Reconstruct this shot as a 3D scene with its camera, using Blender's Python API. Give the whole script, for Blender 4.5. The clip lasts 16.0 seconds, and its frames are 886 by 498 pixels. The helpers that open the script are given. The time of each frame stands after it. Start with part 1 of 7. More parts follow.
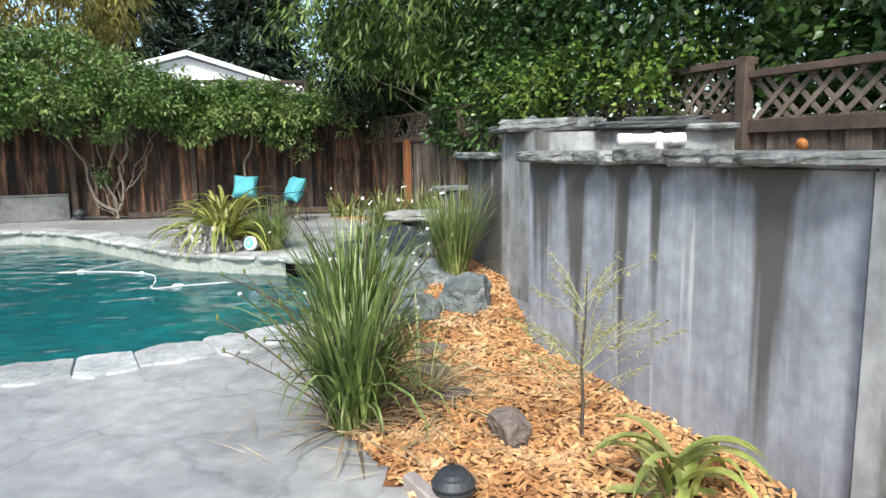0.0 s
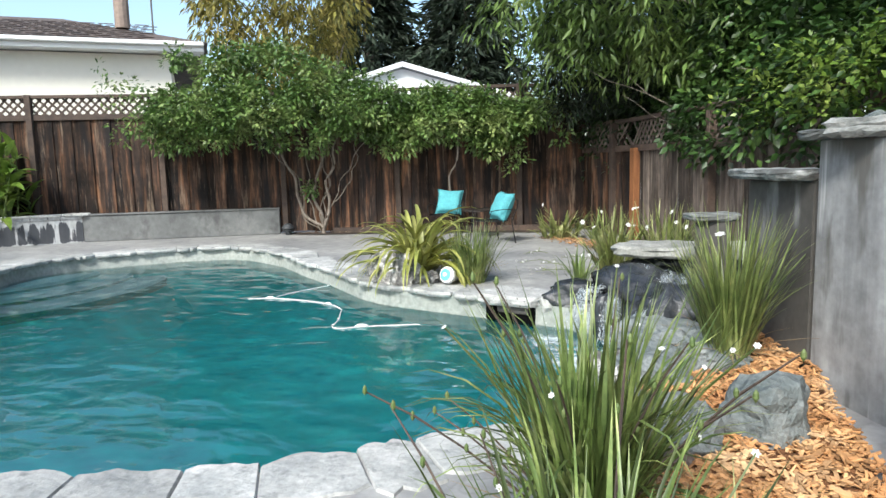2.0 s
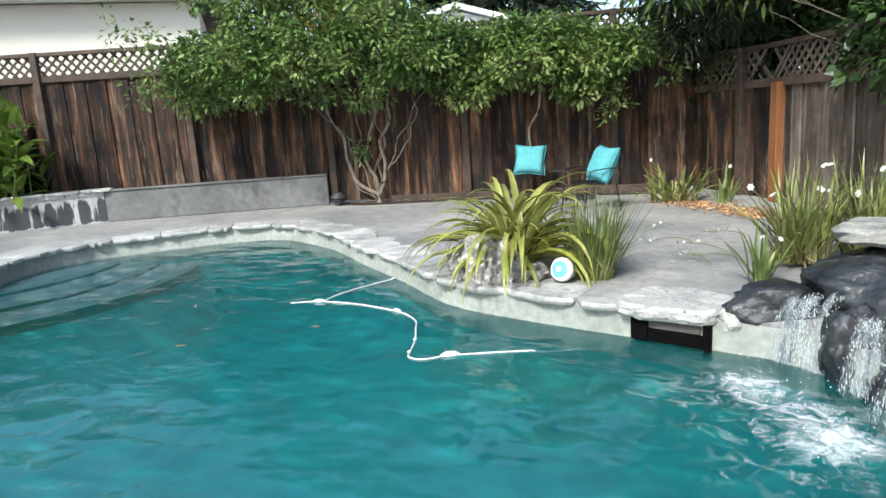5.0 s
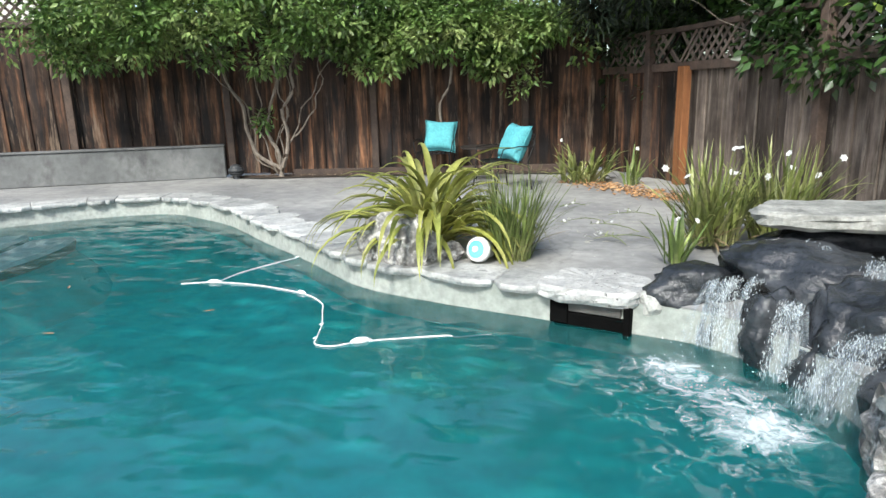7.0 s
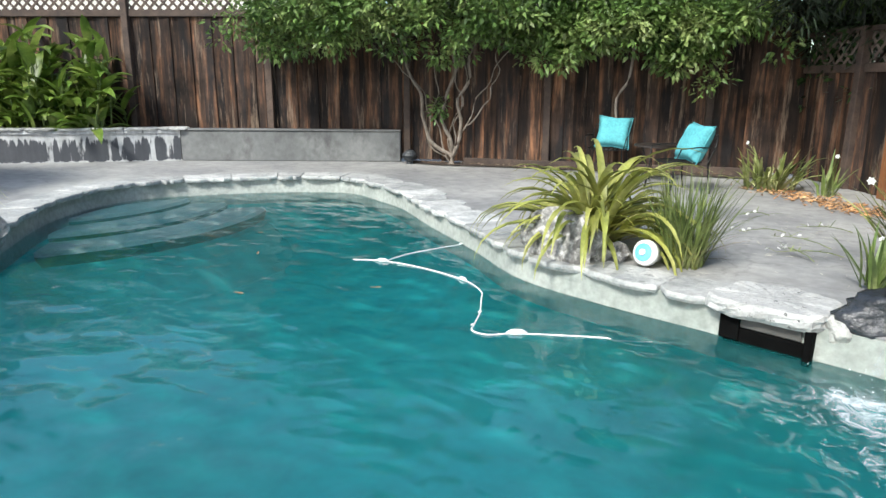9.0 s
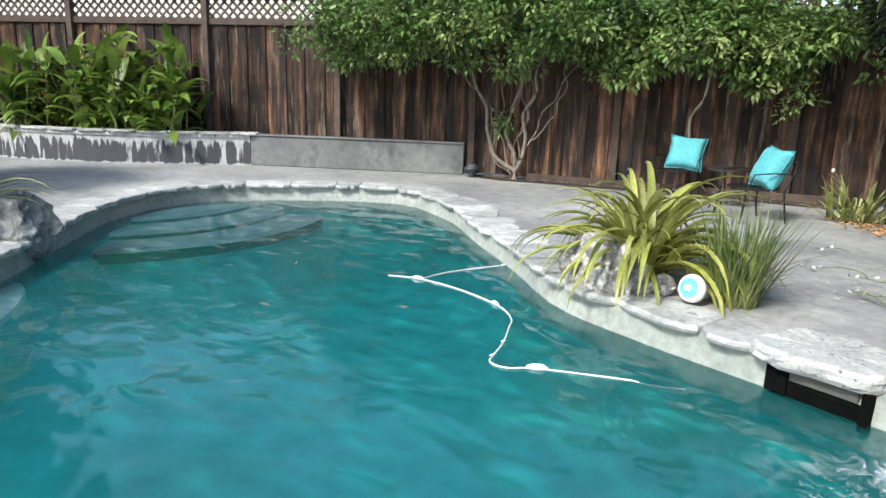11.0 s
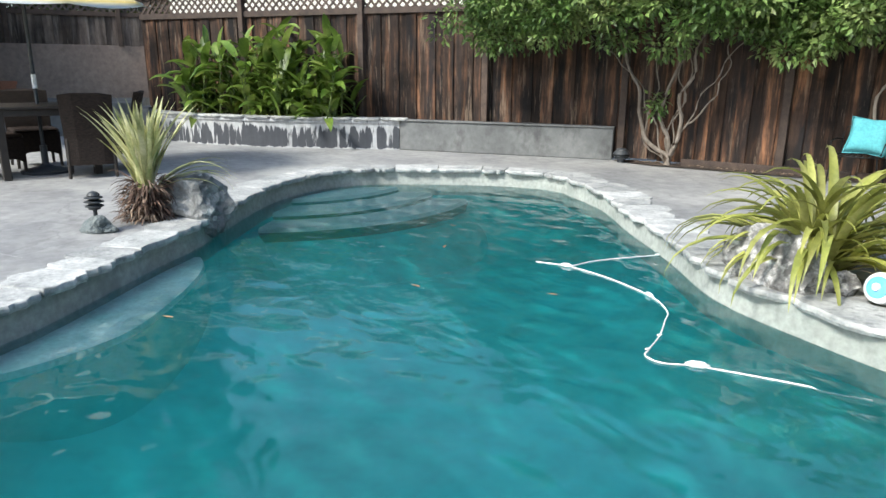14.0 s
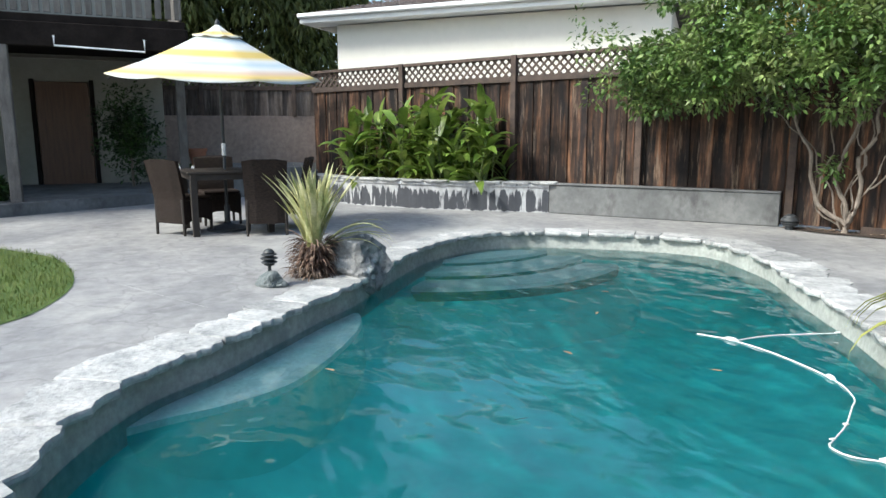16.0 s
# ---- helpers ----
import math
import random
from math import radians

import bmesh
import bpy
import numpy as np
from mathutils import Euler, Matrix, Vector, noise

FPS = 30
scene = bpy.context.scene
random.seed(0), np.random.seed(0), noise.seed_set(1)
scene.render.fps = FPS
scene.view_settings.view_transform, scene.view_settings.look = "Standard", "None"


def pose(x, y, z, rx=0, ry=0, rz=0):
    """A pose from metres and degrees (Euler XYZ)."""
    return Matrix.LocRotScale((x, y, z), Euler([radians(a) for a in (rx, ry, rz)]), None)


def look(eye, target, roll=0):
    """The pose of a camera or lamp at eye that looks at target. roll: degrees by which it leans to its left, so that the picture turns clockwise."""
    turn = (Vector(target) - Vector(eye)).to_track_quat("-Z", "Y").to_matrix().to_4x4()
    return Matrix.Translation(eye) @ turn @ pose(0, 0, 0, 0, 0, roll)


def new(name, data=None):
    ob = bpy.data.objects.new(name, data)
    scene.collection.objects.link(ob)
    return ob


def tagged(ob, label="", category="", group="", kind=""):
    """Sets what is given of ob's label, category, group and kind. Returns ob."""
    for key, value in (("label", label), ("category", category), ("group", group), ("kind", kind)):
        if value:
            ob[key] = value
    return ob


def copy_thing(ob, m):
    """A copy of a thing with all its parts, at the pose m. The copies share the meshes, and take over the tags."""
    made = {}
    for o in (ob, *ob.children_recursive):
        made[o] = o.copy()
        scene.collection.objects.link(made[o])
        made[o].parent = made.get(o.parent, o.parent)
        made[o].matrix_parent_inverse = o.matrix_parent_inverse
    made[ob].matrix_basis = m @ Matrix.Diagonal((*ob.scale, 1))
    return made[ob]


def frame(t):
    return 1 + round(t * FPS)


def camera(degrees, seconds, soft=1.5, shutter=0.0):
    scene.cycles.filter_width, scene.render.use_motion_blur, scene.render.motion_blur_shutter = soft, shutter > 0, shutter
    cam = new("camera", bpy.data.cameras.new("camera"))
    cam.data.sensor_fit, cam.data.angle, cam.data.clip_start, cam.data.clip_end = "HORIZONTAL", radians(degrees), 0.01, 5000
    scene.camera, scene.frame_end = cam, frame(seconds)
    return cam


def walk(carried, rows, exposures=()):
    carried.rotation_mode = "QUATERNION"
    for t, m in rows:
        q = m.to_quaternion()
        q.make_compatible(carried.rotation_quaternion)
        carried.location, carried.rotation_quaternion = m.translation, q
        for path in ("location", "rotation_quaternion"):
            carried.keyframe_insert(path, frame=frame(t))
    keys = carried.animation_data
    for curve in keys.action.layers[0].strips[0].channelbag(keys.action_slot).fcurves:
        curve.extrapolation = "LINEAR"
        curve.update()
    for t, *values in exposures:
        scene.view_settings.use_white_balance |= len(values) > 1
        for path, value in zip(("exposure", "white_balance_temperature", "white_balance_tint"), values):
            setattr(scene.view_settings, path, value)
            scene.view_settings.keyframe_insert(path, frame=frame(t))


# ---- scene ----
cam = camera(67.1, 16.0)
PATH = [
    (0, (0.408, 0.024, 1.067), (0.167, 1.989, 0.778), -0.8),
    (0.5, (0.324, 0.384, 1.091), (-0.002, 2.343, 0.852), -2.4),
    (1, (0.283, 0.756, 1.089), (-0.159, 2.692, 0.851), -3.3),
    (1.5, (0.191, 1.108, 1.119), (-0.467, 2.982, 0.879), -3.0),
    (2, (-0.048, 1.434, 1.13), (-0.879, 3.235, 0.874), -1.4),
    (2.5, (-0.251, 1.744, 1.124), (-1.298, 3.411, 0.77), -1.3),
    (3, (-0.463, 1.952, 1.167), (-1.662, 3.494, 0.736), -1.6),
    (3.5, (-0.768, 2.165, 1.154), (-1.987, 3.707, 0.784), -0.8),
    (4, (-0.969, 2.424, 1.13), (-2.115, 4.025, 0.777), -1.8),
    (4.5, (-1.08, 2.689, 1.136), (-2.133, 4.35, 0.773), -3.3),
    (7, (-1.336, 3.102, 1.074), (-2.028, 4.921, 0.613), -1.4),
    (7.5, (-1.342, 3.113, 1.069), (-2.092, 4.9, 0.572), 0.2),
    (8, (-1.352, 3.113, 1.061), (-2.206, 4.841, 0.53), 0.6),
    (8.5, (-1.378, 3.106, 1.064), (-2.364, 4.773, 0.566), 0.9),
    (9, (-1.352, 3.079, 1.086), (-2.459, 4.673, 0.604), 0.4),
    (11.5, (-1.229, 3.47, 1.113), (-2.592, 4.862, 0.659), 1.8),
    (12, (-1.23, 3.476, 1.114), (-2.654, 4.801, 0.65), 1.2),
    (12.5, (-1.239, 3.464, 1.115), (-2.616, 4.836, 0.646), 1.6),
    (13, (-1.248, 3.45, 1.106), (-2.587, 4.856, 0.629), 1.6),
    (13.5, (-1.272, 3.414, 1.11), (-2.665, 4.764, 0.621), 1.2),
    (14, (-1.309, 3.38, 1.106), (-2.871, 4.52, 0.598), 0.6),
    (14.5, (-1.327, 3.365, 1.107), (-2.977, 4.367, 0.584), 0.5),
    (15, (-1.325, 3.355, 1.126), (-3.036, 4.276, 0.654), 0.2),
    (15.5, (-1.335, 3.328, 1.126), (-3.104, 4.186, 0.76), 0.2),
    (16, (-1.336, 3.309, 1.128), (-3.141, 4.103, 0.796), -0.1),
]
walk(cam, [(t, look(eye, target, roll)) for t, eye, target, roll in PATH], [(0, 0.97, 6400, 4), (16, 1.06, 6400, 4)])

# ---------- world, sun ----------
SUN_EL, SUN_AZ = 44.0, 181.0
world = bpy.data.worlds.new("sky")
scene.world = world
world.use_nodes = True
wn = world.node_tree.nodes
sky = wn.new("ShaderNodeTexSky")
sky.sky_type = "NISHITA"
sky.sun_disc = False
sky.sun_elevation = radians(SUN_EL)
sky.sun_rotation = radians(SUN_AZ)
sky.air_density, sky.dust_density, sky.ozone_density = 1.0, 2.0, 1.0
world.node_tree.links.new(sky.outputs[0], wn["Background"].inputs[0])
wn["Background"].inputs[1].default_value = 0.15
sun = new("sun", bpy.data.lights.new("sun", "SUN"))
sun.data.energy, sun.data.angle, sun.data.color = 2.7, radians(12), (1.0, 0.97, 0.93)
sd = Vector((math.sin(radians(SUN_AZ)) * math.cos(radians(SUN_EL)), math.cos(radians(SUN_AZ)) * math.cos(radians(SUN_EL)), math.sin(radians(SUN_EL))))
sun.matrix_world = look(sd * 30, (0, 0, 0))


# ---------- materials ----------
def ramp(nt, fac, cols, lo=0.3, hi=0.7, mode="LINEAR"):
    r = nt.nodes.new("ShaderNodeValToRGB")
    r.color_ramp.interpolation = mode
    e = r.color_ramp.elements
    while len(e) < len(cols):
        e.new(0.5)
    for k, c in enumerate(cols):
        e[k].position = lo + (hi - lo) * k / max(1, len(cols) - 1)
        e[k].color = (*c, 1)
    nt.links.new(fac, r.inputs[0])
    return r.outputs[0]


def coords(nt, stretch, spread):
    tc = nt.nodes.new("ShaderNodeTexCoord")
    mp = nt.nodes.new("ShaderNodeMapping")
    mp.inputs["Scale"].default_value = stretch
    nt.links.new(tc.outputs["Object"], mp.inputs[0])
    if not spread:
        return mp.outputs[0]
    oi = nt.nodes.new("ShaderNodeObjectInfo")
    mu = nt.nodes.new("ShaderNodeMath")
    mu.operation, mu.inputs[1].default_value = "MULTIPLY", 37.0
    ad = nt.nodes.new("ShaderNodeVectorMath")
    nt.links.new(oi.outputs["Random"], mu.inputs[0])
    nt.links.new(mp.outputs[0], ad.inputs[0])
    nt.links.new(mu.outputs[0], ad.inputs[1])
    return ad.outputs[0]


def tex(nt, co, scale, detail=5, rough=0.6, kind="ShaderNodeTexNoise"):
    n = nt.nodes.new(kind)
    n.inputs["Scale"].default_value = scale
    if kind == "ShaderNodeTexNoise":
        n.inputs["Detail"].default_value, n.inputs["Roughness"].default_value = detail, rough
    nt.links.new(co, n.inputs["Vector"])
    return n.outputs[0]


def mixc(nt, a, b, fac, mode="MIX"):
    m = nt.nodes.new("ShaderNodeMix")
    m.data_type, m.blend_type = "RGBA", mode
    for sock, val in ((m.inputs[0], fac), (m.inputs[6], a), (m.inputs[7], b)):
        if isinstance(val, (int, float)):
            sock.default_value = val
        elif isinstance(val, tuple):
            sock.default_value = (*val, 1)
        else:
            nt.links.new(val, sock)
    return m.outputs[2]


def mat(name, cols, scale=3.0, rough=0.75, bump=0.3, bscale=40.0, metal=0.0, stretch=(1, 1, 1), var=None, varlo=0.75, varhi=1.25,
        stain=None, stain_scale=1.0, stain_lo=0.5, stain_hi=0.65, stain_stretch=None, depth=0.01, leaf=0.0, ramp_lo=0.3, ramp_hi=0.7, spec=0.5, fine_lo=0.72, fine_hi=1.18):
    """Noise colours at two scales, grain relief, variation by piece or island, and an optional stain."""
    m = bpy.data.materials.new(name)
    m.use_nodes = True
    nt = m.node_tree
    b = nt.nodes["Principled BSDF"]
    co = coords(nt, stretch, var == "object")
    col = ramp(nt, tex(nt, co, scale), cols, ramp_lo, ramp_hi)
    fine = ramp(nt, tex(nt, co, scale * 9), [(fine_lo,) * 3, (fine_hi,) * 3], 0.25, 0.75)
    col = mixc(nt, col, fine, 1.0, "MULTIPLY")
    if stain:
        sc = coords(nt, stain_stretch or stretch, var == "object")
        f = ramp(nt, tex(nt, sc, stain_scale, 6), [(0,) * 3, (1,) * 3], stain_lo, stain_hi)
        col = mixc(nt, col, stain, f)
    if var:
        if var == "object":
            src = nt.nodes.new("ShaderNodeObjectInfo").outputs["Random"]
        else:
            src = nt.nodes.new("ShaderNodeNewGeometry").outputs["Random Per Island"]
        col = mixc(nt, col, ramp(nt, src, [(varlo,) * 3, (varhi,) * 3], 0, 1), 1.0, "MULTIPLY")
    nt.links.new(col, b.inputs["Base Color"])
    b.inputs["Roughness"].default_value = rough
    b.inputs["Metallic"].default_value = metal
    b.inputs["Specular IOR Level"].default_value = spec
    if bump:
        bp = nt.nodes.new("ShaderNodeBump")
        bp.inputs["Strength"].default_value, bp.inputs["Distance"].default_value = bump, depth
        nt.links.new(tex(nt, co, bscale, 6), bp.inputs["Height"])
        nt.links.new(bp.outputs[0], b.inputs["Normal"])
    if leaf:
        tr = nt.nodes.new("ShaderNodeBsdfTranslucent")
        nt.links.new(col, tr.inputs[0])
        mx = nt.nodes.new("ShaderNodeMixShader")
        mx.inputs[0].default_value = leaf
        nt.links.new(b.outputs[0], mx.inputs[1])
        nt.links.new(tr.outputs[0], mx.inputs[2])
        nt.links.new(mx.outputs[0], nt.nodes["Material Output"].inputs[0])
    return m


DECK = mat("stamped concrete", [(0.20, 0.20, 0.205), (0.30, 0.295, 0.29), (0.40, 0.39, 0.375)], 0.9, 0.55, 0.35, 9, stain=(0.46, 0.45, 0.42), stain_scale=0.5, stain_lo=0.56, stain_hi=0.72, depth=0.012)
nt = DECK.node_tree
b = nt.nodes["Principled BSDF"]
base = b.inputs["Base Color"].links[0].from_socket
wob = nt.nodes.new("ShaderNodeTexNoise")
wob.inputs["Scale"].default_value, wob.inputs["Detail"].default_value = 3.0, 5.0
vm = nt.nodes.new("ShaderNodeVectorMath")
vm.operation = "MULTIPLY_ADD"
vm.inputs[1].default_value = (0.5, 0.5, 0.0)
dco = coords(nt, (1, 1, 0), False)
nt.links.new(dco, wob.inputs["Vector"])
nt.links.new(wob.outputs["Color"], vm.inputs[0])
nt.links.new(dco, vm.inputs[2])
vo = nt.nodes.new("ShaderNodeTexVoronoi")
vo.feature = "DISTANCE_TO_EDGE"
vo.inputs["Scale"].default_value = 1.5
nt.links.new(vm.outputs[0], vo.inputs["Vector"])
crease = ramp(nt, vo.outputs["Distance"], [(0.78,) * 3, (1.0,) * 3], 0.0, 0.02)
scuff = ramp(nt, tex(nt, dco, 6.0, 8, 0.75), [(0.9,) * 3, (1.0,) * 3, (1.22,) * 3], 0.36, 0.72)
nt.links.new(mixc(nt, mixc(nt, base, crease, 1.0, "MULTIPLY"), scuff, 1.0, "MULTIPLY"), b.inputs["Base Color"])
PITTED = mat("pitted pale flagstone", [(0.27, 0.27, 0.262), (0.40, 0.396, 0.385), (0.52, 0.512, 0.495)], 5.0, 0.75, 1.0, 40, stain=(0.07, 0.07, 0.068), stain_scale=26, stain_lo=0.63, stain_hi=0.67)
COPING = mat("flagstone coping", [(0.27, 0.278, 0.275), (0.40, 0.40, 0.388), (0.56, 0.552, 0.535)], 4.0, 0.7, 1.0, 26, var="object", varlo=0.8, varhi=1.15, stain=(0.20, 0.205, 0.20), stain_scale=13, stain_lo=0.56, stain_hi=0.70)
PLASTER = mat("pool plaster band", [(0.25, 0.27, 0.245), (0.37, 0.385, 0.355)], 2.5, 0.7, 0.3, 30, stain=(0.22, 0.24, 0.22), stain_scale=3, stain_lo=0.58, stain_hi=0.75)
POOLPAINT = mat("teal pool paint", [(0.018, 0.385, 0.365), (0.026, 0.48, 0.475), (0.04, 0.57, 0.59)], 0.45, 0.7, 0.1, 20)
# Near-black riser colour stands in for the dimness of deeper water between treads.
DIMRISER = mat("step riser with painted-in dimness", [(0.012, 0.035, 0.032), (0.03, 0.065, 0.06)], 2.0, 0.6, 0.1, 30)
STEPWHITE = mat("pale pool step plaster", [(0.46, 0.50, 0.485), (0.60, 0.63, 0.61), (0.72, 0.74, 0.72)], 4.0, 0.7, 0.2, 30)
BENCHWHITE = mat("white pool bench plaster", [(0.62, 0.65, 0.65), (0.74, 0.76, 0.75), (0.82, 0.83, 0.81)], 5.0, 0.7, 0.4, 40)
FENCE = mat("weathered redwood", [(0.017, 0.012, 0.010), (0.050, 0.030, 0.021), (0.24, 0.115, 0.06)], 1.5, 0.8, 0.5, 8, stretch=(9, 9, 0.8), var="object", varlo=0.6, varhi=1.7, stain=(0.014, 0.012, 0.012), stain_scale=0.8, stain_lo=0.42, stain_hi=0.62, stain_stretch=(5, 5, 1.0), spec=0.2)
FENCEGREY = mat("greyed fence wood", [(0.055, 0.042, 0.035), (0.12, 0.095, 0.08), (0.20, 0.165, 0.14)], 1.5, 0.85, 0.5, 8, stretch=(9, 9, 0.8), var="object", varlo=0.5, varhi=1.35, stain=(0.035, 0.027, 0.022), stain_scale=0.8, stain_lo=0.5, stain_hi=0.7, stain_stretch=(4, 4, 0.8), spec=0.2)
def weather(m, dark, worn, wear):
    """Broad dark and bleached patches across the boards, and worn streaks along the grain."""
    nt = m.node_tree
    b = nt.nodes["Principled BSDF"]
    col = b.inputs["Base Color"].links[0].from_socket
    pos = nt.nodes.new("ShaderNodeNewGeometry").outputs["Position"]

    def at(scale):
        mp = nt.nodes.new("ShaderNodeMapping")
        mp.inputs["Scale"].default_value = scale
        nt.links.new(pos, mp.inputs[0])
        return mp.outputs[0]
    patch = ramp(nt, tex(nt, at((0.9, 0.9, 1.3)), 1.0, 5, 0.65), [(dark,) * 3, (1.0,) * 3, (1.45,) * 3], 0.33, 0.67)
    col = mixc(nt, col, patch, 1.0, "MULTIPLY")
    streak = ramp(nt, tex(nt, at((11, 11, 1.1)), 1.0, 6, 0.7), [(0,) * 3, (wear,) * 3], 0.56, 0.66)
    nt.links.new(mixc(nt, col, worn, streak), b.inputs["Base Color"])


weather(FENCE, 0.35, (0.20, 0.145, 0.105), 0.75)
weather(FENCEGREY, 0.5, (0.26, 0.225, 0.19), 0.6)
RAIL = mat("dark fence rail", [(0.035, 0.024, 0.02), (0.09, 0.06, 0.045)], 3, 0.8, 0.4, 12, stretch=(2, 2, 2), var="object", varlo=0.8, varhi=1.3)
ORANGEPOST = mat("new redwood post", [(0.17, 0.065, 0.022), (0.30, 0.12, 0.042)], 3, 0.7, 0.4, 10, stretch=(8, 8, 0.8))
LATTICE = mat("weathered lattice slat", [(0.10, 0.075, 0.06), (0.19, 0.15, 0.125)], 4, 0.85, 0.3, 30, var="object", varlo=0.8, varhi=1.2)
LATTICEDARK = mat("brown lattice slat", [(0.045, 0.03, 0.024), (0.10, 0.07, 0.055)], 4, 0.85, 0.3, 30, var="object", varlo=0.8, varhi=1.2)
CONC = mat("grey concrete wall", [(0.10, 0.103, 0.103), (0.15, 0.153, 0.152), (0.21, 0.212, 0.208)], 1.6, 0.85, 0.4, 30, fine_lo=0.82, fine_hi=1.12, stain=(0.07, 0.07, 0.07), stain_scale=1.6, stain_lo=0.50, stain_hi=0.68, stain_stretch=(2, 2, 1.2))


def stained_wall(name, cols, dark, freq, steps, edge=0.035, dirt=0.9, pale=None, rough=0.75):
    """Plaster with run-off streaks; steps: (height, noise threshold) from low to high."""
    m = mat(name, cols, 1.6, rough, 0.3, 25)
    nt = m.node_tree
    b = nt.nodes["Principled BSDF"]
    base = b.inputs["Base Color"].links[0].from_socket
    co = coords(nt, freq, False)
    tc = nt.nodes.new("ShaderNodeTexCoord")
    sp = nt.nodes.new("ShaderNodeSeparateXYZ")
    nt.links.new(tc.outputs["Object"], sp.inputs[0])
    z0, z1 = steps[0][0], steps[-1][0]
    mr = nt.nodes.new("ShaderNodeMapRange")
    mr.inputs[1].default_value, mr.inputs[2].default_value = z0, z1
    nt.links.new(sp.outputs[2], mr.inputs[0])
    cut = nt.nodes.new("ShaderNodeValToRGB")
    e = cut.color_ramp.elements
    while len(e) < len(steps):
        e.new(0.5)
    for k, (z, v) in enumerate(steps):
        e[k].position = (z - z0) / (z1 - z0)
        e[k].color = (v, v, v, 1)
    nt.links.new(mr.outputs[0], cut.inputs[0])
    sub = nt.nodes.new("ShaderNodeMath")
    sub.operation = "SUBTRACT"
    nt.links.new(tex(nt, co, 1.0, 4, 0.55), sub.inputs[0])
    nt.links.new(cut.outputs[0], sub.inputs[1])
    f = ramp(nt, sub.outputs[0], [(0,) * 3, (dirt,) * 3], 0.0, edge)
    worn = ramp(nt, tex(nt, coords(nt, (9, 9, 0.5), False), 1.0, 4), [(0.85,) * 3, (1.25,) * 3], 0.38, 0.68)
    col = mixc(nt, base, worn, 1.0, "MULTIPLY")
    if pale:
        drip = ramp(nt, tex(nt, coords(nt, (15, 15, 0.7), False), 1.0, 3), [(0,) * 3, (0.8,) * 3], 0.63, 0.70)
        col = mixc(nt, col, pale, drip)
    nt.links.new(mixc(nt, col, dark, f), b.inputs["Base Color"])
    return m


STUCCO = stained_wall("blue-grey plaster wall", [(0.20, 0.215, 0.255), (0.28, 0.295, 0.335), (0.37, 0.385, 0.425)], (0.062, 0.056, 0.045), (3.5, 3.5, 0.12),
                      ((0.0, 0.62), (0.30, 0.56), (0.70, 0.51), (0.92, 0.485), (1.0, 0.40)), 0.07, 0.86, (0.50, 0.50, 0.50))
PEEL = stained_wall("peeling black and white planter face", [(0.34, 0.345, 0.35), (0.50, 0.50, 0.50)], (0.028, 0.031, 0.04), (12.0, 12.0, 1.7),
                    ((0.0, 0.58), (0.03, 0.38), (0.20, 0.40), (0.30, 0.50), (0.37, 0.66)), 0.05, 0.94)
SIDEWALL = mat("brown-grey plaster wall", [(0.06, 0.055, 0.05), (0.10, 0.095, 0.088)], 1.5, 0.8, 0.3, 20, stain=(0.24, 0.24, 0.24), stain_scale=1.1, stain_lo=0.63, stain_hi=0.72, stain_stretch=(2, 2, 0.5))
PILLAR = stained_wall("mottled plaster pillar", [(0.18, 0.182, 0.185), (0.26, 0.263, 0.268), (0.36, 0.363, 0.368)], (0.085, 0.08, 0.072), (5.5, 5.5, 1.3),
                      ((0.0, 0.60), (0.6, 0.56), (1.0, 0.52), (1.19, 0.44)), 0.09, 0.85, (0.42, 0.42, 0.42))
SLATE = mat("grey-green slate capping", [(0.07, 0.077, 0.075), (0.17, 0.178, 0.173), (0.36, 0.36, 0.345)], 7, 0.8, 1.0, 26, stretch=(1, 1, 2), var="object", varlo=0.7, varhi=1.15, stain=(0.07, 0.07, 0.066), stain_scale=6, stain_lo=0.52, stain_hi=0.62)
LEDGE = mat("pale green-grey ledge stone", [(0.22, 0.225, 0.21), (0.36, 0.36, 0.335), (0.52, 0.515, 0.48)], 6, 0.8, 1.0, 30, var="object", stain=(0.15, 0.15, 0.14), stain_scale=8, stain_lo=0.56, stain_hi=0.66)
SLATEDARK = mat("dark slate slab", [(0.035, 0.037, 0.04), (0.08, 0.085, 0.085)], 4, 0.6, 0.7, 22, stretch=(1, 1, 4))
WETROCK = mat("wet black rock", [(0.012, 0.013, 0.015), (0.030, 0.033, 0.038), (0.072, 0.076, 0.084)], 4, 0.2, 0.7, 14, depth=0.03)
GREYROCK = mat("grey-green boulder", [(0.085, 0.105, 0.106), (0.165, 0.185, 0.185), (0.29, 0.305, 0.30)], 6, 0.75, 1.0, 22, depth=0.03, stain=(0.09, 0.10, 0.095), stain_scale=3, stain_lo=0.58, stain_hi=0.72)
VEINROCK = mat("pale grey boulder with white veins", [(0.10, 0.104, 0.104), (0.21, 0.212, 0.21), (0.40, 0.395, 0.385)], 7, 0.8, 1.0, 24, depth=0.025, stain=(0.60, 0.59, 0.57), stain_scale=5, stain_lo=0.60, stain_hi=0.66)
PALEROCK = mat("pale lichened boulder", [(0.10, 0.095, 0.09), (0.25, 0.24, 0.23), (0.72, 0.70, 0.67)], 20, 0.8, 1.0, 30, depth=0.02, stain=(0.10, 0.095, 0.09), stain_scale=9, stain_lo=0.52, stain_hi=0.60)
BROWNROCK = mat("brown-grey rock", [(0.09, 0.07, 0.06), (0.21, 0.165, 0.14)], 6, 0.8, 0.9, 20, depth=0.02)
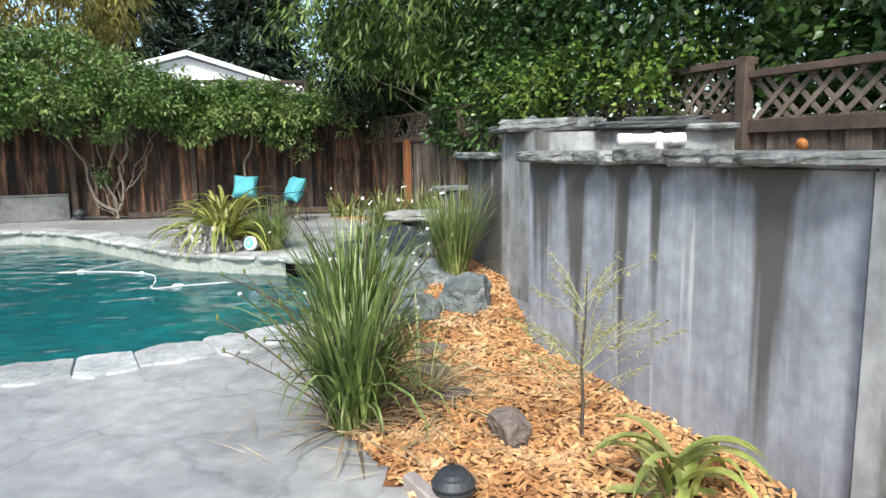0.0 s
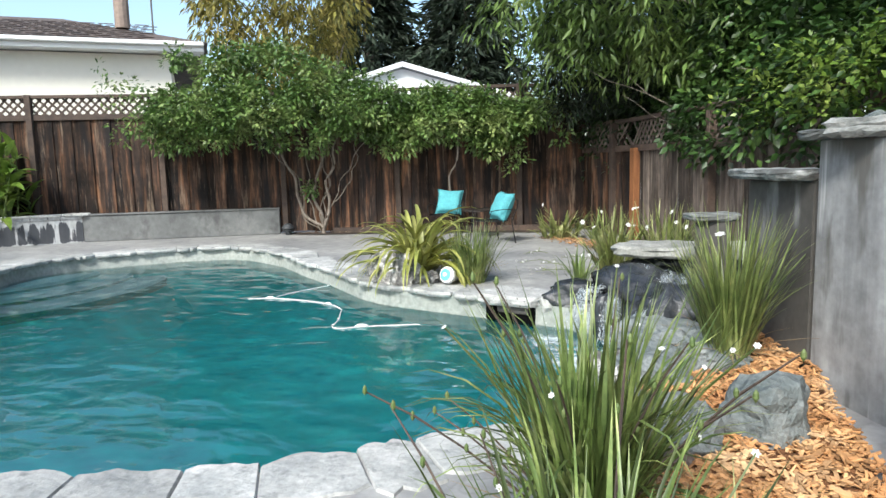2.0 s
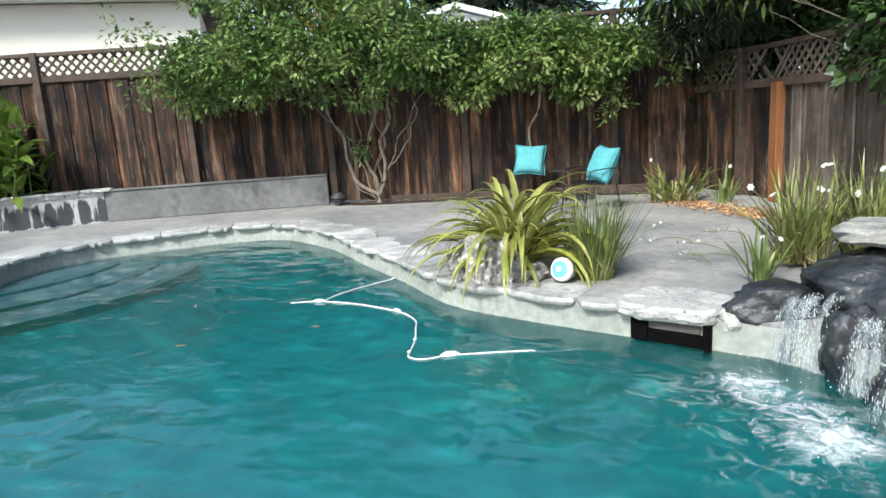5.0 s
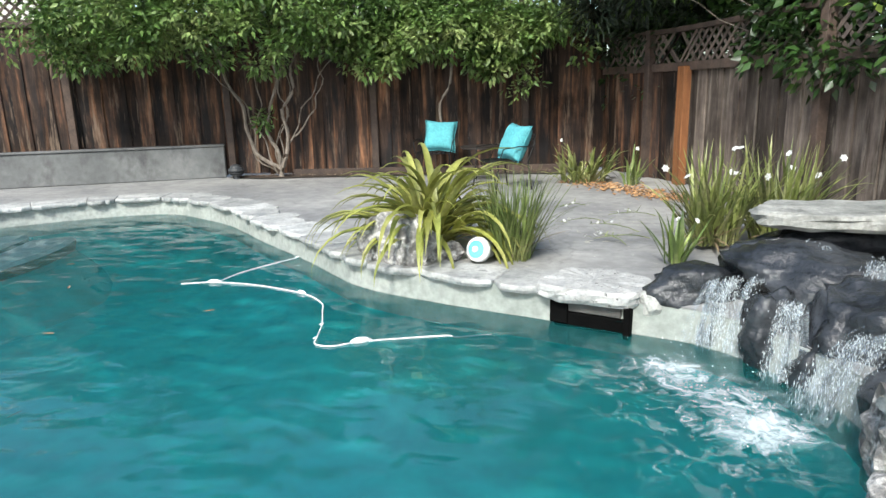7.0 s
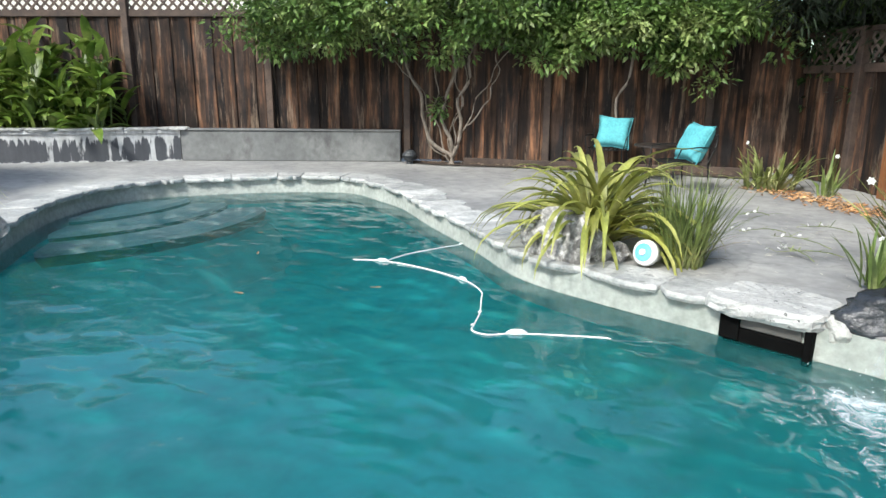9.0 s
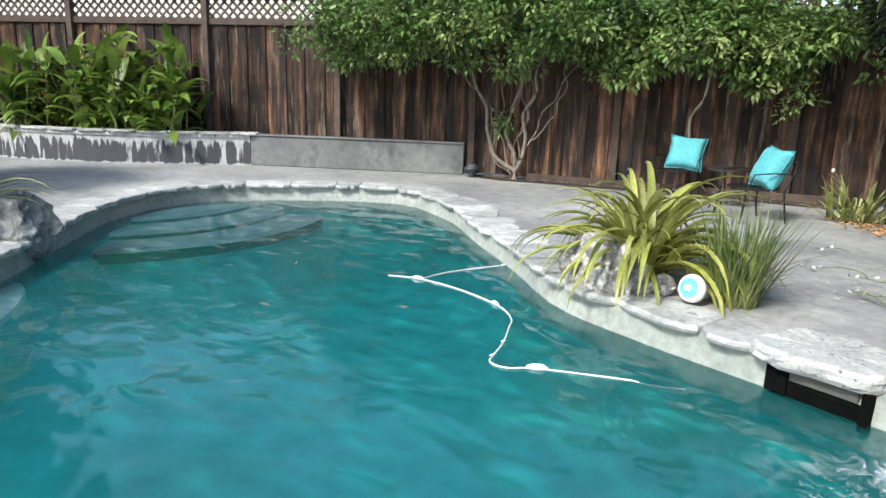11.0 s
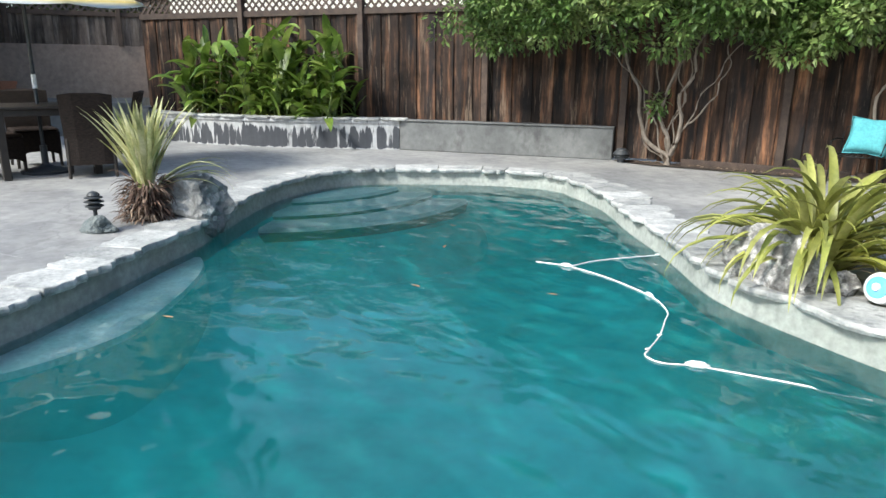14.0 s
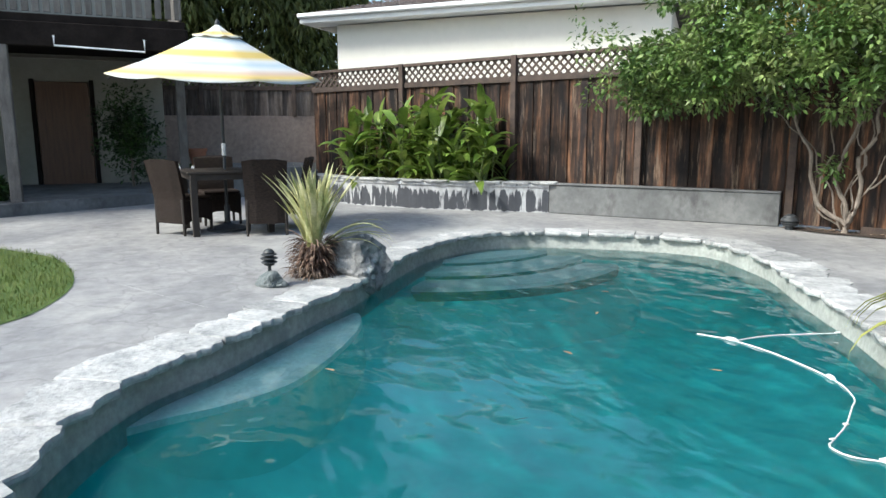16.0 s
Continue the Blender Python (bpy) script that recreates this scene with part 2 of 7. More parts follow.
LITTER = mat("dry brown litter", [(0.05, 0.032, 0.022), (0.14, 0.09, 0.06), (0.34, 0.27, 0.20)], 5, 0.9, 0.2, 60, var="island", varlo=0.4, varhi=1.4)
DIRT = mat("dark brown soil", [(0.035, 0.024, 0.018), (0.085, 0.06, 0.045)], 12, 0.95, 0.8, 50, depth=0.02)
CHIP = mat("orange bark chip", [(0.38, 0.165, 0.06), (0.54, 0.285, 0.12), (0.68, 0.45, 0.25)], 4, 0.8, 0.2, 60, var="island", varlo=0.5, varhi=1.3)
SOIL = mat("mulch soil", [(0.11, 0.045, 0.018), (0.24, 0.10, 0.035)], 14, 0.9, 0.8, 60, depth=0.02)
LAWN = mat("lawn turf", [(0.04, 0.085, 0.012), (0.09, 0.14, 0.025)], 3, 0.9, 0.6, 60)
BLADEGRASS = mat("lawn blade", [(0.07, 0.12, 0.018), (0.17, 0.20, 0.05)], 3, 0.7, 0, var="island", leaf=0.25)
REED = mat("deep green strap leaf", [(0.07, 0.11, 0.028), (0.17, 0.215, 0.065), (0.40, 0.42, 0.18)], 4, 0.45, 0, var="island", varlo=0.5, varhi=1.5, leaf=0.25)
DARKREED = mat("dark green sword leaf", [(0.045, 0.08, 0.02), (0.11, 0.155, 0.042), (0.32, 0.36, 0.13)], 5, 0.4, 0, var="island", varlo=0.45, varhi=1.7, leaf=0.2)
LILYREED = mat("yellowing sword leaf", [(0.09, 0.125, 0.03), (0.21, 0.24, 0.07), (0.48, 0.46, 0.23)], 5, 0.5, 0, var="island", varlo=0.45, varhi=1.5, leaf=0.25)
FLAX = mat("yellow-green flax leaf", [(0.20, 0.23, 0.045), (0.37, 0.38, 0.09), (0.52, 0.50, 0.18)], 3, 0.45, 0, var="object", varlo=0.55, varhi=1.2, leaf=0.3)
VARFLAX = mat("cream-striped flax leaf", [(0.18, 0.23, 0.06), (0.56, 0.55, 0.26), (0.80, 0.76, 0.48)], 5, 0.5, 0, var="object", varlo=0.6, varhi=1.15, leaf=0.25)
DEADLEAF = mat("dry brown leaf base", [(0.14, 0.09, 0.05), (0.36, 0.26, 0.15)], 6, 0.9, 0, var="island", varlo=0.5, varhi=1.4)
SHAG = mat("reddish brown shaggy fibre", [(0.035, 0.02, 0.015), (0.12, 0.07, 0.05), (0.36, 0.27, 0.20)], 9, 0.9, 0, var="island", varlo=0.4, varhi=1.5)
STRAW = mat("dry straw", [(0.28, 0.20, 0.11), (0.48, 0.38, 0.22)], 6, 0.9, 0, var="island", varlo=0.5, varhi=1.3)
CANNA = mat("broad glossy green leaf", [(0.06, 0.12, 0.016), (0.14, 0.22, 0.035), (0.30, 0.36, 0.09)], 3, 0.4, 0, var="object", varlo=0.6, varhi=1.35, leaf=0.3)
LILYLEAF = mat("pale yellowing lily leaf", [(0.16, 0.22, 0.04), (0.32, 0.36, 0.10), (0.55, 0.48, 0.20)], 4, 0.5, 0, var="object", varlo=0.65, varhi=1.2, leaf=0.3)
SHRUBLEAF = mat("citrus-green shrub leaf", [(0.042, 0.095, 0.020), (0.12, 0.20, 0.048), (0.34, 0.40, 0.15)], 2.2, 0.45, 0, var="island", varlo=0.45, varhi=1.5, leaf=0.3)
IVYLEAF = mat("dark ivy leaf", [(0.014, 0.036, 0.008), (0.034, 0.076, 0.017), (0.10, 0.165, 0.035)], 1.1, 0.4, 0, var="island", varlo=0.4, varhi=1.5, leaf=0.25)
DROOPLEAF = mat("long drooping tree leaf", [(0.055, 0.10, 0.020), (0.12, 0.19, 0.042), (0.26, 0.34, 0.10)], 0.9, 0.5, 0, var="island", varlo=0.45, varhi=1.4, leaf=0.35)
CONIFER = mat("dark conifer needle", [(0.012, 0.022, 0.012), (0.028, 0.045, 0.022)], 1.0, 0.7, 0, var="island", varlo=0.5, varhi=1.6, leaf=0.1)
GOLDLEAF = mat("yellowing tree leaf", [(0.11, 0.135, 0.025), (0.26, 0.23, 0.05), (0.40, 0.31, 0.09)], 1.0, 0.6, 0, var="island", varlo=0.5, varhi=1.3, leaf=0.35)
FARLEAF = mat("olive tree leaf", [(0.06, 0.085, 0.018), (0.17, 0.185, 0.05)], 0.8, 0.7, 0, var="island", varlo=0.5, varhi=1.4, leaf=0.25)
FEATHER = mat("pale feathery leaf", [(0.42, 0.42, 0.17), (0.60, 0.57, 0.30)], 5, 0.6, 0, var="island", leaf=0.3)
BARK = mat("grey-brown bark", [(0.12, 0.10, 0.08), (0.28, 0.235, 0.195)], 6, 0.9, 0.7, 30, stretch=(4, 4, 1), depth=0.01)
TWIG = mat("dark thin stem", [(0.05, 0.035, 0.03), (0.10, 0.07, 0.05)], 8, 0.8, 0.2, 40)
PETAL = mat("white petal", [(0.78, 0.78, 0.76), (0.85, 0.85, 0.83)], 6, 0.6, 0, leaf=0.3)
WHITEBIT = mat("pale dry flower litter", [(0.45, 0.42, 0.34), (0.62, 0.60, 0.52)], 6, 0.8, 0)
BUD = mat("green seed pod", [(0.07, 0.12, 0.03), (0.14, 0.17, 0.05)], 8, 0.6, 0.1, 40)
TURQ = mat("turquoise cushion cloth", [(0.075, 0.32, 0.36), (0.105, 0.39, 0.43)], 5, 0.85, 0.35, 350, depth=0.003)
IRON = mat("black wrought iron", [(0.012, 0.012, 0.012), (0.025, 0.025, 0.025)], 20, 0.5, 0.2, 80, metal=0.6)
WICKER = mat("dark brown woven wicker", [(0.010, 0.006, 0.0045), (0.032, 0.021, 0.016)], 30, 0.65, 0.9, 75, stretch=(1, 1, 2.2), depth=0.01, spec=0.2)
TABLEWOOD = mat("dark table frame", [(0.014, 0.010, 0.008), (0.032, 0.024, 0.019)], 12, 0.55, 0.4, 60)
WHITEPAINT = mat("white painted trim", [(0.74, 0.74, 0.72), (0.80, 0.80, 0.78)], 1.2, 0.6, 0.1, 20, fine_lo=0.95, fine_hi=1.02)
BEIGE = mat("cream house stucco", [(0.72, 0.69, 0.61), (0.77, 0.74, 0.66)], 0.6, 0.85, 0.15, 60, fine_lo=0.96, fine_hi=1.03)
SHINGLE = mat("brown roof shingle", [(0.06, 0.045, 0.04), (0.12, 0.095, 0.085)], 5, 0.9, 0.5, 25, var="object")
WHITEROOF = mat("white gable boarding", [(0.76, 0.77, 0.78), (0.82, 0.83, 0.84)], 1, 0.6, 0.1, 10, fine_lo=0.96, fine_hi=1.02)
PVC = mat("white plastic pipe", [(0.78, 0.79, 0.79), (0.84, 0.84, 0.84)], 4, 0.35, 0)
BLACKPLASTIC = mat("weathered black plastic", [(0.02, 0.022, 0.026), (0.05, 0.055, 0.06)], 12, 0.55, 0.2, 60)
ROPE = mat("white float rope", [(0.72, 0.74, 0.73), (0.82, 0.83, 0.82)], 30, 0.7, 0.3, 200)
FLOATBLUE = mat("light blue plastic", [(0.10, 0.36, 0.62), (0.16, 0.44, 0.68)], 6, 0.4, 0)
DARKHOLE = mat("black of skimmer plates and painted-dark mouth", [(0.002, 0.002, 0.002), (0.004, 0.004, 0.004)], 8, 0.9, 0.1, 30, spec=0.05)
DECKWOOD = mat("grey weathered deck timber", [(0.09, 0.08, 0.072), (0.18, 0.165, 0.15)], 4, 0.85, 0.4, 20, stretch=(3, 3, 1), var="object", varlo=0.7, varhi=1.2)
BROWNBEAM = mat("dark brown beam", [(0.009, 0.007, 0.006), (0.022, 0.017, 0.015)], 4, 0.85, 0.3, 20, spec=0.1)
DOORWOOD = mat("brown door wood", [(0.075, 0.032, 0.016), (0.13, 0.06, 0.03)], 3, 0.5, 0.3, 12, stretch=(6, 6, 0.6))
HOUSEWALL = mat("tan house stucco", [(0.24, 0.235, 0.20), (0.29, 0.28, 0.24)], 1.2, 0.9, 0.2, 60, fine_lo=0.9, fine_hi=1.06)
TANWALL = mat("tan retaining wall", [(0.24, 0.18, 0.15), (0.31, 0.24, 0.20)], 1.2, 0.9, 0.3, 40)
EDGING = mat("pinkish edging board", [(0.25, 0.20, 0.19), (0.36, 0.31, 0.29)], 5, 0.8, 0.4, 20, stretch=(2, 2, 2))
POT = mat("terracotta pot", [(0.25, 0.10, 0.06), (0.33, 0.15, 0.09)], 4, 0.8, 0.2, 30)
RUST = mat("rusty orange ornament", [(0.26, 0.09, 0.02), (0.42, 0.17, 0.045)], 8, 0.8, 0.3, 30)


def water_material():
    """A clear mirror-smooth surface with long ripples over slightly cloudy water."""
    m = bpy.data.materials.new("pool water")
    m.use_nodes = True
    nt = m.node_tree
    nt.nodes.remove(nt.nodes["Principled BSDF"])
    co = coords(nt, (1, 1, 1), False)
    wv = coords(nt, (1.0, 1.45, 1), False)
    warp = nt.nodes.new("ShaderNodeVectorMath")
    warp.operation = "MULTIPLY_ADD"
    warp.inputs[1].default_value = (0.35, 0.35, 0.0)
    wn2 = nt.nodes.new("ShaderNodeTexNoise")
    wn2.inputs["Scale"].default_value, wn2.inputs["Detail"].default_value = 1.3, 1.0
    nt.links.new(wv, wn2.inputs["Vector"])
    nt.links.new(wn2.outputs["Color"], warp.inputs[0])
    nt.links.new(wv, warp.inputs[2])
    bp = nt.nodes.new("ShaderNodeBump")
    bp.inputs["Strength"].default_value, bp.inputs["Distance"].default_value = 0.6, 0.046
    h = nt.nodes.new("ShaderNodeMath")
    h.operation = "MULTIPLY_ADD"
    h.inputs[1].default_value = 0.26
    nt.links.new(tex(nt, warp.outputs[0], 7.0, 1.0, 0.4), h.inputs[0])
    nt.links.new(tex(nt, warp.outputs[0], 2.3, 1.0, 0.4), h.inputs[2])
    nt.links.new(h.outputs[0], bp.inputs["Height"])
    gl = nt.nodes.new("ShaderNodeBsdfGlossy")
    gl.inputs["Roughness"].default_value = 0.0
    nt.links.new(bp.outputs[0], gl.inputs["Normal"])
    tr = nt.nodes.new("ShaderNodeBsdfTransparent")
    tr.inputs[0].default_value = (0.88, 0.975, 0.97, 1)
    df = nt.nodes.new("ShaderNodeBsdfDiffuse")
    murk = ramp(nt, tex(nt, co, 0.5, 3), [(0.035, 0.33, 0.32), (0.05, 0.41, 0.42)])
    nt.links.new(murk, df.inputs[0])
    body = nt.nodes.new("ShaderNodeMixShader")
    body.inputs[0].default_value = 0.13
    nt.links.new(tr.outputs[0], body.inputs[1])
    nt.links.new(df.outputs[0], body.inputs[2])
    fr = nt.nodes.new("ShaderNodeFresnel")
    fr.inputs[0].default_value = 1.54
    nt.links.new(bp.outputs[0], fr.inputs["Normal"])
    mx = nt.nodes.new("ShaderNodeMixShader")
    nt.links.new(fr.outputs[0], mx.inputs[0])
    nt.links.new(body.outputs[0], mx.inputs[1])
    nt.links.new(gl.outputs[0], mx.inputs[2])
    nt.links.new(mx.outputs[0], nt.nodes["Material Output"].inputs[0])
    return m


def spray_material(name, amount):
    m = bpy.data.materials.new(name)
    m.use_nodes = True
    nt = m.node_tree
    b = nt.nodes["Principled BSDF"]
    b.inputs["Base Color"].default_value = (0.55, 0.62, 0.66, 1)
    b.inputs["Roughness"].default_value = 0.25
    tr = nt.nodes.new("ShaderNodeBsdfTransparent")
    mx = nt.nodes.new("ShaderNodeMixShader")
    co = coords(nt, (1, 1, 0.35), False)
    f = ramp(nt, tex(nt, co, 38, 6, 0.7), [(0,) * 3, (amount,) * 3], 0.40, 0.66)
    nt.links.new(f, mx.inputs[0])
    nt.links.new(tr.outputs[0], mx.inputs[1])
    nt.links.new(b.outputs[0], mx.inputs[2])
    nt.links.new(mx.outputs[0], nt.nodes["Material Output"].inputs[0])
    return m


def foam_material():
    m = bpy.data.materials.new("white foam")
    m.use_nodes = True
    nt = m.node_tree
    b = nt.nodes["Principled BSDF"]
    b.inputs["Base Color"].default_value = (0.66, 0.73, 0.76, 1)
    b.inputs["Roughness"].default_value = 0.5
    tr = nt.nodes.new("ShaderNodeBsdfTransparent")
    mx = nt.nodes.new("ShaderNodeMixShader")
    vc = nt.nodes.new("ShaderNodeVertexColor")
    vc.layer_name = "dense"
    co = coords(nt, (1, 1, 1), False)
    wob = nt.nodes.new("ShaderNodeTexNoise")
    wob.inputs["Scale"].default_value, wob.inputs["Detail"].default_value = 5.0, 3.0
    nt.links.new(co, wob.inputs["Vector"])
    sh = nt.nodes.new("ShaderNodeVectorMath")
    sh.operation = "MULTIPLY_ADD"
    sh.inputs[1].default_value = (0.45, 0.45, 0.0)
    nt.links.new(wob.outputs["Color"], sh.inputs[0])
    nt.links.new(co, sh.inputs[2])
    vo = nt.nodes.new("ShaderNodeTexVoronoi")
    vo.feature = "DISTANCE_TO_EDGE"
    vo.inputs["Scale"].default_value = 6.5
    nt.links.new(sh.outputs[0], vo.inputs["Vector"])
    thread = ramp(nt, vo.outputs["Distance"], [(1,) * 3, (0,) * 3], 0.0, 0.11)
    reach = ramp(nt, vc.outputs[0], [(0,) * 3, (0.28,) * 3], 0.05, 0.40)
    lace = mixc(nt, thread, reach, 1.0, "MULTIPLY")
    broken = ramp(nt, tex(nt, co, 7, 4, 0.6), [(0,) * 3, (1,) * 3], 0.42, 0.60)
    lace = mixc(nt, lace, broken, 1.0, "MULTIPLY")
    n = tex(nt, sh.outputs[0], 11, 8, 0.75)
    ad = nt.nodes.new("ShaderNodeMath")
    ad.operation = "MULTIPLY_ADD"
    ad.inputs[1].default_value = 0.75
    nt.links.new(vc.outputs[0], ad.inputs[0])
    rag = nt.nodes.new("ShaderNodeMath")
    rag.operation, rag.inputs[1].default_value = "MULTIPLY", 1.5
    nt.links.new(n, rag.inputs[0])
    nt.links.new(rag.outputs[0], ad.inputs[2])
    half = nt.nodes.new("ShaderNodeMath")
    half.operation, half.inputs[1].default_value = "MULTIPLY", 0.5
    nt.links.new(ad.outputs[0], half.inputs[0])
    thick = ramp(nt, half.outputs[0], [(0,) * 3, (0.9,) * 3], 0.49, 0.68)
    f = mixc(nt, lace, thick, 1.0, "SCREEN")
    nt.links.new(f, mx.inputs[0])
    nt.links.new(tr.outputs[0], mx.inputs[1])
    nt.links.new(b.outputs[0], mx.inputs[2])
    nt.links.new(mx.outputs[0], nt.nodes["Material Output"].inputs[0])
    return m


def stripe_material():
    m = bpy.data.materials.new("striped umbrella cloth")
    m.use_nodes = True
    nt = m.node_tree
    b = nt.nodes["Principled BSDF"]
    tc = nt.nodes.new("ShaderNodeTexCoord")
    sp = nt.nodes.new("ShaderNodeSeparateXYZ")
    nt.links.new(tc.outputs["Object"], sp.inputs[0])
    W, Y, B, O = (0.80, 0.80, 0.77), (0.80, 0.62, 0.20), (0.56, 0.66, 0.70), (0.72, 0.55, 0.42)
    seq = [W, B, W, Y, O, W, B, W, Y, Y, W, W, B, W, Y, W, W]
    mr = nt.nodes.new("ShaderNodeMapRange")
    mr.inputs[1].default_value, mr.inputs[2].default_value = 1.74, 2.44
    nt.links.new(sp.outputs[2], mr.inputs[0])
    col = ramp(nt, mr.outputs[0], seq, 0.0, 0.95)
    wv = ramp(nt, tex(nt, tc.outputs["Object"], 3), [(0.93,) * 3, (1.05,) * 3])
    nt.links.new(mixc(nt, col, wv, 1.0, "MULTIPLY"), b.inputs["Base Color"])
    b.inputs["Roughness"].default_value = 0.85
    tr = nt.nodes.new("ShaderNodeBsdfTranslucent")
    nt.links.new(col, tr.inputs[0])
    mx = nt.nodes.new("ShaderNodeMixShader")
    mx.inputs[0].default_value = 0.3
    nt.links.new(b.outputs[0], mx.inputs[1])
    nt.links.new(tr.outputs[0], mx.inputs[2])
    nt.links.new(mx.outputs[0], nt.nodes["Material Output"].inputs[0])
    return m


WATER, FOAM, FALL = water_material(), foam_material(), spray_material("falling water", 0.20)
STRIPES = stripe_material()


# ---------- mesh helpers ----------
def mesh_ob(name, verts, faces, material, parent=None, label="", smooth=False):
    me = bpy.data.meshes.new(name)
    me.from_pydata([tuple(v) for v in verts], [], [tuple(f) for f in faces])
    if smooth:
        me.shade_smooth()
    me.materials.append(material)
    ob = new(name, me)
    ob.parent = parent
    return tagged(ob, label)


def part(name, bm, material, parent=None, label="", smooth=False):
    me = bpy.data.meshes.new(name)
    bmesh.ops.recalc_face_normals(bm, faces=bm.faces)
    bm.to_mesh(me)
    bm.free()
    if smooth:
        me.shade_smooth()
    me.materials.append(material)
    ob = new(name, me)
    ob.parent = parent
    return tagged(ob, label)


def share(name, me, parent, m):
    ob = new(name, me)
    ob.parent = parent
    ob.matrix_basis = m
    return ob


def thing(name, label, category, place=(0, 0, 0), rz=0, group="", kind=""):
    e = new(name)
    e.empty_display_size = 0.1
    e.matrix_basis = pose(*place, 0, 0, rz)
    return tagged(e, label, category, group, kind)


def box(bm, size, m=None, bevel=0.0):
    r = bmesh.ops.create_cube(bm, size=1.0)
    vs = r["verts"]
    bmesh.ops.scale(bm, vec=size, verts=vs)
    if bevel:
        es = list({e for v in vs for e in v.link_edges})
        r = bmesh.ops.bevel(bm, geom=es, offset=bevel, segments=1, affect="EDGES")
        vs = list({v for f in r["faces"] for v in f.verts} | {v for v in vs if v.is_valid})
    if m is not None:
        bmesh.ops.transform(bm, matrix=m, verts=vs)
    return vs


def boxed(name, size, place, rz, material, parent=None, bevel=0.006, label="", rx=0, ry=0):
    bm = bmesh.new()
    box(bm, size, pose(*place, rx, ry, rz), bevel)
    return part(name, bm, material, parent, label)


def tube(bm, pts, radii, seg=6):
    """A tapered tube along points."""
    rings = []
    n = len(pts)
    for k, p in enumerate(pts):
        p = Vector(p)
        d = (Vector(pts[min(k + 1, n - 1)]) - Vector(pts[max(k - 1, 0)])).normalized()
        a = d.cross(Vector((0, 0, 1)) if abs(d.z) < 0.9 else Vector((1, 0, 0))).normalized()
        b = d.cross(a)
        r = radii[k] if isinstance(radii, (list, tuple)) else radii
        rings.append([bm.verts.new(p + r * (math.cos(t) * a + math.sin(t) * b)) for t in (2 * math.pi * i / seg for i in range(seg))])
    for r0, r1 in zip(rings, rings[1:]):
        for i in range(seg):
            bm.faces.new((r0[i], r0[(i + 1) % seg], r1[(i + 1) % seg], r1[i]))
    bm.faces.new(rings[0][::-1])
    bm.faces.new(rings[-1])


def lathe(bm, prof, seg=20, m=None):
    """Turned shape from (radius, z) pairs."""
    rings = [[bm.verts.new((r * math.cos(2 * math.pi * i / seg), r * math.sin(2 * math.pi * i / seg), z)) for i in range(seg)] for r, z in prof]
    for r0, r1 in zip(rings, rings[1:]):
        for i in range(seg):
            bm.faces.new((r0[i], r0[(i + 1) % seg], r1[(i + 1) % seg], r1[i]))
    bm.faces.new(rings[0][::-1])
    bm.faces.new(rings[-1])
    if m is not None:
        bmesh.ops.transform(bm, matrix=m, verts=[v for r in rings for v in r])


def spline(pts, n, closed=True):
    """Even points on a Catmull-Rom curve."""
    P = np.array(pts, float)
    k = len(P)
    out = []
    last = k if closed else k - 1
    for i in range(last):
        p0, p1, p2, p3 = (P[(i - 1) % k], P[i], P[(i + 1) % k], P[(i + 2) % k]) if closed else (P[max(i - 1, 0)], P[i], P[i + 1], P[min(i + 2, k - 1)])
        for t in np.arange(0, 1, 0.05):
            out.append(0.5 * (2 * p1 + (p2 - p0) * t + (2 * p0 - 5 * p1 + 4 * p2 - p3) * t * t + (3 * p1 - p0 - 3 * p2 + p3) * t ** 3))
    out.append(P[0] if closed else P[-1])
    out = np.array(out)
    s = np.concatenate([[0], np.cumsum(np.linalg.norm(np.diff(out, axis=0), axis=1))])
    at = np.linspace(0, s[-1], n + 1)[:-1] if closed else np.linspace(0, s[-1], n)
    return np.stack([np.interp(at, s, out[:, d]) for d in range(P.shape[1])], 1)


def rock(name, place, radii, seed, material, label, rz=0, rough=0.25, sub=4, cuts=9, parent=None, category="rock"):
    """A boulder: a ball cut by planes and roughened."""
    rnd = random.Random(seed)
    bm = bmesh.new()
    bmesh.ops.create_icosphere(bm, subdivisions=sub, radius=1.0)
    planes = []
    for _ in range(cuts):
        n = Vector((rnd.gauss(0, 1), rnd.gauss(0, 1), rnd.gauss(0, 0.7))).normalized()
        planes.append((n, rnd.uniform(0.55, 0.85)))
    off = Vector((seed * 3.1, seed * 1.7, seed))
    for v in bm.verts:
        p = v.co.copy()
        for n, d in planes:
            over = p.dot(n) - d
            if over > 0:
                p -= n * over * 0.92
        p += v.co * rough * (noise.noise(p * 1.9 + off) * 0.6 + noise.noise(p * 5 + off) * 0.28 + noise.noise(p * 11 + off) * 0.16 - abs(noise.noise(Vector((p.x * 3, p.y * 3, p.z * 9)) + off)) * 0.45)
        v.co = Vector((p.x * radii[0], p.y * radii[1], p.z * radii[2]))
    bmesh.ops.transform(bm, matrix=pose(*place, 0, 0, rz), verts=bm.verts)
    ob = part(name, bm, material, parent, label, smooth=material is WETROCK)
    return ob if parent else tagged(ob, label, category)


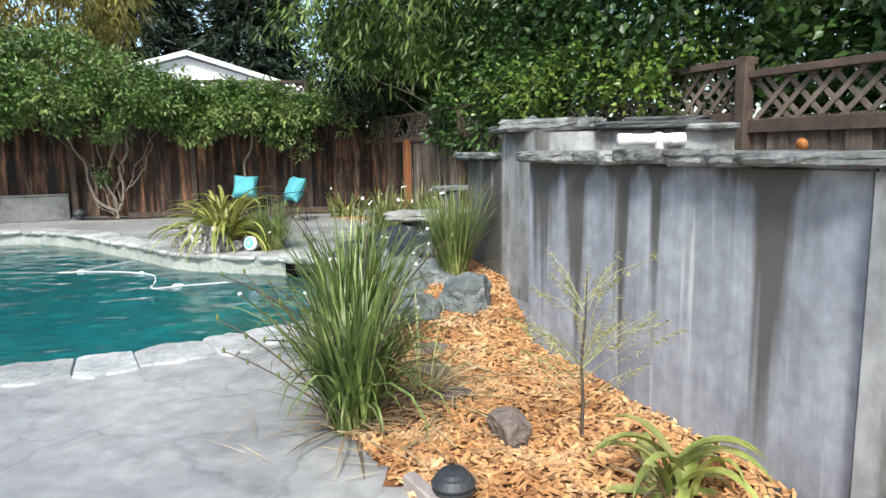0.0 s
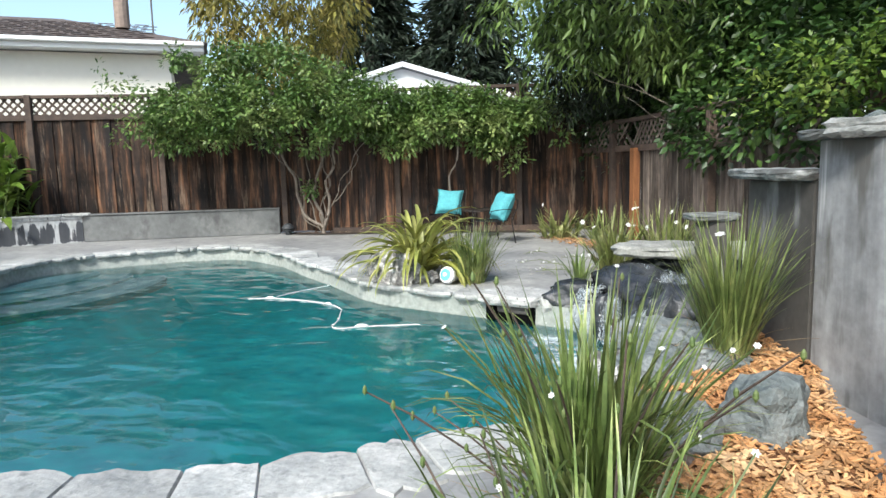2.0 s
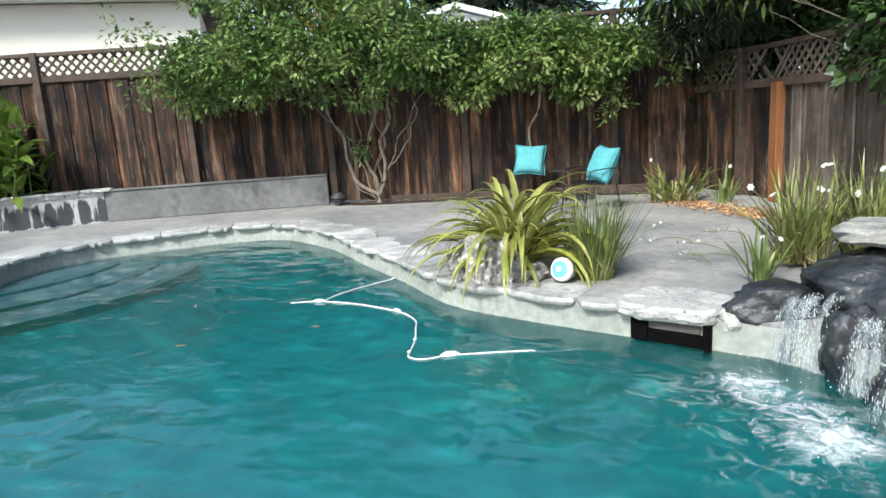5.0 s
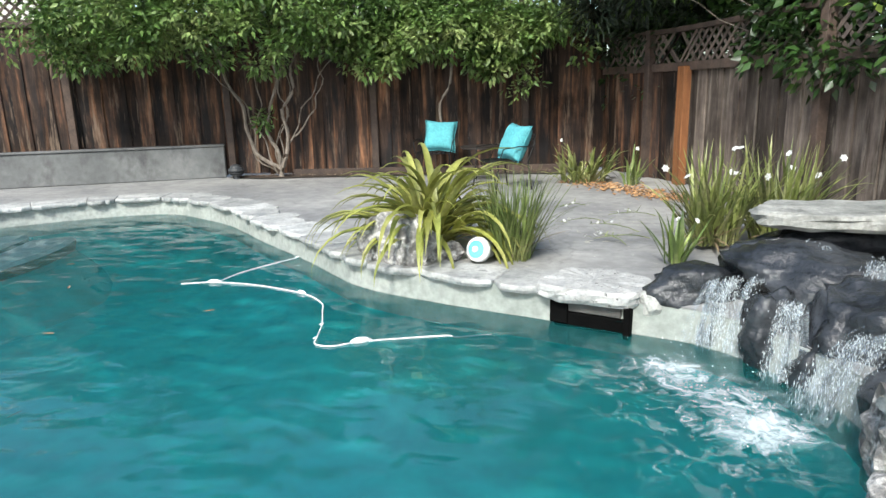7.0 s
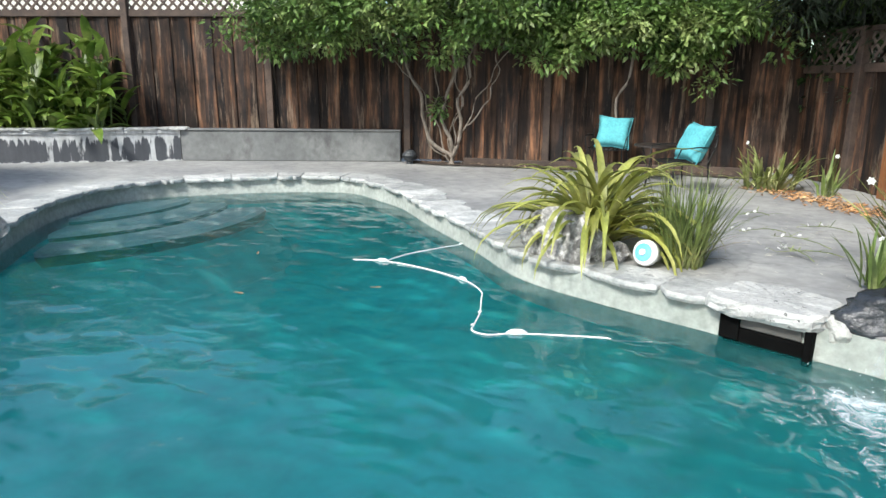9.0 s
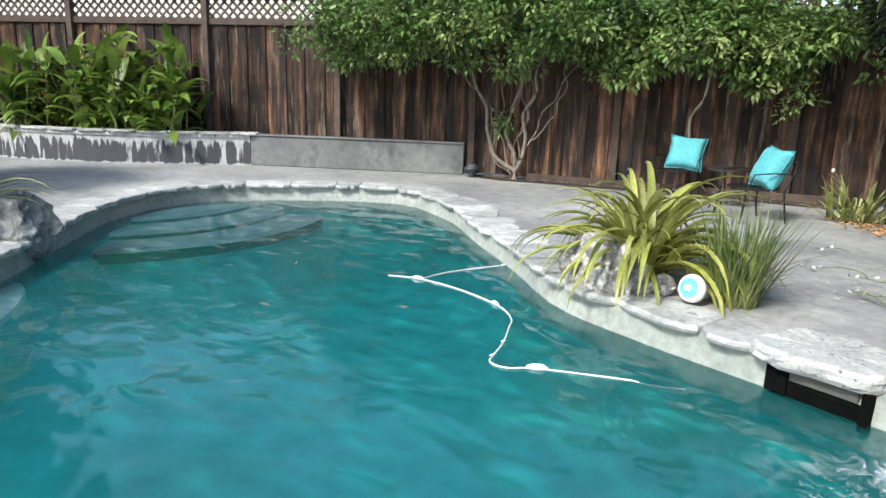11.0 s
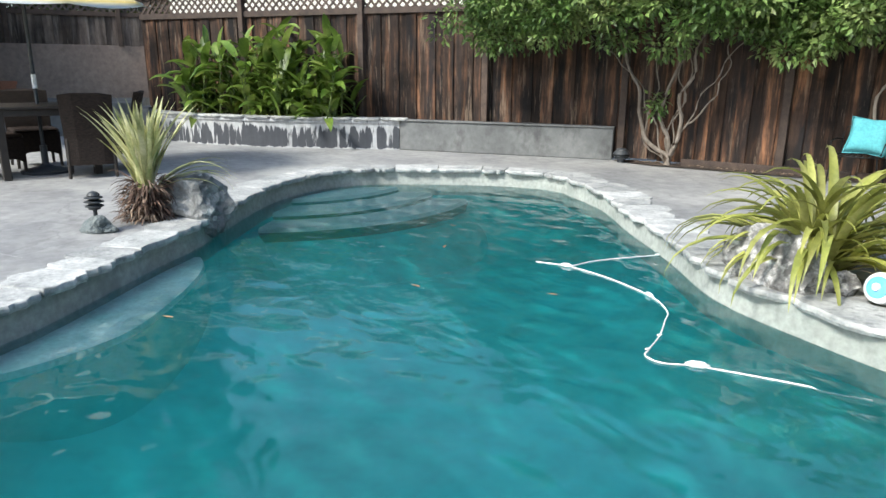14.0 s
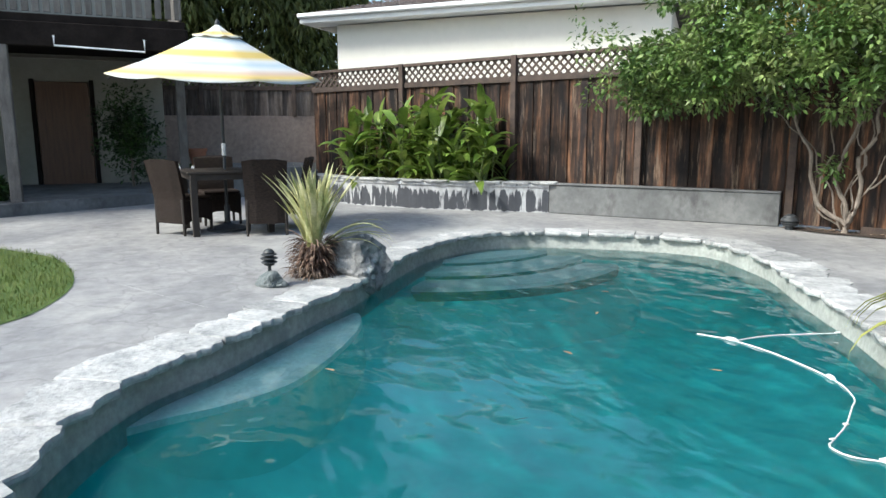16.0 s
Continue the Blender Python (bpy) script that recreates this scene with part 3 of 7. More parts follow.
def slab(name, place, length, width, thick, seed, material, parent=None, label="", rz=0, tilt=0, jag=1.0):
    """A riven flagstone with an irregular outline and layered edge."""
    rnd = random.Random(seed)
    bm = bmesh.new()
    n = 40
    layers = []
    for z, k in ((-0.5, 0.92), (-0.25, 0.985), (0.05, 0.99), (0.22, 1.0), (0.42, 0.975), (0.5, 0.94)):
        ring = []
        for i in range(n):
            a = 2 * math.pi * i / n
            c, s = math.cos(a), math.sin(a)
            e = (abs(c) ** 5 + abs(s) ** 5) ** (-1 / 5)
            w = 1 + jag * 0.16 * noise.noise(Vector((c * 1.6, s * 1.6, seed * 2.3))) + 0.06 * noise.noise(Vector((c * 4, s * 4, seed * 1.3 + z * 7))) + rnd.uniform(-0.005, 0.005)
            ring.append(bm.verts.new((c * e * w * k * length / 2, s * e * w * k * width / 2, z * thick + rnd.uniform(-0.07, 0.07) * thick)))
        layers.append(ring)
    for a, b in zip(layers, layers[1:]):
        for i in range(n):
            bm.faces.new((a[i], a[(i + 1) % n], b[(i + 1) % n], b[i]))
    bm.faces.new(layers[0][::-1])
    top = bm.verts.new((0, 0, thick * 0.5))
    for i in range(n):
        bm.faces.new((layers[-1][i], layers[-1][(i + 1) % n], top))
    bmesh.ops.transform(bm, matrix=pose(*place, tilt, 0, rz), verts=bm.verts)
    return part(name, bm, material, parent, label)


LEAF_V = np.array([(0, 0, 0), (0.38, 0.5, 0.04), (0.38, -0.5, 0.04), (0.45, 0, -0.07), (1, 0, -0.12)], float)
LEAF_F = np.array([(0, 3, 1), (0, 2, 3), (1, 3, 4), (3, 2, 4)])


def leaf_mesh(name, pts, dirs, length, width, material, parent=None, label="", seed=1):
    """Many small folded leaves, joined; dirs point from stalk to tip."""
    rng = np.random.default_rng(seed)
    n = len(pts)
    d = dirs / np.linalg.norm(dirs, axis=1, keepdims=True)
    up = rng.normal(0, 0.5, (n, 3)) + (0, 0, 1)
    side = np.cross(up, d)
    side /= np.linalg.norm(side, axis=1, keepdims=True) + 1e-9
    nor = np.cross(d, side)
    L = length * rng.uniform(0.6, 1.25, (n, 1, 1))
    V = pts[:, None, :] + L * (LEAF_V[None, :, 0:1] * d[:, None, :] + width * LEAF_V[None, :, 1:2] * side[:, None, :] + LEAF_V[None, :, 2:3] * nor[:, None, :])
    F = (LEAF_F[None] + (np.arange(n) * 5)[:, None, None]).reshape(-1, 3)
    me = bpy.data.meshes.new(name)
    V = V.reshape(-1, 3)
    me.vertices.add(len(V))
    me.vertices.foreach_set("co", V.ravel())
    me.loops.add(F.size)
    me.loops.foreach_set("vertex_index", F.ravel().astype(np.int32))
    me.polygons.add(len(F))
    me.polygons.foreach_set("loop_start", np.arange(0, F.size, 3, dtype=np.int32))
    me.polygons.foreach_set("loop_total", np.full(len(F), 3, np.int32))
    me.update(calc_edges=True)
    me.materials.append(material)
    ob = new(name, me)
    ob.parent = parent
    return tagged(ob, label)


def clumps(rng, centres, radius, per, flat=0.8):
    """Points in small twiggy clumps round each centre, and directions outwards."""
    c = np.repeat(centres, per, axis=0)
    o = rng.normal(0, 1, c.shape)
    o /= np.linalg.norm(o, axis=1, keepdims=True)
    r = rng.uniform(0.25, 1, (len(c), 1)) ** 0.6 * radius
    o[:, 2] *= flat
    return c + o * r, o


def blade_points(base, lean, az, length, width, droop, n=6):
    """Spine and half-widths of an arching strap leaf."""
    sp, p, ang = [], Vector(base), radians(90 - lean)
    step = length / (n - 1)
    for k in range(n):
        t = k / (n - 1)
        w = width * (0.55 + 1.6 * t - 2.15 * t * t) if t < 1 else 0.0
        sp.append((p.copy(), max(w, 0.0005)))
        p = p + step * Vector((math.cos(az) * math.cos(ang), math.sin(az) * math.cos(ang), math.sin(ang)))
        ang -= droop / (n - 1) * (0.4 + 1.5 * t)
    return sp


def add_blade(V, F, sp, az, fold=0.25):
    s = Vector((-math.sin(az), math.cos(az), 0))
    base = len(V)
    for p, w in sp:
        V += [p + s * w / 2 + Vector((0, 0, fold * w)), p, p - s * w / 2 + Vector((0, 0, fold * w))]
    for k in range(len(sp) - 1):
        a = base + 3 * k
        F += [(a, a + 1, a + 4, a + 3), (a + 1, a + 2, a + 5, a + 4)]


def reed_clump(name, place, seed, count, length, width, spread, lean, droop, material, label, category="grass clump", flowers=0, stems=0, dead=0, group="", high=1.0, bloom=1.0, sprays=()):
    """A tuft of narrow leaves, with white flowers on thin stems."""
    rnd = random.Random(seed)
    e = thing(name, label, category, place, 0, group)
    V, F = [], []
    for _ in range(count):
        az = rnd.uniform(0, 2 * math.pi)
        r = spread * math.sqrt(rnd.random())
        a2 = az + rnd.uniform(-1.3, 1.3)
        add_blade(V, F, blade_points((r * math.cos(az), r * math.sin(az), 0), (0.1 + rnd.random() ** 1.5) * lean, a2, length * rnd.uniform(0.45, 1.12), width * rnd.uniform(0.6, 1.35), radians(droop * (0.2 + 2.6 * rnd.random() ** 2.5)), 8), a2)
    tagged(mesh_ob("foliage", V, F, material, e, smooth=True), kind="stuff")
    if dead:
        V, F = [], []
        for _ in range(dead):
            az = rnd.uniform(0, 2 * math.pi)
            add_blade(V, F, blade_points((0, 0, 0.02), rnd.uniform(50, 88), az, length * rnd.uniform(0.3, 0.7), width * 0.8, radians(25), 5), az)
        mesh_ob("dry_leaves", V, F, DEADLEAF, e, "dry brown fallen leaves")
    stems += len(sprays)
    for k in range(stems + flowers):
        az, ln = rnd.uniform(0, 2 * math.pi), rnd.uniform(12, 42 if k < stems else 30)
        L = length * rnd.uniform(0.75, 1.15) * high
        if k < len(sprays):
            az, ln, L = radians(sprays[k][0]), sprays[k][1], sprays[k][2]
        pts = [p for p, w in blade_points((0, 0, 0), ln, az, L, 0.01, radians(25), 6)]
        bm = bmesh.new()
        tube(bm, pts, [0.0035] * 5 + [0.0022], 4)
        st = part("flower_stem" if k >= stems else "stem", bm, REED if k >= stems else TWIG, e)
        if k >= stems:
            bm = bmesh.new()
            turn = pose(0, 0, 0, rnd.uniform(20, 80), 0, rnd.uniform(-60, 60))
            for i in range(6):
                a = i * math.pi / 3
                q = [bm.verts.new(pts[-1] + turn @ (bloom * Vector((x * math.cos(a) - y * math.sin(a), x * math.sin(a) + y * math.cos(a), z)))) for x, y, z in ((0, 0, 0), (0.013, 0.0095, 0.005), (0.026, 0, 0.003), (0.013, -0.0095, 0.005))]
                bm.faces.new(q)
            part("flower", bm, PETAL, st, "white six-petalled flower")
        else:
            for i, q in enumerate(pts[3:]):
                bm = bmesh.new()
                lathe(bm, [(0.001, -0.014), (0.007, -0.004), (0.006, 0.008), (0.001, 0.016)], 6, Matrix.Translation(q + Vector((0.008 * (-1) ** i, 0, 0))))
                part("seed_pod", bm, BUD, st)
    return e


def strap_plant(name, place, seed, count, length, width, lean, droop, material, label, category, variants=7, spread=0.06, dead=0, lift=0.0, skirt=0.05, arch=0):
    """A clump of broad strap leaves, each a mesh of its own."""
    rnd = random.Random(seed)
    e = thing(name, label, category, place)
    kinds = []
    for k in range(variants):
        V, F = [], []
        t = k / (variants - 1)
        add_blade(V, F, blade_points((0, 0, 0), lean * (0.12 + 0.88 * t), 0, length * rnd.uniform(0.85, 1.1), width, radians(droop * (0.85 + 0.25 * t)), 11), 0, 0.3)
        me = bpy.data.meshes.new("leaf")
        me.from_pydata([tuple(v) for v in V], [], F)
        me.shade_smooth()
        me.materials.append(material)
        kinds.append(me)
    for i in range(count):
        az = 360 * i * 0.618 + rnd.uniform(-15, 15)
        r = spread * math.sqrt(rnd.random())
        sc = rnd.uniform(0.65, 1.1)
        share("leaf", kinds[rnd.randrange(variants)], e, pose(r * math.cos(az), r * math.sin(az), lift * (0.8 + 0.2 * rnd.random()), rnd.uniform(-8, 8), 0, az) @ Matrix.Scale(sc, 4))
    for i in range(arch):
        az = rnd.uniform(40, 85)
        V, F = [], []
        add_blade(V, F, blade_points((0, 0, 0), rnd.uniform(38, 62), 0, length * rnd.uniform(0.8, 1.15), width * 0.55, radians(rnd.uniform(75, 120)), 11), 0, 0.3)
        me = bpy.data.meshes.new("leaf")
        me.from_pydata([tuple(v) for v in V], [], F)
        me.shade_smooth()
        me.materials.append(material)
        share("leaf", me, e, pose(0.05 * math.cos(radians(az)), 0.05 * math.sin(radians(az)), lift * 0.8, 0, 0, az))
    if dead:
        V, F = [], []
        for _ in range(dead):
            az = rnd.uniform(0, 2 * math.pi)
            add_blade(V, F, blade_points((skirt * math.cos(az), skirt * math.sin(az), rnd.uniform(0.0, 0.05 + lift)), rnd.uniform(20, 110) + (30 if skirt > 0.06 else 0), az, rnd.uniform(0.08, 0.22), 0.02, radians(80), 5), az)
        if skirt > 0.06:
            bm = bmesh.new()
            lathe(bm, [(skirt * 0.9, -0.01), (skirt * 1.05, lift * 0.4), (skirt * 0.8, lift * 0.9), (skirt * 0.4, lift)], 12)
            part("stump", bm, SHAG, e, "thick fibrous brown stump")
        mesh_ob("dry_base", V, F, SHAG if skirt > 0.06 else DEADLEAF, e, "shaggy dry brown leaf bases")
    return e


def branch_tree(bm, rnd, start, way, length, radius, level, tips):
    pts, rad, p, d = [], [], Vector(start), Vector(way).normalized()
    n = 6
    for k in range(n):
        pts.append(p.copy())
        rad.append(radius * (1 - 0.55 * k / (n - 1)))
        d = (d + 0.28 * Vector((rnd.gauss(0, 1), rnd.gauss(0, 1), rnd.gauss(0, 0.5)))).normalized()
        p = p + d * length / (n - 1)
    tube(bm, pts, rad, 6)
    tips.append(pts[-1])
    if level:
        for _ in range(3):
            k = rnd.randrange(2, n)
            branch_tree(bm, rnd, pts[k], d + 0.8 * Vector((rnd.gauss(0, 1), rnd.gauss(0, 1), rnd.gauss(0.2, 0.6))), length * 0.6, rad[k] * 0.7, level - 1, tips)


# ---------- pool and deck ----------
POOL = spline([(-0.92, 4.06), (-1.20, 3.80), (-1.45, 3.55), (-1.8, 3.27), (-2.2, 3.03), (-2.6, 2.87), (-3.1, 2.75), (-3.72, 2.79), (-4.25, 2.92),
               (-4.79, 3.22), (-5.12, 3.6), (-5.45, 3.92), (-5.97, 4.4), (-6.3, 4.74), (-6.95, 5.25), (-7.75, 5.95), (-8.2, 6.7), (-8.2, 7.35),
               (-7.78, 8.02), (-7.25, 8.6), (-6.7, 8.87), (-6.2, 8.72), (-5.6, 8.45), (-4.9, 7.95), (-4.1, 7.42), (-3.4, 6.92), (-2.75, 6.73),
               (-2.1, 6.62), (-1.6, 6.53), (-1.25, 6.45), (-0.95, 6.2), (-0.72, 5.8), (-0.68, 5.3), (-0.78, 4.8), (-0.86, 4.3)], 240)
NP = len(POOL)
CENTRE = np.array((-4.3, 5.6))
WATER_Z = -0.188


def ring_mesh(name, specs, material, close=None, smooth=False):
    """Rings that follow the pool's outline: (scale or outward metres, z)."""
    V, F = [], []
    d = POOL - CENTRE
    r = np.linalg.norm(d, axis=1, keepdims=True)
    for k, z in specs:
        q = CENTRE + d * (r + k) / r
        V += [(x, y, z) for x, y in q]
    for a in range(len(specs) - 1):
        for i in range(NP):
            j = (i + 1) % NP
            F.append((a * NP + i, a * NP + j, (a + 1) * NP + j, (a + 1) * NP + i))
    if close is not None:
        V.append((*CENTRE, close))
        o = (len(specs) - 1) * NP
        F += [(o + (i + 1) % NP, o + i, len(V) - 1) for i in range(NP)]
    up = []
    for f in F:
        p = [Vector(V[i]) for i in f[:3]]
        nz = (p[1] - p[0]).cross(p[2] - p[0])
        up.append(f[::-1] if nz.z < -1e-9 else f)
    return mesh_ob(name, V, up, material, smooth=smooth)


tagged(ring_mesh("pavement", [(0.03, -0.012), (0.1, -0.006), (0.5, 0), (2, 0), (6, 0), (20, 0), (80, 0)], DECK), "mottled grey stamped concrete pool deck", "pavement", kind="structure")
tagged(ring_mesh("pool_wall", [(0.05, -0.016), (0.022, -0.022), (0.02, -0.10), (0.0, -0.22), (-0.01, -0.32)], PLASTER), "pale plastered band of the pool wall", "pool wall", kind="structure")
tagged(ring_mesh("pool_floor", [(-0.005, -0.30), (-0.05, -0.42), (-0.18, -0.54), (-0.4, -0.64), (-0.75, -0.74), (-1.15, -0.80)], POOLPAINT, -0.84, True), "teal painted pool basin under water", "pool floor", kind="structure")
tagged(ring_mesh("water", [(0.02, WATER_Z), (-0.3, WATER_Z), (-1.0, WATER_Z)], WATER, WATER_Z), "rippled teal pool water", "water", kind="structure")


def ledge_slab(name, outline, z, label, foot=-0.86, flare=0.55):
    """An underwater ledge: a pale tread with a worn nosing on a painted body."""
    e = thing(name, label, "pool step", kind="structure")
    n = len(outline)
    c = np.mean(outline, axis=0)
    inner = c + (outline - c) * 0.985
    out = c + (outline - c) * (1 + flare / np.linalg.norm(outline - c, axis=1, keepdims=True))
    V = [(x, y, foot) for x, y in out] + [(x, y, z - 0.035) for x, y in outline]
    # Step bodies without flare get the riser colour with the dimness painted in.
    mesh_ob("body", V, [(i, (i + 1) % n, n + (i + 1) % n, n + i) for i in range(n)], DIMRISER if flare == 0 else POOLPAINT, e, smooth=True)
    V = [(x, y, z - 0.035) for x, y in outline] + [(x, y, z) for x, y in inner] + [(*c, z)]
    F = [(i, (i + 1) % n, n + (i + 1) % n, n + i) for i in range(n)] + [(n + i, n + (i + 1) % n, 2 * n) for i in range(n)]
    mesh_ob("tread", V, F, POOLPAINT if z < -0.4 else BENCHWHITE if name == "pool_bench" else STEPWHITE, e, smooth=False)


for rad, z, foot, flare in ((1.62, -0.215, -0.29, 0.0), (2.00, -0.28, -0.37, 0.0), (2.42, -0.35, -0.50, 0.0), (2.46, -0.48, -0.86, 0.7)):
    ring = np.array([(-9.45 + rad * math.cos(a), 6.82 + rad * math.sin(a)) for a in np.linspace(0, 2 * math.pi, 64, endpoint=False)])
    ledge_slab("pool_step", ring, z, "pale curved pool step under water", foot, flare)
ledge_slab("pool_bench", spline([(-4.70, 3.0), (-4.72, 3.36), (-4.77, 3.62), (-4.97, 4.01), (-5.58, 4.48), (-6.06, 4.72), (-6.28, 4.66), (-5.6, 3.85)], 48), -0.232, "pale plaster bench ledge under water", -0.86, 0.08)


# ---------- fences ----------
def board_meshes(height, width, material, tag):
    out = []
    for k in range(6):
        rnd = random.Random(tag + k)
        bm = bmesh.new()
        w = width * rnd.uniform(1.12, 1.2)
        n = 4
        rows = []
        for i in range(n + 1):
            z = height * i / n
            j = [rnd.uniform(-0.003, 0.003) for _ in range(4)]
            rows.append([bm.verts.new(q) for q in ((-w / 2 + j[0], -0.009, z), (w / 2 + j[1], -0.009 + j[2], z), (w / 2 + j[1], 0.009, z), (-w / 2 + j[0], 0.009, z))])
        for a, b in zip(rows, rows[1:]):
            for i in range(4):
                bm.faces.new((a[i], a[(i + 1) % 4], b[(i + 1) % 4], b[i]))
        bm.faces.new(rows[0][::-1])
        bm.faces.new(rows[-1])
        me = bpy.data.meshes.new("board")
        bmesh.ops.recalc_face_normals(bm, faces=bm.faces)
        bm.to_mesh(me)
        bm.free()
        me.materials.append(material)
        out.append(me)
    return out


def fence_run(parent, a, b, z0, rail, top, boards, width, seed, posts=(), lattice=True, slat=LATTICE, pitch=0.13, side=-1, post_material=None, drop=(0, 0)):
    """Boards, rails, posts and crossed lattice from a to b; side: which way the rails stand proud."""
    rnd = random.Random(seed)
    a, b = Vector((*a, 0)), Vector((*b, 0))
    d = (b - a)
    L = d.length
    d.normalize()
    ang = math.degrees(math.atan2(d.y, d.x))
    nrm = Vector((d.y, -d.x, 0)) * (1 if side < 0 else -1)
    n = int(L / width)
    for i in range(n):
        p = a + d * ((i + 0.5) * L / n) + nrm * ((0.011 if i % 2 else -0.011) + rnd.uniform(-0.003, 0.003))
        share("board", boards[rnd.randrange(6)], parent, pose(p.x, p.y, z0 + rnd.uniform(-0.01, 0.01), 0, rnd.uniform(-0.3, 0.3), ang + rnd.choice((0, 180)) + rnd.uniform(-1.5, 1.5)))
    mid = (a + b) / 2
    for z, h, off in ((rail, 0.09, 0.03), (top, 0.05, 0.02)) if lattice else ((rail, 0.08, 0.03),):
        q = mid + nrm * off
        boxed("rail", (L, 0.04 if h > 0.06 else 0.09, h), (q.x, q.y, z), ang, RAIL, parent, 0.004)
    for s in posts:
        q = a + d * s + nrm * 0.045
        boxed("post", (0.09, 0.09, top + 0.03 - z0), (q.x, q.y, z0 + (top + 0.03 - z0) / 2), ang, post_material or RAIL, parent, 0.005)
    if lattice:
        h = top - rail - 0.05
        z = rail + 0.03
        bm = bmesh.new()
        ln = h * math.sqrt(2)
        box(bm, (0.034, 0.008, ln), None)
        me = bpy.data.meshes.new("slat")
        bm.to_mesh(me)
        bm.free()
        me.materials.append(slat)
        k = int(L / pitch)
        for i in range(k):
            for sgn in (1, -1):
                s = (i + 0.5) * L / k + (pitch / 2 if sgn > 0 else 0)
                q = a + d * min(max(s, h / 2), L - h / 2) + nrm * (0.006 * sgn)
                share("slat", me, parent, pose(q.x, q.y, z + h / 2, 0, 0, ang) @ pose(0, 0, 0, 0, 45 * sgn, 0))


fence_n = thing("fence_north", "tall weathered redwood board fence with lattice top", "fence", kind="structure")
BOARD_TALL = board_meshes(1.96, 0.145, FENCE, 10)
A0, A1, A2 = (-14.4, 6.35), (-7.18, 10.68), (-2.5, 12.3)
fence_run(fence_n, A0, A1, 0.03, 2.0, 2.33, BOARD_TALL, 0.147, 3, posts=(2.2, 4.42, 6.42, 8.36), slat=LATTICEDARK)
fence_run(fence_n, A1, A2, 0.03, 2.0, 2.33, BOARD_TALL, 0.147, 4, posts=(1.9, 3.9), slat=LATTICEDARK)
fence_e = thing("fence_east", "lower greyed board fence with lattice top beside the waterfall", "fence", kind="structure")
BOARD_LOW = board_meshes(1.27, 0.14, FENCEGREY, 30)
fence_run(fence_e, A2, (-1.56, 11.16), 0.0, 1.27, 1.66, board_meshes(1.27, 0.14, FENCE, 40), 0.142, 5, posts=(1.0,), pitch=0.13)
fence_run(fence_e, (-1.56, 11.16), (2.0, 5.02), 0.0, 1.27, 1.66, BOARD_LOW, 0.142, 6, posts=(2.3, 4.7, 7.05), pitch=0.13)
fence_run(fence_e, (2.0, 5.02), (4.6, 0.5), 0.0, 1.21, 1.565, BOARD_LOW, 0.142, 7, posts=(2.4, 4.8), pitch=0.16)
boxed("post", (0.14, 0.09, 1.27), (-1.50, 10.92, 0.635), -60, ORANGEPOST, fence_e, 0.005, "newer orange redwood post")

# ---------- planter wall along the north fence ----------
WALL_TOP = 0.42
u = Vector((-7.26 + 9.78, 10.52 - 8.74, 0))
wl = u.length
u.normalize()
wa = math.degrees(math.atan2(u.y, u.x))
mid = Vector((-9.78, 8.74, 0)) + u * wl / 2 + Vector((-u.y, u.x, 0)) * 0.075
low = thing("planter_wall", "low grey concrete planter wall with a peeling painted stretch", "planter wall", kind="structure")
boxed("wall", (wl, 0.15, WALL_TOP), (mid.x, mid.y, WALL_TOP / 2), wa, CONC, low, 0.012)
boxed("capping", (wl + 0.01, 0.19, 0.025), (mid.x, mid.y, WALL_TOP + 0.012), wa, CONC, low, 0.008)
curve = spline([(-9.78, 8.74), (-10.25, 8.2), (-10.85, 7.5), (-11.6, 6.85), (-12.5, 6.35), (-13.6, 6.1)], 24, False)
bm = bmesh.new()
grid = []
for k, (x, y) in enumerate(curve):
    t = Vector((*(curve[min(k + 1, 23)] - curve[max(k - 1, 0)]), 0)).normalized()
    nn = Vector((t.y, -t.x, 0))
    grid.append([bm.verts.new(Vector((x, y, z)) + nn * o) for o, z in ((0, 0), (0.0, 0.36), (-0.025, 0.39), (-0.02, 0.43), (0.22, 0.43), (0.22, 0.0))])
for a, b in zip(grid, grid[1:]):
    for i in range(5):
        bm.faces.new((a[i], a[i + 1], b[i + 1], b[i]))
bm.faces.new(grid[0])
bm.faces.new(grid[-1])
part("curved_wall", bm, PEEL, low, "curved planter wall with peeling black and white paint")
for k in range(0, 23):
    if k % 2 == 0:
        x, y = (curve[k] + curve[k + 1]) / 2
        t = curve[k + 1] - curve[k]
        slab("capping_stone", (x - 0.03, y + 0.06, 0.445), np.linalg.norm(t) * 2.0, 0.26, 0.035, 60 + k, COPING, low, rz=math.degrees(math.atan2(t[1], t[0])))
soil = [(x, y) for x, y in curve] + [(-14.2, 6.4), (-9.7, 9.2), (-9.6, 8.9)]
mesh_ob("soil", [(x, y, 0.38) for x, y in soil], [tuple(range(len(soil)))], SOIL, low)

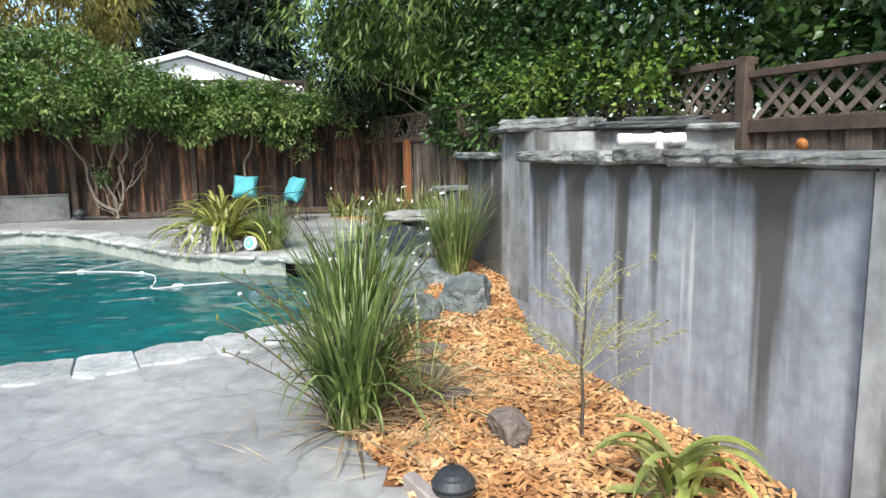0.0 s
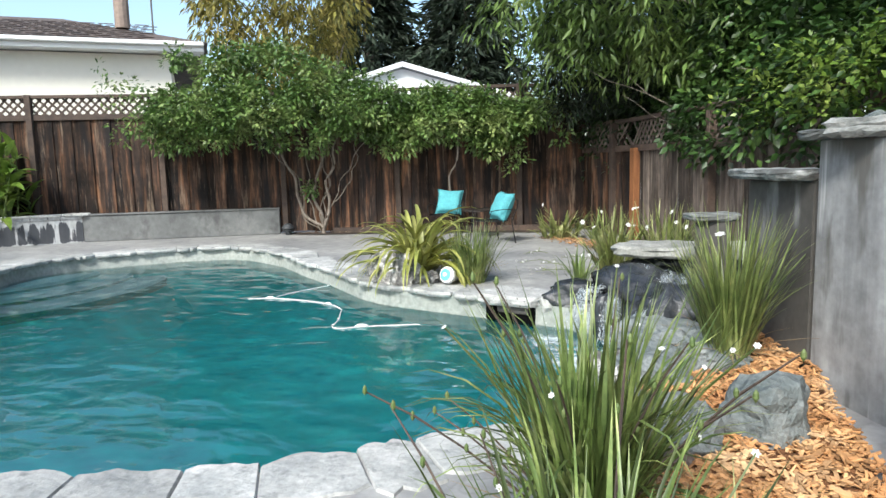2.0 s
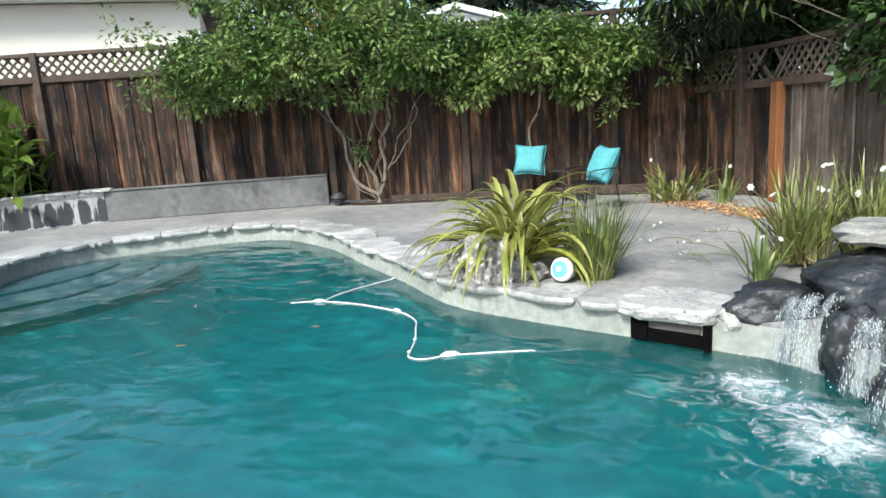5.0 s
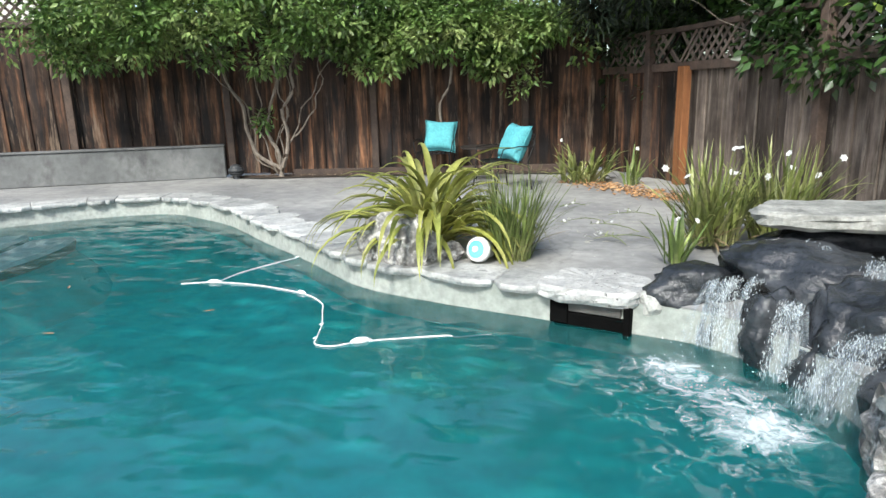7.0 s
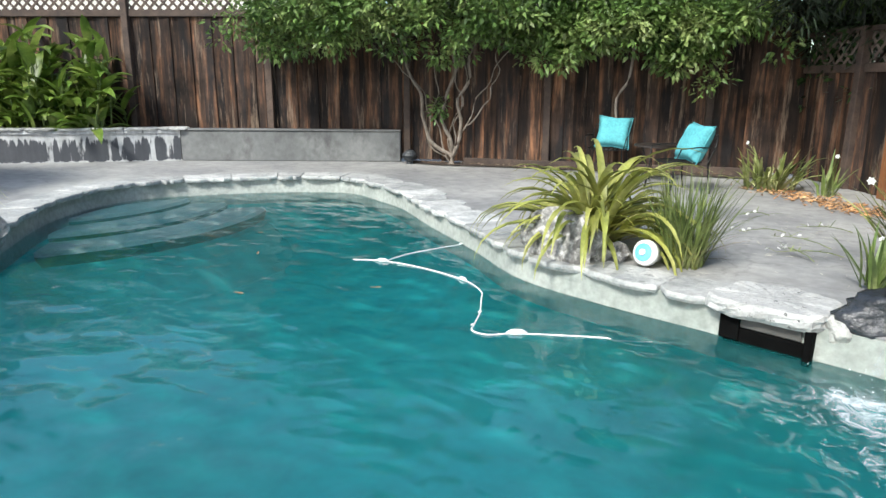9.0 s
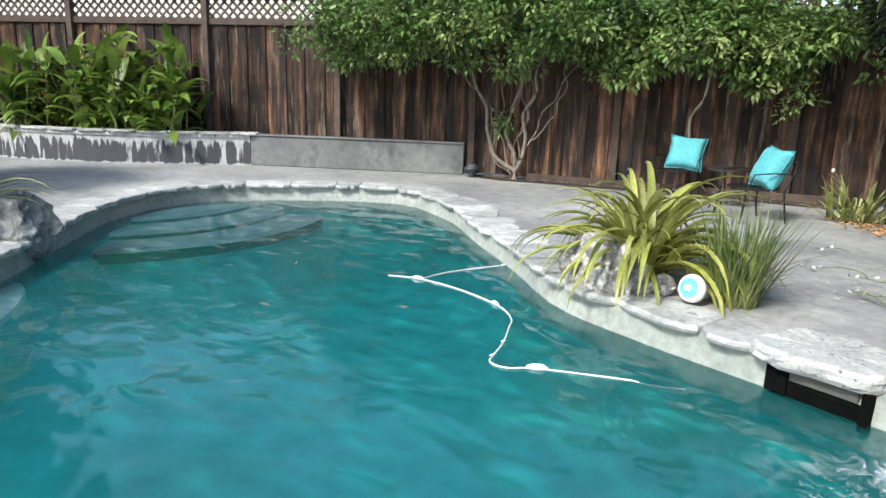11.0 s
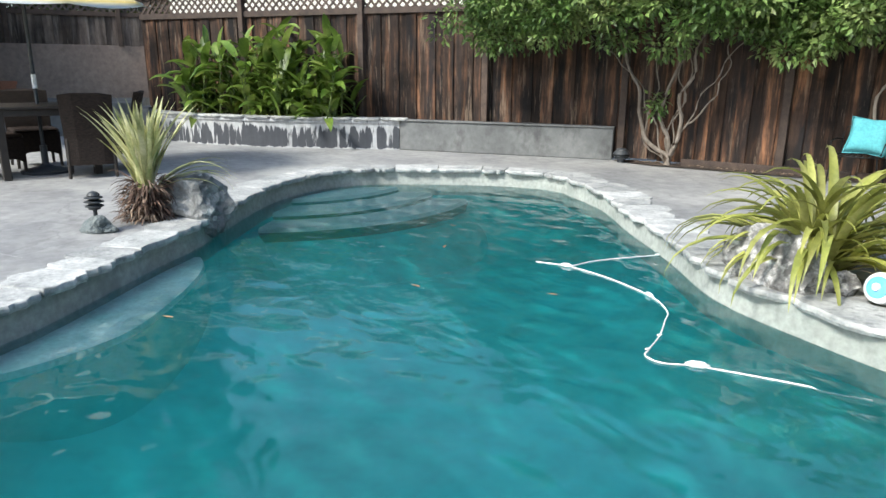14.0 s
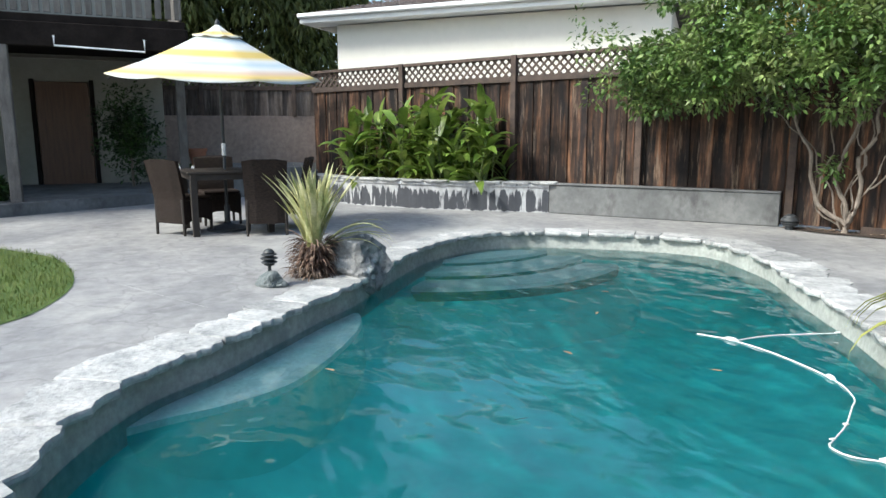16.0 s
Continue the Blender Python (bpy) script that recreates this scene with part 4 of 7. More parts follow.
# soil strip with litter under the shrub and a raised edging along the fence
strip = [(-7.15, 10.4), (-6.6, 10.45), (-5.6, 10.85), (-4.6, 11.2), (-3.6, 11.45), (-2.9, 11.6), (-2.6, 12.2), (-7.1, 10.65)]
mesh_ob("bed", [(x, y, 0.015) for x, y in strip], [tuple(range(8))], DIRT)
tagged(bpy.data.objects["bed"], "narrow soil bed with leaf litter along the fence", "soil bed", kind="structure")
for p, q in (((-6.35, 10.75), (-4.6, 11.35)), ((-4.55, 11.36), (-2.9, 11.95))):
    p, q = Vector((*p, 0)), Vector((*q, 0))
    tagged(boxed("edging_board", ((q - p).length, 0.04, 0.09), ((p.x + q.x) / 2, (p.y + q.y) / 2, 0.055), math.degrees(math.atan2(q.y - p.y, q.x - p.x)), RAIL), "old brown timber edging board along the fence", "edging", kind="structure")

# ---------- plastered wall, pillar and side wall of the waterfall ----------
def prism(name, corners, z0, z1, material, parent, label="", bevel=0.012):
    bm = bmesh.new()
    lo = [bm.verts.new((x, y, z0)) for x, y in corners]
    hi = [bm.verts.new((x, y, z1)) for x, y in corners]
    n = len(corners)
    bm.faces.new(lo[::-1])
    bm.faces.new(hi)
    for i in range(n):
        bm.faces.new((lo[i], lo[(i + 1) % n], hi[(i + 1) % n], hi[i]))
    bmesh.ops.bevel(bm, geom=[e for e in bm.edges], offset=bevel, segments=2, affect="EDGES")
    return part(name, bm, material, parent, label)


W0 = Vector((0.43, 3.66, 0))
WD = Vector((0.445, -0.896, 0)).normalized()
WN = Vector((-WD.y, WD.x, 0))          # away from the pool
WANG = math.degrees(math.atan2(WD.y, WD.x))


def along(s, o=0.0):
    q = W0 + WD * s + WN * o
    return (q.x, q.y)


wall_e = thing("wall_east", "blue-grey plastered wall with dark run-off stains under slate capping", "wall", kind="structure")
prism("wall", [along(0), along(1.99), along(1.99, 0.3), along(0, 0.3)], -0.15, 1.012, STUCCO, wall_e)
prism("wall", [along(1.994, -0.03), along(4.4, -0.03), along(4.4, 0.3), along(1.994, 0.3)], -0.15, 1.012, PILLAR, wall_e, "paler plaster pilaster")
rnd = random.Random(11)
s = -0.06
k = 0
while s < 3.6:
    ln = (0.62, 0.34, 0.30, 0.36, 0.52, 0.6, 0.7, 0.7)[min(k, 7)]
    x, y = along(s + ln / 2, 0.10)
    slab("capping_stone", (x, y, (1.032 if k < 4 else 1.024) + rnd.uniform(-0.006, 0.008)), ln * 1.04, 0.36 + rnd.uniform(-0.05, 0.05), 0.056 if k < 4 else 0.042, 200 + k, SLATE, wall_e, rz=WANG + rnd.uniform(-3, 3), tilt=rnd.uniform(-2, 2), jag=1.15)
    s += ln
    k += 1
fall = thing("waterfall_wall", "tall mottled plaster wall behind the waterfall with slate capping", "wall", kind="structure")
prism("pillar", [(0.235, 5.02), (0.50, 4.58), (0.80, 4.75), (0.50, 5.22)], -0.1, 1.20, PILLAR, fall)
prism("wall", [(0.505, 4.60), (1.68, 4.33), (1.73, 4.57), (0.78, 4.78)], -0.1, 1.185, PILLAR, fall)
slab("capping_stone", (0.60, 4.80, 1.235), 0.72, 0.42, 0.08, 301, SLATE, fall, rz=-22)
slab("capping_stone", (0.36, 4.98, 1.215), 0.34, 0.36, 0.045, 302, SLATE, fall, rz=-50)
slab("capping_stone", (1.22, 4.55, 1.215), 0.72, 0.40, 0.05, 303, SLATEDARK, fall, "black slate slab", rz=-10)
slab("capping_stone", (1.32, 4.60, 1.255), 0.50, 0.3, 0.03, 304, SLATEDARK, fall, "black slate slab", rz=-16)
slab("capping_stone", (1.56, 4.45, 1.195), 0.36, 0.34, 0.04, 305, SLATE, fall, rz=-12)
rock("round_stone", (0.45, 5.06, 1.27), (0.07, 0.06, 0.055), 21, GREYROCK, "round grey-green stone on top of the capping", category="stone")

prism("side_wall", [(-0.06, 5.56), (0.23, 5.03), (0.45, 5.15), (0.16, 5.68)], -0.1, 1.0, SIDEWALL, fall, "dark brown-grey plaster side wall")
slab("capping_stone", (0.13, 5.36, 1.03), 0.74, 0.36, 0.05, 306, SLATE, fall, rz=-61)
slab("stone_shelf", (-0.28, 6.35, 0.72), 0.34, 0.26, 0.045, 307, SLATE, fall, "small slate shelf stone", rz=20)
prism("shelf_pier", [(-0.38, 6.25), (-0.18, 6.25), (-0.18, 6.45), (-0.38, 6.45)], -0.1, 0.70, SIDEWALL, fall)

pipe = thing("pipe_tee", "white plastic tee pipe lying across the wall", "pipe", (1.18, 4.30, 1.09), 3)
bm = bmesh.new()
lathe(bm, [(0.028, -0.205), (0.037, -0.20), (0.037, -0.12), (0.033, -0.118), (0.033, 0.118), (0.037, 0.12), (0.037, 0.20), (0.028, 0.205)], 16, pose(0, 0, 0.035, 0, 90, 0))
part("pipe", bm, PVC, pipe, smooth=True)
bm = bmesh.new()
lathe(bm, [(0.026, -0.16), (0.026, 0.0), (0.033, 0.0), (0.033, 0.03)], 12, pose(0.04, -0.01, 0.035, -30, 0, 0))
part("branch", bm, PVC, pipe, smooth=True)

# rusty ornament on the east fence
bm = bmesh.new()
lathe(bm, [(0.01, -0.024), (0.026, -0.02), (0.04, -0.006), (0.034, 0.004), (0.042, 0.012), (0.02, 0.02), (0.008, 0.03)], 9, pose(2.17, 4.60, 1.08, 0, 70, 30))
tagged(part("ornament", bm, RUST), "rusty orange round ornament hung on the fence", "ornament")

# ---------- waterfall rocks ----------
W = "wet black waterfall rock at the pool edge"
G = "grey-green boulder in the planting bed"
rock("waterfall_rock", (-1.22, 6.72, 0.03), (0.34, 0.20, 0.15), 1, WETROCK, W, 25, 0.3)
rock("waterfall_rock", (-0.78, 6.62, 0.12), (0.50, 0.30, 0.20), 2, WETROCK, W, -20, 0.3)
rock("waterfall_rock", (-0.98, 6.33, -0.06), (0.13, 0.16, 0.25), 3, WETROCK, W, 10, 0.35)
rock("waterfall_rock", (-0.78, 6.22, -0.10), (0.18, 0.18, 0.28), 4, WETROCK, W, 40, 0.35)
rock("waterfall_rock", (-0.58, 6.16, 0.10), (0.30, 0.26, 0.22), 5, WETROCK, W, 0, 0.3)
rock("waterfall_rock", (-0.45, 5.75, 0.00), (0.26, 0.34, 0.34), 6, WETROCK, W, 10, 0.4)
rock("waterfall_rock", (-0.25, 6.45, 0.20), (0.4, 0.35, 0.22), 7, WETROCK, W, 60, 0.3)
rock("waterfall_rock", (-0.62, 5.42, -0.1), (0.15, 0.2, 0.28), 8, PALEROCK, "pale wet rock in the waterfall", 0, 0.4)
rock("waterfall_rock", (-0.66, 6.98, 0.26), (0.55, 0.2, 0.14), 9, WETROCK, W, 8, 0.3)
rock("boulder", (-0.42, 5.28, 0.10), (0.34, 0.26, 0.16), 31, GREYROCK, G, -15, 0.3)
rock("boulder", (-0.22, 5.05, 0.12), (0.30, 0.22, 0.14), 32, GREYROCK, G, 30, 0.3)
rock("boulder", (0.06, 4.26, 0.07), (0.23, 0.19, 0.22), 33, GREYROCK, G, 35, 0.22)
rock("boulder", (-0.29, 4.12, 0.00), (0.22, 0.24, 0.20), 34, GREYROCK, G, -20, 0.3)
rock("boulder", (-0.42, 4.75, 0.02), (0.28, 0.22, 0.20), 35, GREYROCK, G, 20, 0.3)
rock("boulder", (-0.60, 4.35, -0.06), (0.26, 0.3, 0.2), 36, GREYROCK, G, 10, 0.35)
rock("boulder", (-0.68, 4.85, -0.10), (0.22, 0.3, 0.24), 37, PALEROCK, "pale rock at the pool edge", 10, 0.35)
rock("boulder", (-0.62, 3.92, -0.02), (0.22, 0.2, 0.12), 38, GREYROCK, G, 40, 0.3)
rock("boulder", (-0.30, 3.85, 0.0), (0.16, 0.13, 0.09), 39, BROWNROCK, "brown-grey rock half sunk in bark mulch", 40, 0.3)
rock("rock", (-0.08, 3.40, 0.02), (0.11, 0.09, 0.06), 40, BROWNROCK, "brown rock in bark mulch", 10, 0.3)
rock("rock", (-0.02, 3.05, 0.02), (0.09, 0.10, 0.05), 41, BROWNROCK, "brown rock in bark mulch", 60, 0.3)
rock("rock", (0.08, 2.78, 0.02), (0.13, 0.08, 0.045), 42, BROWNROCK, "brown rock in bark mulch", 20, 0.3)
rock("rock", (0.36, 2.36, 0.06), (0.095, 0.12, 0.07), 43, BROWNROCK, "dark brown block-like rock on bark mulch", 25, 0.15, cuts=10)
ledge = slab("ledge_stone", (-0.45, 6.98, 0.405), 1.15, 0.46, 0.09, 310, LEDGE, None, "", 8)
tagged(ledge, "pale flat ledge stone over the waterfall", "ledge stone")
ledge = slab("ledge_stone", (0.30, 7.05, 0.43), 0.60, 0.42, 0.085, 311, LEDGE, None, "", -5)
tagged(ledge, "pale flat ledge stone over the waterfall", "ledge stone")
tagged(prism("back_pier", [(-0.9, 7.02), (0.55, 7.0), (0.5, 7.3), (-0.85, 7.3)], -0.1, 0.36, PILLAR, None), "dark plaster pier under the ledge stones", "pier", kind="structure")

# falling water: strands over the lips of the rocks
falls = thing("waterfall", "white water falling over black rocks into the pool", "waterfall")


def strands(lip, count, seed, foot, throw=0.10):
    rnd = random.Random(seed)
    V, F = [], []
    for _ in range(count):
        t = rnd.random()
        p = Vector(lip[0]).lerp(Vector(lip[1]), t) + Vector((rnd.gauss(0, 0.012), rnd.gauss(0, 0.012), rnd.gauss(0, 0.012)))
        out = Vector((-(Vector(lip[1]) - Vector(lip[0])).y, (Vector(lip[1]) - Vector(lip[0])).x, 0)).normalized() * -1
        if out.dot(Vector((-2.0, 5.0, 0)) - p) < 0:
            out = -out
        sd2 = Vector((-out.y, out.x, 0))
        w = rnd.uniform(0.004, 0.035)
        reach = throw * rnd.uniform(0.6, 1.3)
        drift = rnd.uniform(-0.07, 0.07)
        b = len(V)
        n = 6
        for i in range(n + 1):
            f = i / n
            q = p + out * reach * f + sd2 * drift * f
            q.z = p.z + 0.015 * math.sin(f * 2) - (p.z - foot) * f ** 1.8
            ww = w * (0.5 + 0.9 * f)
            V += [q - sd2 * ww / 2, q + out * 0.004, q + sd2 * ww / 2]
        for i in range(n):
            a = b + 3 * i
            F += [(a, a + 1, a + 4, a + 3), (a + 1, a + 2, a + 5, a + 4)]
    tagged(mesh_ob("cascade", V, F, FALL, falls, smooth=True), kind="stuff")


strands(((-1.22, 6.56, 0.12), (-1.02, 6.40, 0.20)), 48, 1, WATER_Z, 0.12)
strands(((-0.94, 6.20, 0.14), (-0.86, 6.16, 0.16)), 20, 2, WATER_Z, 0.09)
strands(((-0.66, 6.02, 0.10), (-0.60, 5.78, 0.16)), 52, 3, WATER_Z, 0.22)
strands(((-1.0, 6.72, 0.30), (-0.72, 6.62, 0.32)), 30, 4, 0.18, 0.10)
strands(((-0.55, 6.42, 0.31), (-0.40, 6.20, 0.30)), 25, 5, 0.14, 0.12)

DROP = mat("white water drop", [(0.62, 0.68, 0.71), (0.74, 0.79, 0.81)], 9, 0.15, 0)


def drops(lip, count, seed, foot, throw):
    """Tiny drawn-out drops along the same arcs."""
    rnd = random.Random(seed)
    V, F = [], []
    a, b = Vector(lip[0]), Vector(lip[1])
    out = Vector(((b - a).y, -(b - a).x, 0)).normalized()
    if out.dot(Vector((-2.0, 5.0, 0)) - a) < 0:
        out = -out
    lane = [rnd.random() for _ in range(9)]
    for _ in range(count):
        t = min(1, max(0, rnd.choice(lane) + rnd.gauss(0, 0.045)))
        f = rnd.random() ** 0.8
        p = a.lerp(b, t) + out * throw * f * rnd.uniform(0.6, 1.3)
        p += Vector((rnd.gauss(0, 0.012), rnd.gauss(0, 0.012), 0)) * (0.4 + 1.6 * f)
        p.z = a.lerp(b, t).z - (a.z - foot) * f ** 1.8 + rnd.gauss(0, 0.01)
        w, h = rnd.uniform(0.0005, 0.0016), rnd.uniform(0.002, 0.013) * (0.4 + f)
        k = len(V)
        V += [p + Vector(q) for q in ((w, 0, 0), (0, w, 0), (-w, 0, 0), (0, -w, 0), (0, 0, h), (0, 0, -h))]
        F += [(k, k + 1, k + 4), (k + 1, k + 2, k + 4), (k + 2, k + 3, k + 4), (k + 3, k, k + 4), (k + 1, k, k + 5), (k + 2, k + 1, k + 5), (k + 3, k + 2, k + 5), (k, k + 3, k + 5)]
    tagged(mesh_ob("droplet_spray", V, F, DROP, falls), kind="stuff")


drops(((-1.26, 6.58, 0.12), (-1.00, 6.38, 0.20)), 1000, 11, WATER_Z, 0.13)
drops(((-0.95, 6.21, 0.14), (-0.85, 6.15, 0.16)), 450, 12, WATER_Z, 0.10)
drops(((-0.66, 6.03, 0.10), (-0.58, 5.76, 0.16)), 1100, 13, WATER_Z, 0.24)
drops(((-1.0, 6.72, 0.30), (-0.72, 6.62, 0.32)), 500, 14, 0.16, 0.14)
drops(((-0.55, 6.42, 0.31), (-0.40, 6.20, 0.30)), 500, 15, 0.12, 0.16)

# foam on the water below the falls
rng = np.random.default_rng(5)
nx, ny = 64, 70
V, C = [], []
spots = ((-1.38, 6.12, 0.15, 0.48), (-1.2, 5.92, 0.20, 0.26), (-1.02, 5.62, 0.17, 0.50), (-1.05, 5.85, 0.24, 0.18), (-1.5, 5.78, 0.36, 0.17), (-1.1, 5.4, 0.30, 0.17), (-1.7, 6.1, 0.32, 0.13), (-1.3, 5.25, 0.3, 0.09))
for i in range(nx):
    for j in range(ny):
        x, y = -2.5 + 2.0 * i / (nx - 1), 4.4 + 2.2 * j / (ny - 1)
        dn = sum(w * math.exp(-((x - a) ** 2 + (y - b) ** 2) / (r * r)) for a, b, r, w in spots)
        C.append(min(dn, 1.0))
        V.append((x, y, WATER_Z + 0.007 + 0.04 * min(dn, 1) * abs(noise.noise(Vector((x * 12, y * 12, 0))))))
F = [(i * ny + j, (i + 1) * ny + j, (i + 1) * ny + j + 1, i * ny + j + 1) for i in range(nx - 1) for j in range(ny - 1) if max(C[i * ny + j], C[(i + 1) * ny + j + 1]) > 0.03]
foam = mesh_ob("foam", V, F, FOAM, falls, smooth=True)
layer = foam.data.color_attributes.new("dense", "FLOAT_COLOR", "POINT")
layer.data.foreach_set("color", np.repeat(np.array(C)[:, None], 4, axis=1).ravel().astype(np.float32))
rnd = random.Random(8)
bm = bmesh.new()
for _ in range(70):
    a, b, r, w = spots[rnd.randrange(4)]
    p = Vector((a + rnd.gauss(0, r * 0.6), b + rnd.gauss(0, r * 0.6), WATER_Z + abs(rnd.gauss(0, 0.07))))
    bmesh.ops.create_icosphere(bm, subdivisions=1, radius=rnd.uniform(0.0015, 0.0035), matrix=Matrix.Translation(p))
tagged(part("spray", bm, PVC, falls), kind="stuff")

# ---------- mulch bed ----------
BED = [(-0.30, 2.42), (-0.02, 2.05), (0.30, 1.62), (0.75, 0.95), (1.15, 0.55), (1.75, 0.95), (1.25, 2.02), (0.46, 3.62), (0.26, 4.98), (-0.02, 5.5), (-0.35, 5.45), (-0.5, 5.0), (-0.55, 4.3), (-0.50, 3.6), (-0.42, 2.9)]


def inside(x, y, poly):
    c = False
    for i in range(len(poly)):
        (x0, y0), (x1, y1) = poly[i], poly[i - 1]
        if (y0 > y) != (y1 > y) and x < (x1 - x0) * (y - y0) / (y1 - y0) + x0:
            c = not c
    return c


def bed_z(x, y):
    return 0.015 + 0.035 * max(0, y - 3.3) + 0.06 * max(0, y - 4.4) + 0.02 * noise.noise(Vector((x * 3, y * 3, 1)))


rows = np.linspace(0.5, 5.55, 50)
V, F, idx = [], [], {}
xs = np.linspace(-0.7, 1.8, 30)
for j, y in enumerate(rows):
    for i, x in enumerate(xs):
        idx[i, j] = len(V)
        V.append((x, y, bed_z(x, y) if inside(x, y, BED) else -0.03))
F = [(idx[i, j], idx[i + 1, j], idx[i + 1, j + 1], idx[i, j + 1]) for i in range(29) for j in range(49) if any(inside(xs[a], rows[b], BED) for a in (i, i + 1) for b in (j, j + 1))]
tagged(mesh_ob("mulch_bed", V, F, SOIL, smooth=True), "soil bed of orange bark mulch beside the wall", "mulch bed", kind="structure")


def chip_heap(name, spots, seed, label, material=None):
    """Bark chips lying at random."""
    rnd = random.Random(seed)
    V, F = [], []
    for x, y, z in spots:
        l, w, t = rnd.uniform(0.015, 0.07), rnd.uniform(0.007, 0.022), rnd.uniform(0.002, 0.006)
        m = pose(x, y, z + rnd.uniform(0.0, 0.016), rnd.gauss(0, 18), rnd.gauss(0, 18), rnd.uniform(0, 360))
        b = len(V)
        k = rnd.uniform(0.4, 1.0)
        V += [m @ Vector(q) for q in ((-l / 2, -w / 2, 0), (l / 2, -w / 2 * k, 0), (l / 2 * 0.9, w / 2, 0), (-l / 2, w / 2 * k, 0), (-l / 2, -w / 2, t), (l / 2, -w / 2 * k, t), (l / 2 * 0.9, w / 2, t), (-l / 2, w / 2 * k, t))]
        F += [tuple(b + i for i in f) for f in ((4, 5, 6, 7), (0, 1, 5, 4), (1, 2, 6, 5), (2, 3, 7, 6), (3, 0, 4, 7))]
    return tagged(mesh_ob(name, V, F, material or CHIP), label, "bark mulch", kind="stuff")


rnd = random.Random(4)
spots = []
while len(spots) < 15000:
    x, y = rnd.uniform(-0.6, 1.8), rnd.uniform(0.5, 5.5)
    if inside(x, y, BED):
        spots.append((x, y, bed_z(x, y)))
chip_heap("bark_mulch", spots, 5, "loose orange bark chip mulch")
far = [(-2.6 + 1.2 * rnd.random(), 0, 0) for _ in range(520)]
far = [(x + rnd.gauss(0, 0.12), 10.72 - (x + 2.4) * 0.9 + rnd.gauss(0, 0.12), 0.01) for x, _, _ in far]
chip_heap("bark_mulch", far, 6, "patch of orange bark chips by the fence")
more = [(x, y, z) for x, y, z in far if rnd.random() < 0.5]
chip_heap("leaf_litter", more, 9, "dry brown litter among the bark chips by the fence", LITTER)
litter = [(-7.1 + 4.0 * rnd.random(), 0, 0) for _ in range(350)]
litter = [(x, 10.5 + (x + 7.1) * 0.34 + rnd.uniform(-0.1, 0.12), 0.018) for x, _, _ in litter]
chip_heap("leaf_litter", litter, 7, "dry brown leaf litter below the shrub", LITTER)
tagged(boxed("edging_board", (0.42, 0.045, 0.07), (0.17, 1.84, 0.02), -53, EDGING), "weathered pinkish edging board of the mulch bed", "edging", kind="structure")


def lamp(place, label, rz=0, scale=1.0):
    e = thing("garden_lamp", label, "garden lamp", place, rz)
    bm = bmesh.new()
    lathe(bm, [(0.03, -0.10), (0.03, 0.03), (0.055, 0.035), (0.055, 0.042), (0.03, 0.045)], 14, Matrix.Scale(scale, 4))
    part("stem", bm, BLACKPLASTIC, e)
    bm = bmesh.new()
    lathe(bm, [(0.02, 0.045), (0.062, 0.048), (0.066, 0.056), (0.05, 0.062), (0.03, 0.064)], 18, Matrix.Scale(scale, 4))
    part("collar", bm, BLACKPLASTIC, e)
    bm = bmesh.new()
    lathe(bm, [(0.02, 0.066), (0.066, 0.066), (0.068, 0.074), (0.054, 0.094), (0.047, 0.097), (0.042, 0.108), (0.022, 0.118), (0.004, 0.12)], 22, Matrix.Scale(scale, 4))
    part("cap", bm, BLACKPLASTIC, e, smooth=False)


lamp((0.20, 1.90, 0.01), "black plastic mushroom garden lamp in bark mulch")
lamp((-7.02, 10.42, 0.0), "small black garden lamp on the soil by the wall", 0, 1.6)
e = thing("garden_lantern", "black metal tiered garden lantern on a stone", "garden lamp", (-6.50, 4.12, 0.10))
bm = bmesh.new()
lathe(bm, [(0.014, 0), (0.014, 0.05), (0.04, 0.055), (0.04, 0.065), (0.03, 0.068)], 12)
part("stem", bm, BLACKPLASTIC, e)
for z, r in ((0.075, 0.062), (0.105, 0.066), (0.135, 0.060)):
    bm = bmesh.new()
    lathe(bm, [(0.025, z - 0.01), (r, z), (r, z + 0.006), (0.03, z + 0.018)], 16)
    part("tier", bm, BLACKPLASTIC, e)
bm = bmesh.new()
lathe(bm, [(0.03, 0.15), (0.045, 0.155), (0.03, 0.175), (0.004, 0.185)], 14)
part("cap", bm, BLACKPLASTIC, e)
rock("stone", (-6.46, 4.13, 0.03), (0.15, 0.12, 0.09), 51, GREYROCK, "grey stone under the garden lantern", 10, 0.2, category="stone")

# ---------- pool edge things ----------
rock("boulder", (-6.66, 4.86, 0.08), (0.34, 0.26, 0.27), 53, VEINROCK, "angular grey boulder on the pool edge beside striped flax", 20, 0.3)
rock("boulder", (-3.10, 6.97, 0.07), (0.32, 0.20, 0.25), 59, PALEROCK, "mottled pale boulder on the pool edge below the flax", -10, 0.3)
rock("boulder", (-2.80, 7.10, 0.03), (0.10, 0.09, 0.08), 55, PALEROCK, "small pale stone at the pool edge", 0, 0.3)
skim = thing("skimmer", "skimmer mouth, its inner dark painted as a black box, below a pale coping slab", "skimmer", kind="structure")
# No opening is cut: a solid black box stands in for the dark inside.
boxed("mouth", (0.40, 0.25, 0.085), (-1.80, 6.68, -0.160), -10, DARKHOLE, skim)
# Dark strip over the plaster; its colour is the shade under the slab.
boxed("lining", (0.30, 0.012, 0.055), (-1.80, 6.562, -0.083), -10, SIDEWALL, skim, 0.003, "dark strip painted for the slab's shade on the skimmer plaster")
boxed("side_plate", (0.035, 0.11, 0.17), (-1.612, 6.535, -0.125), -10, DARKHOLE, skim, 0.004, "black side plate")
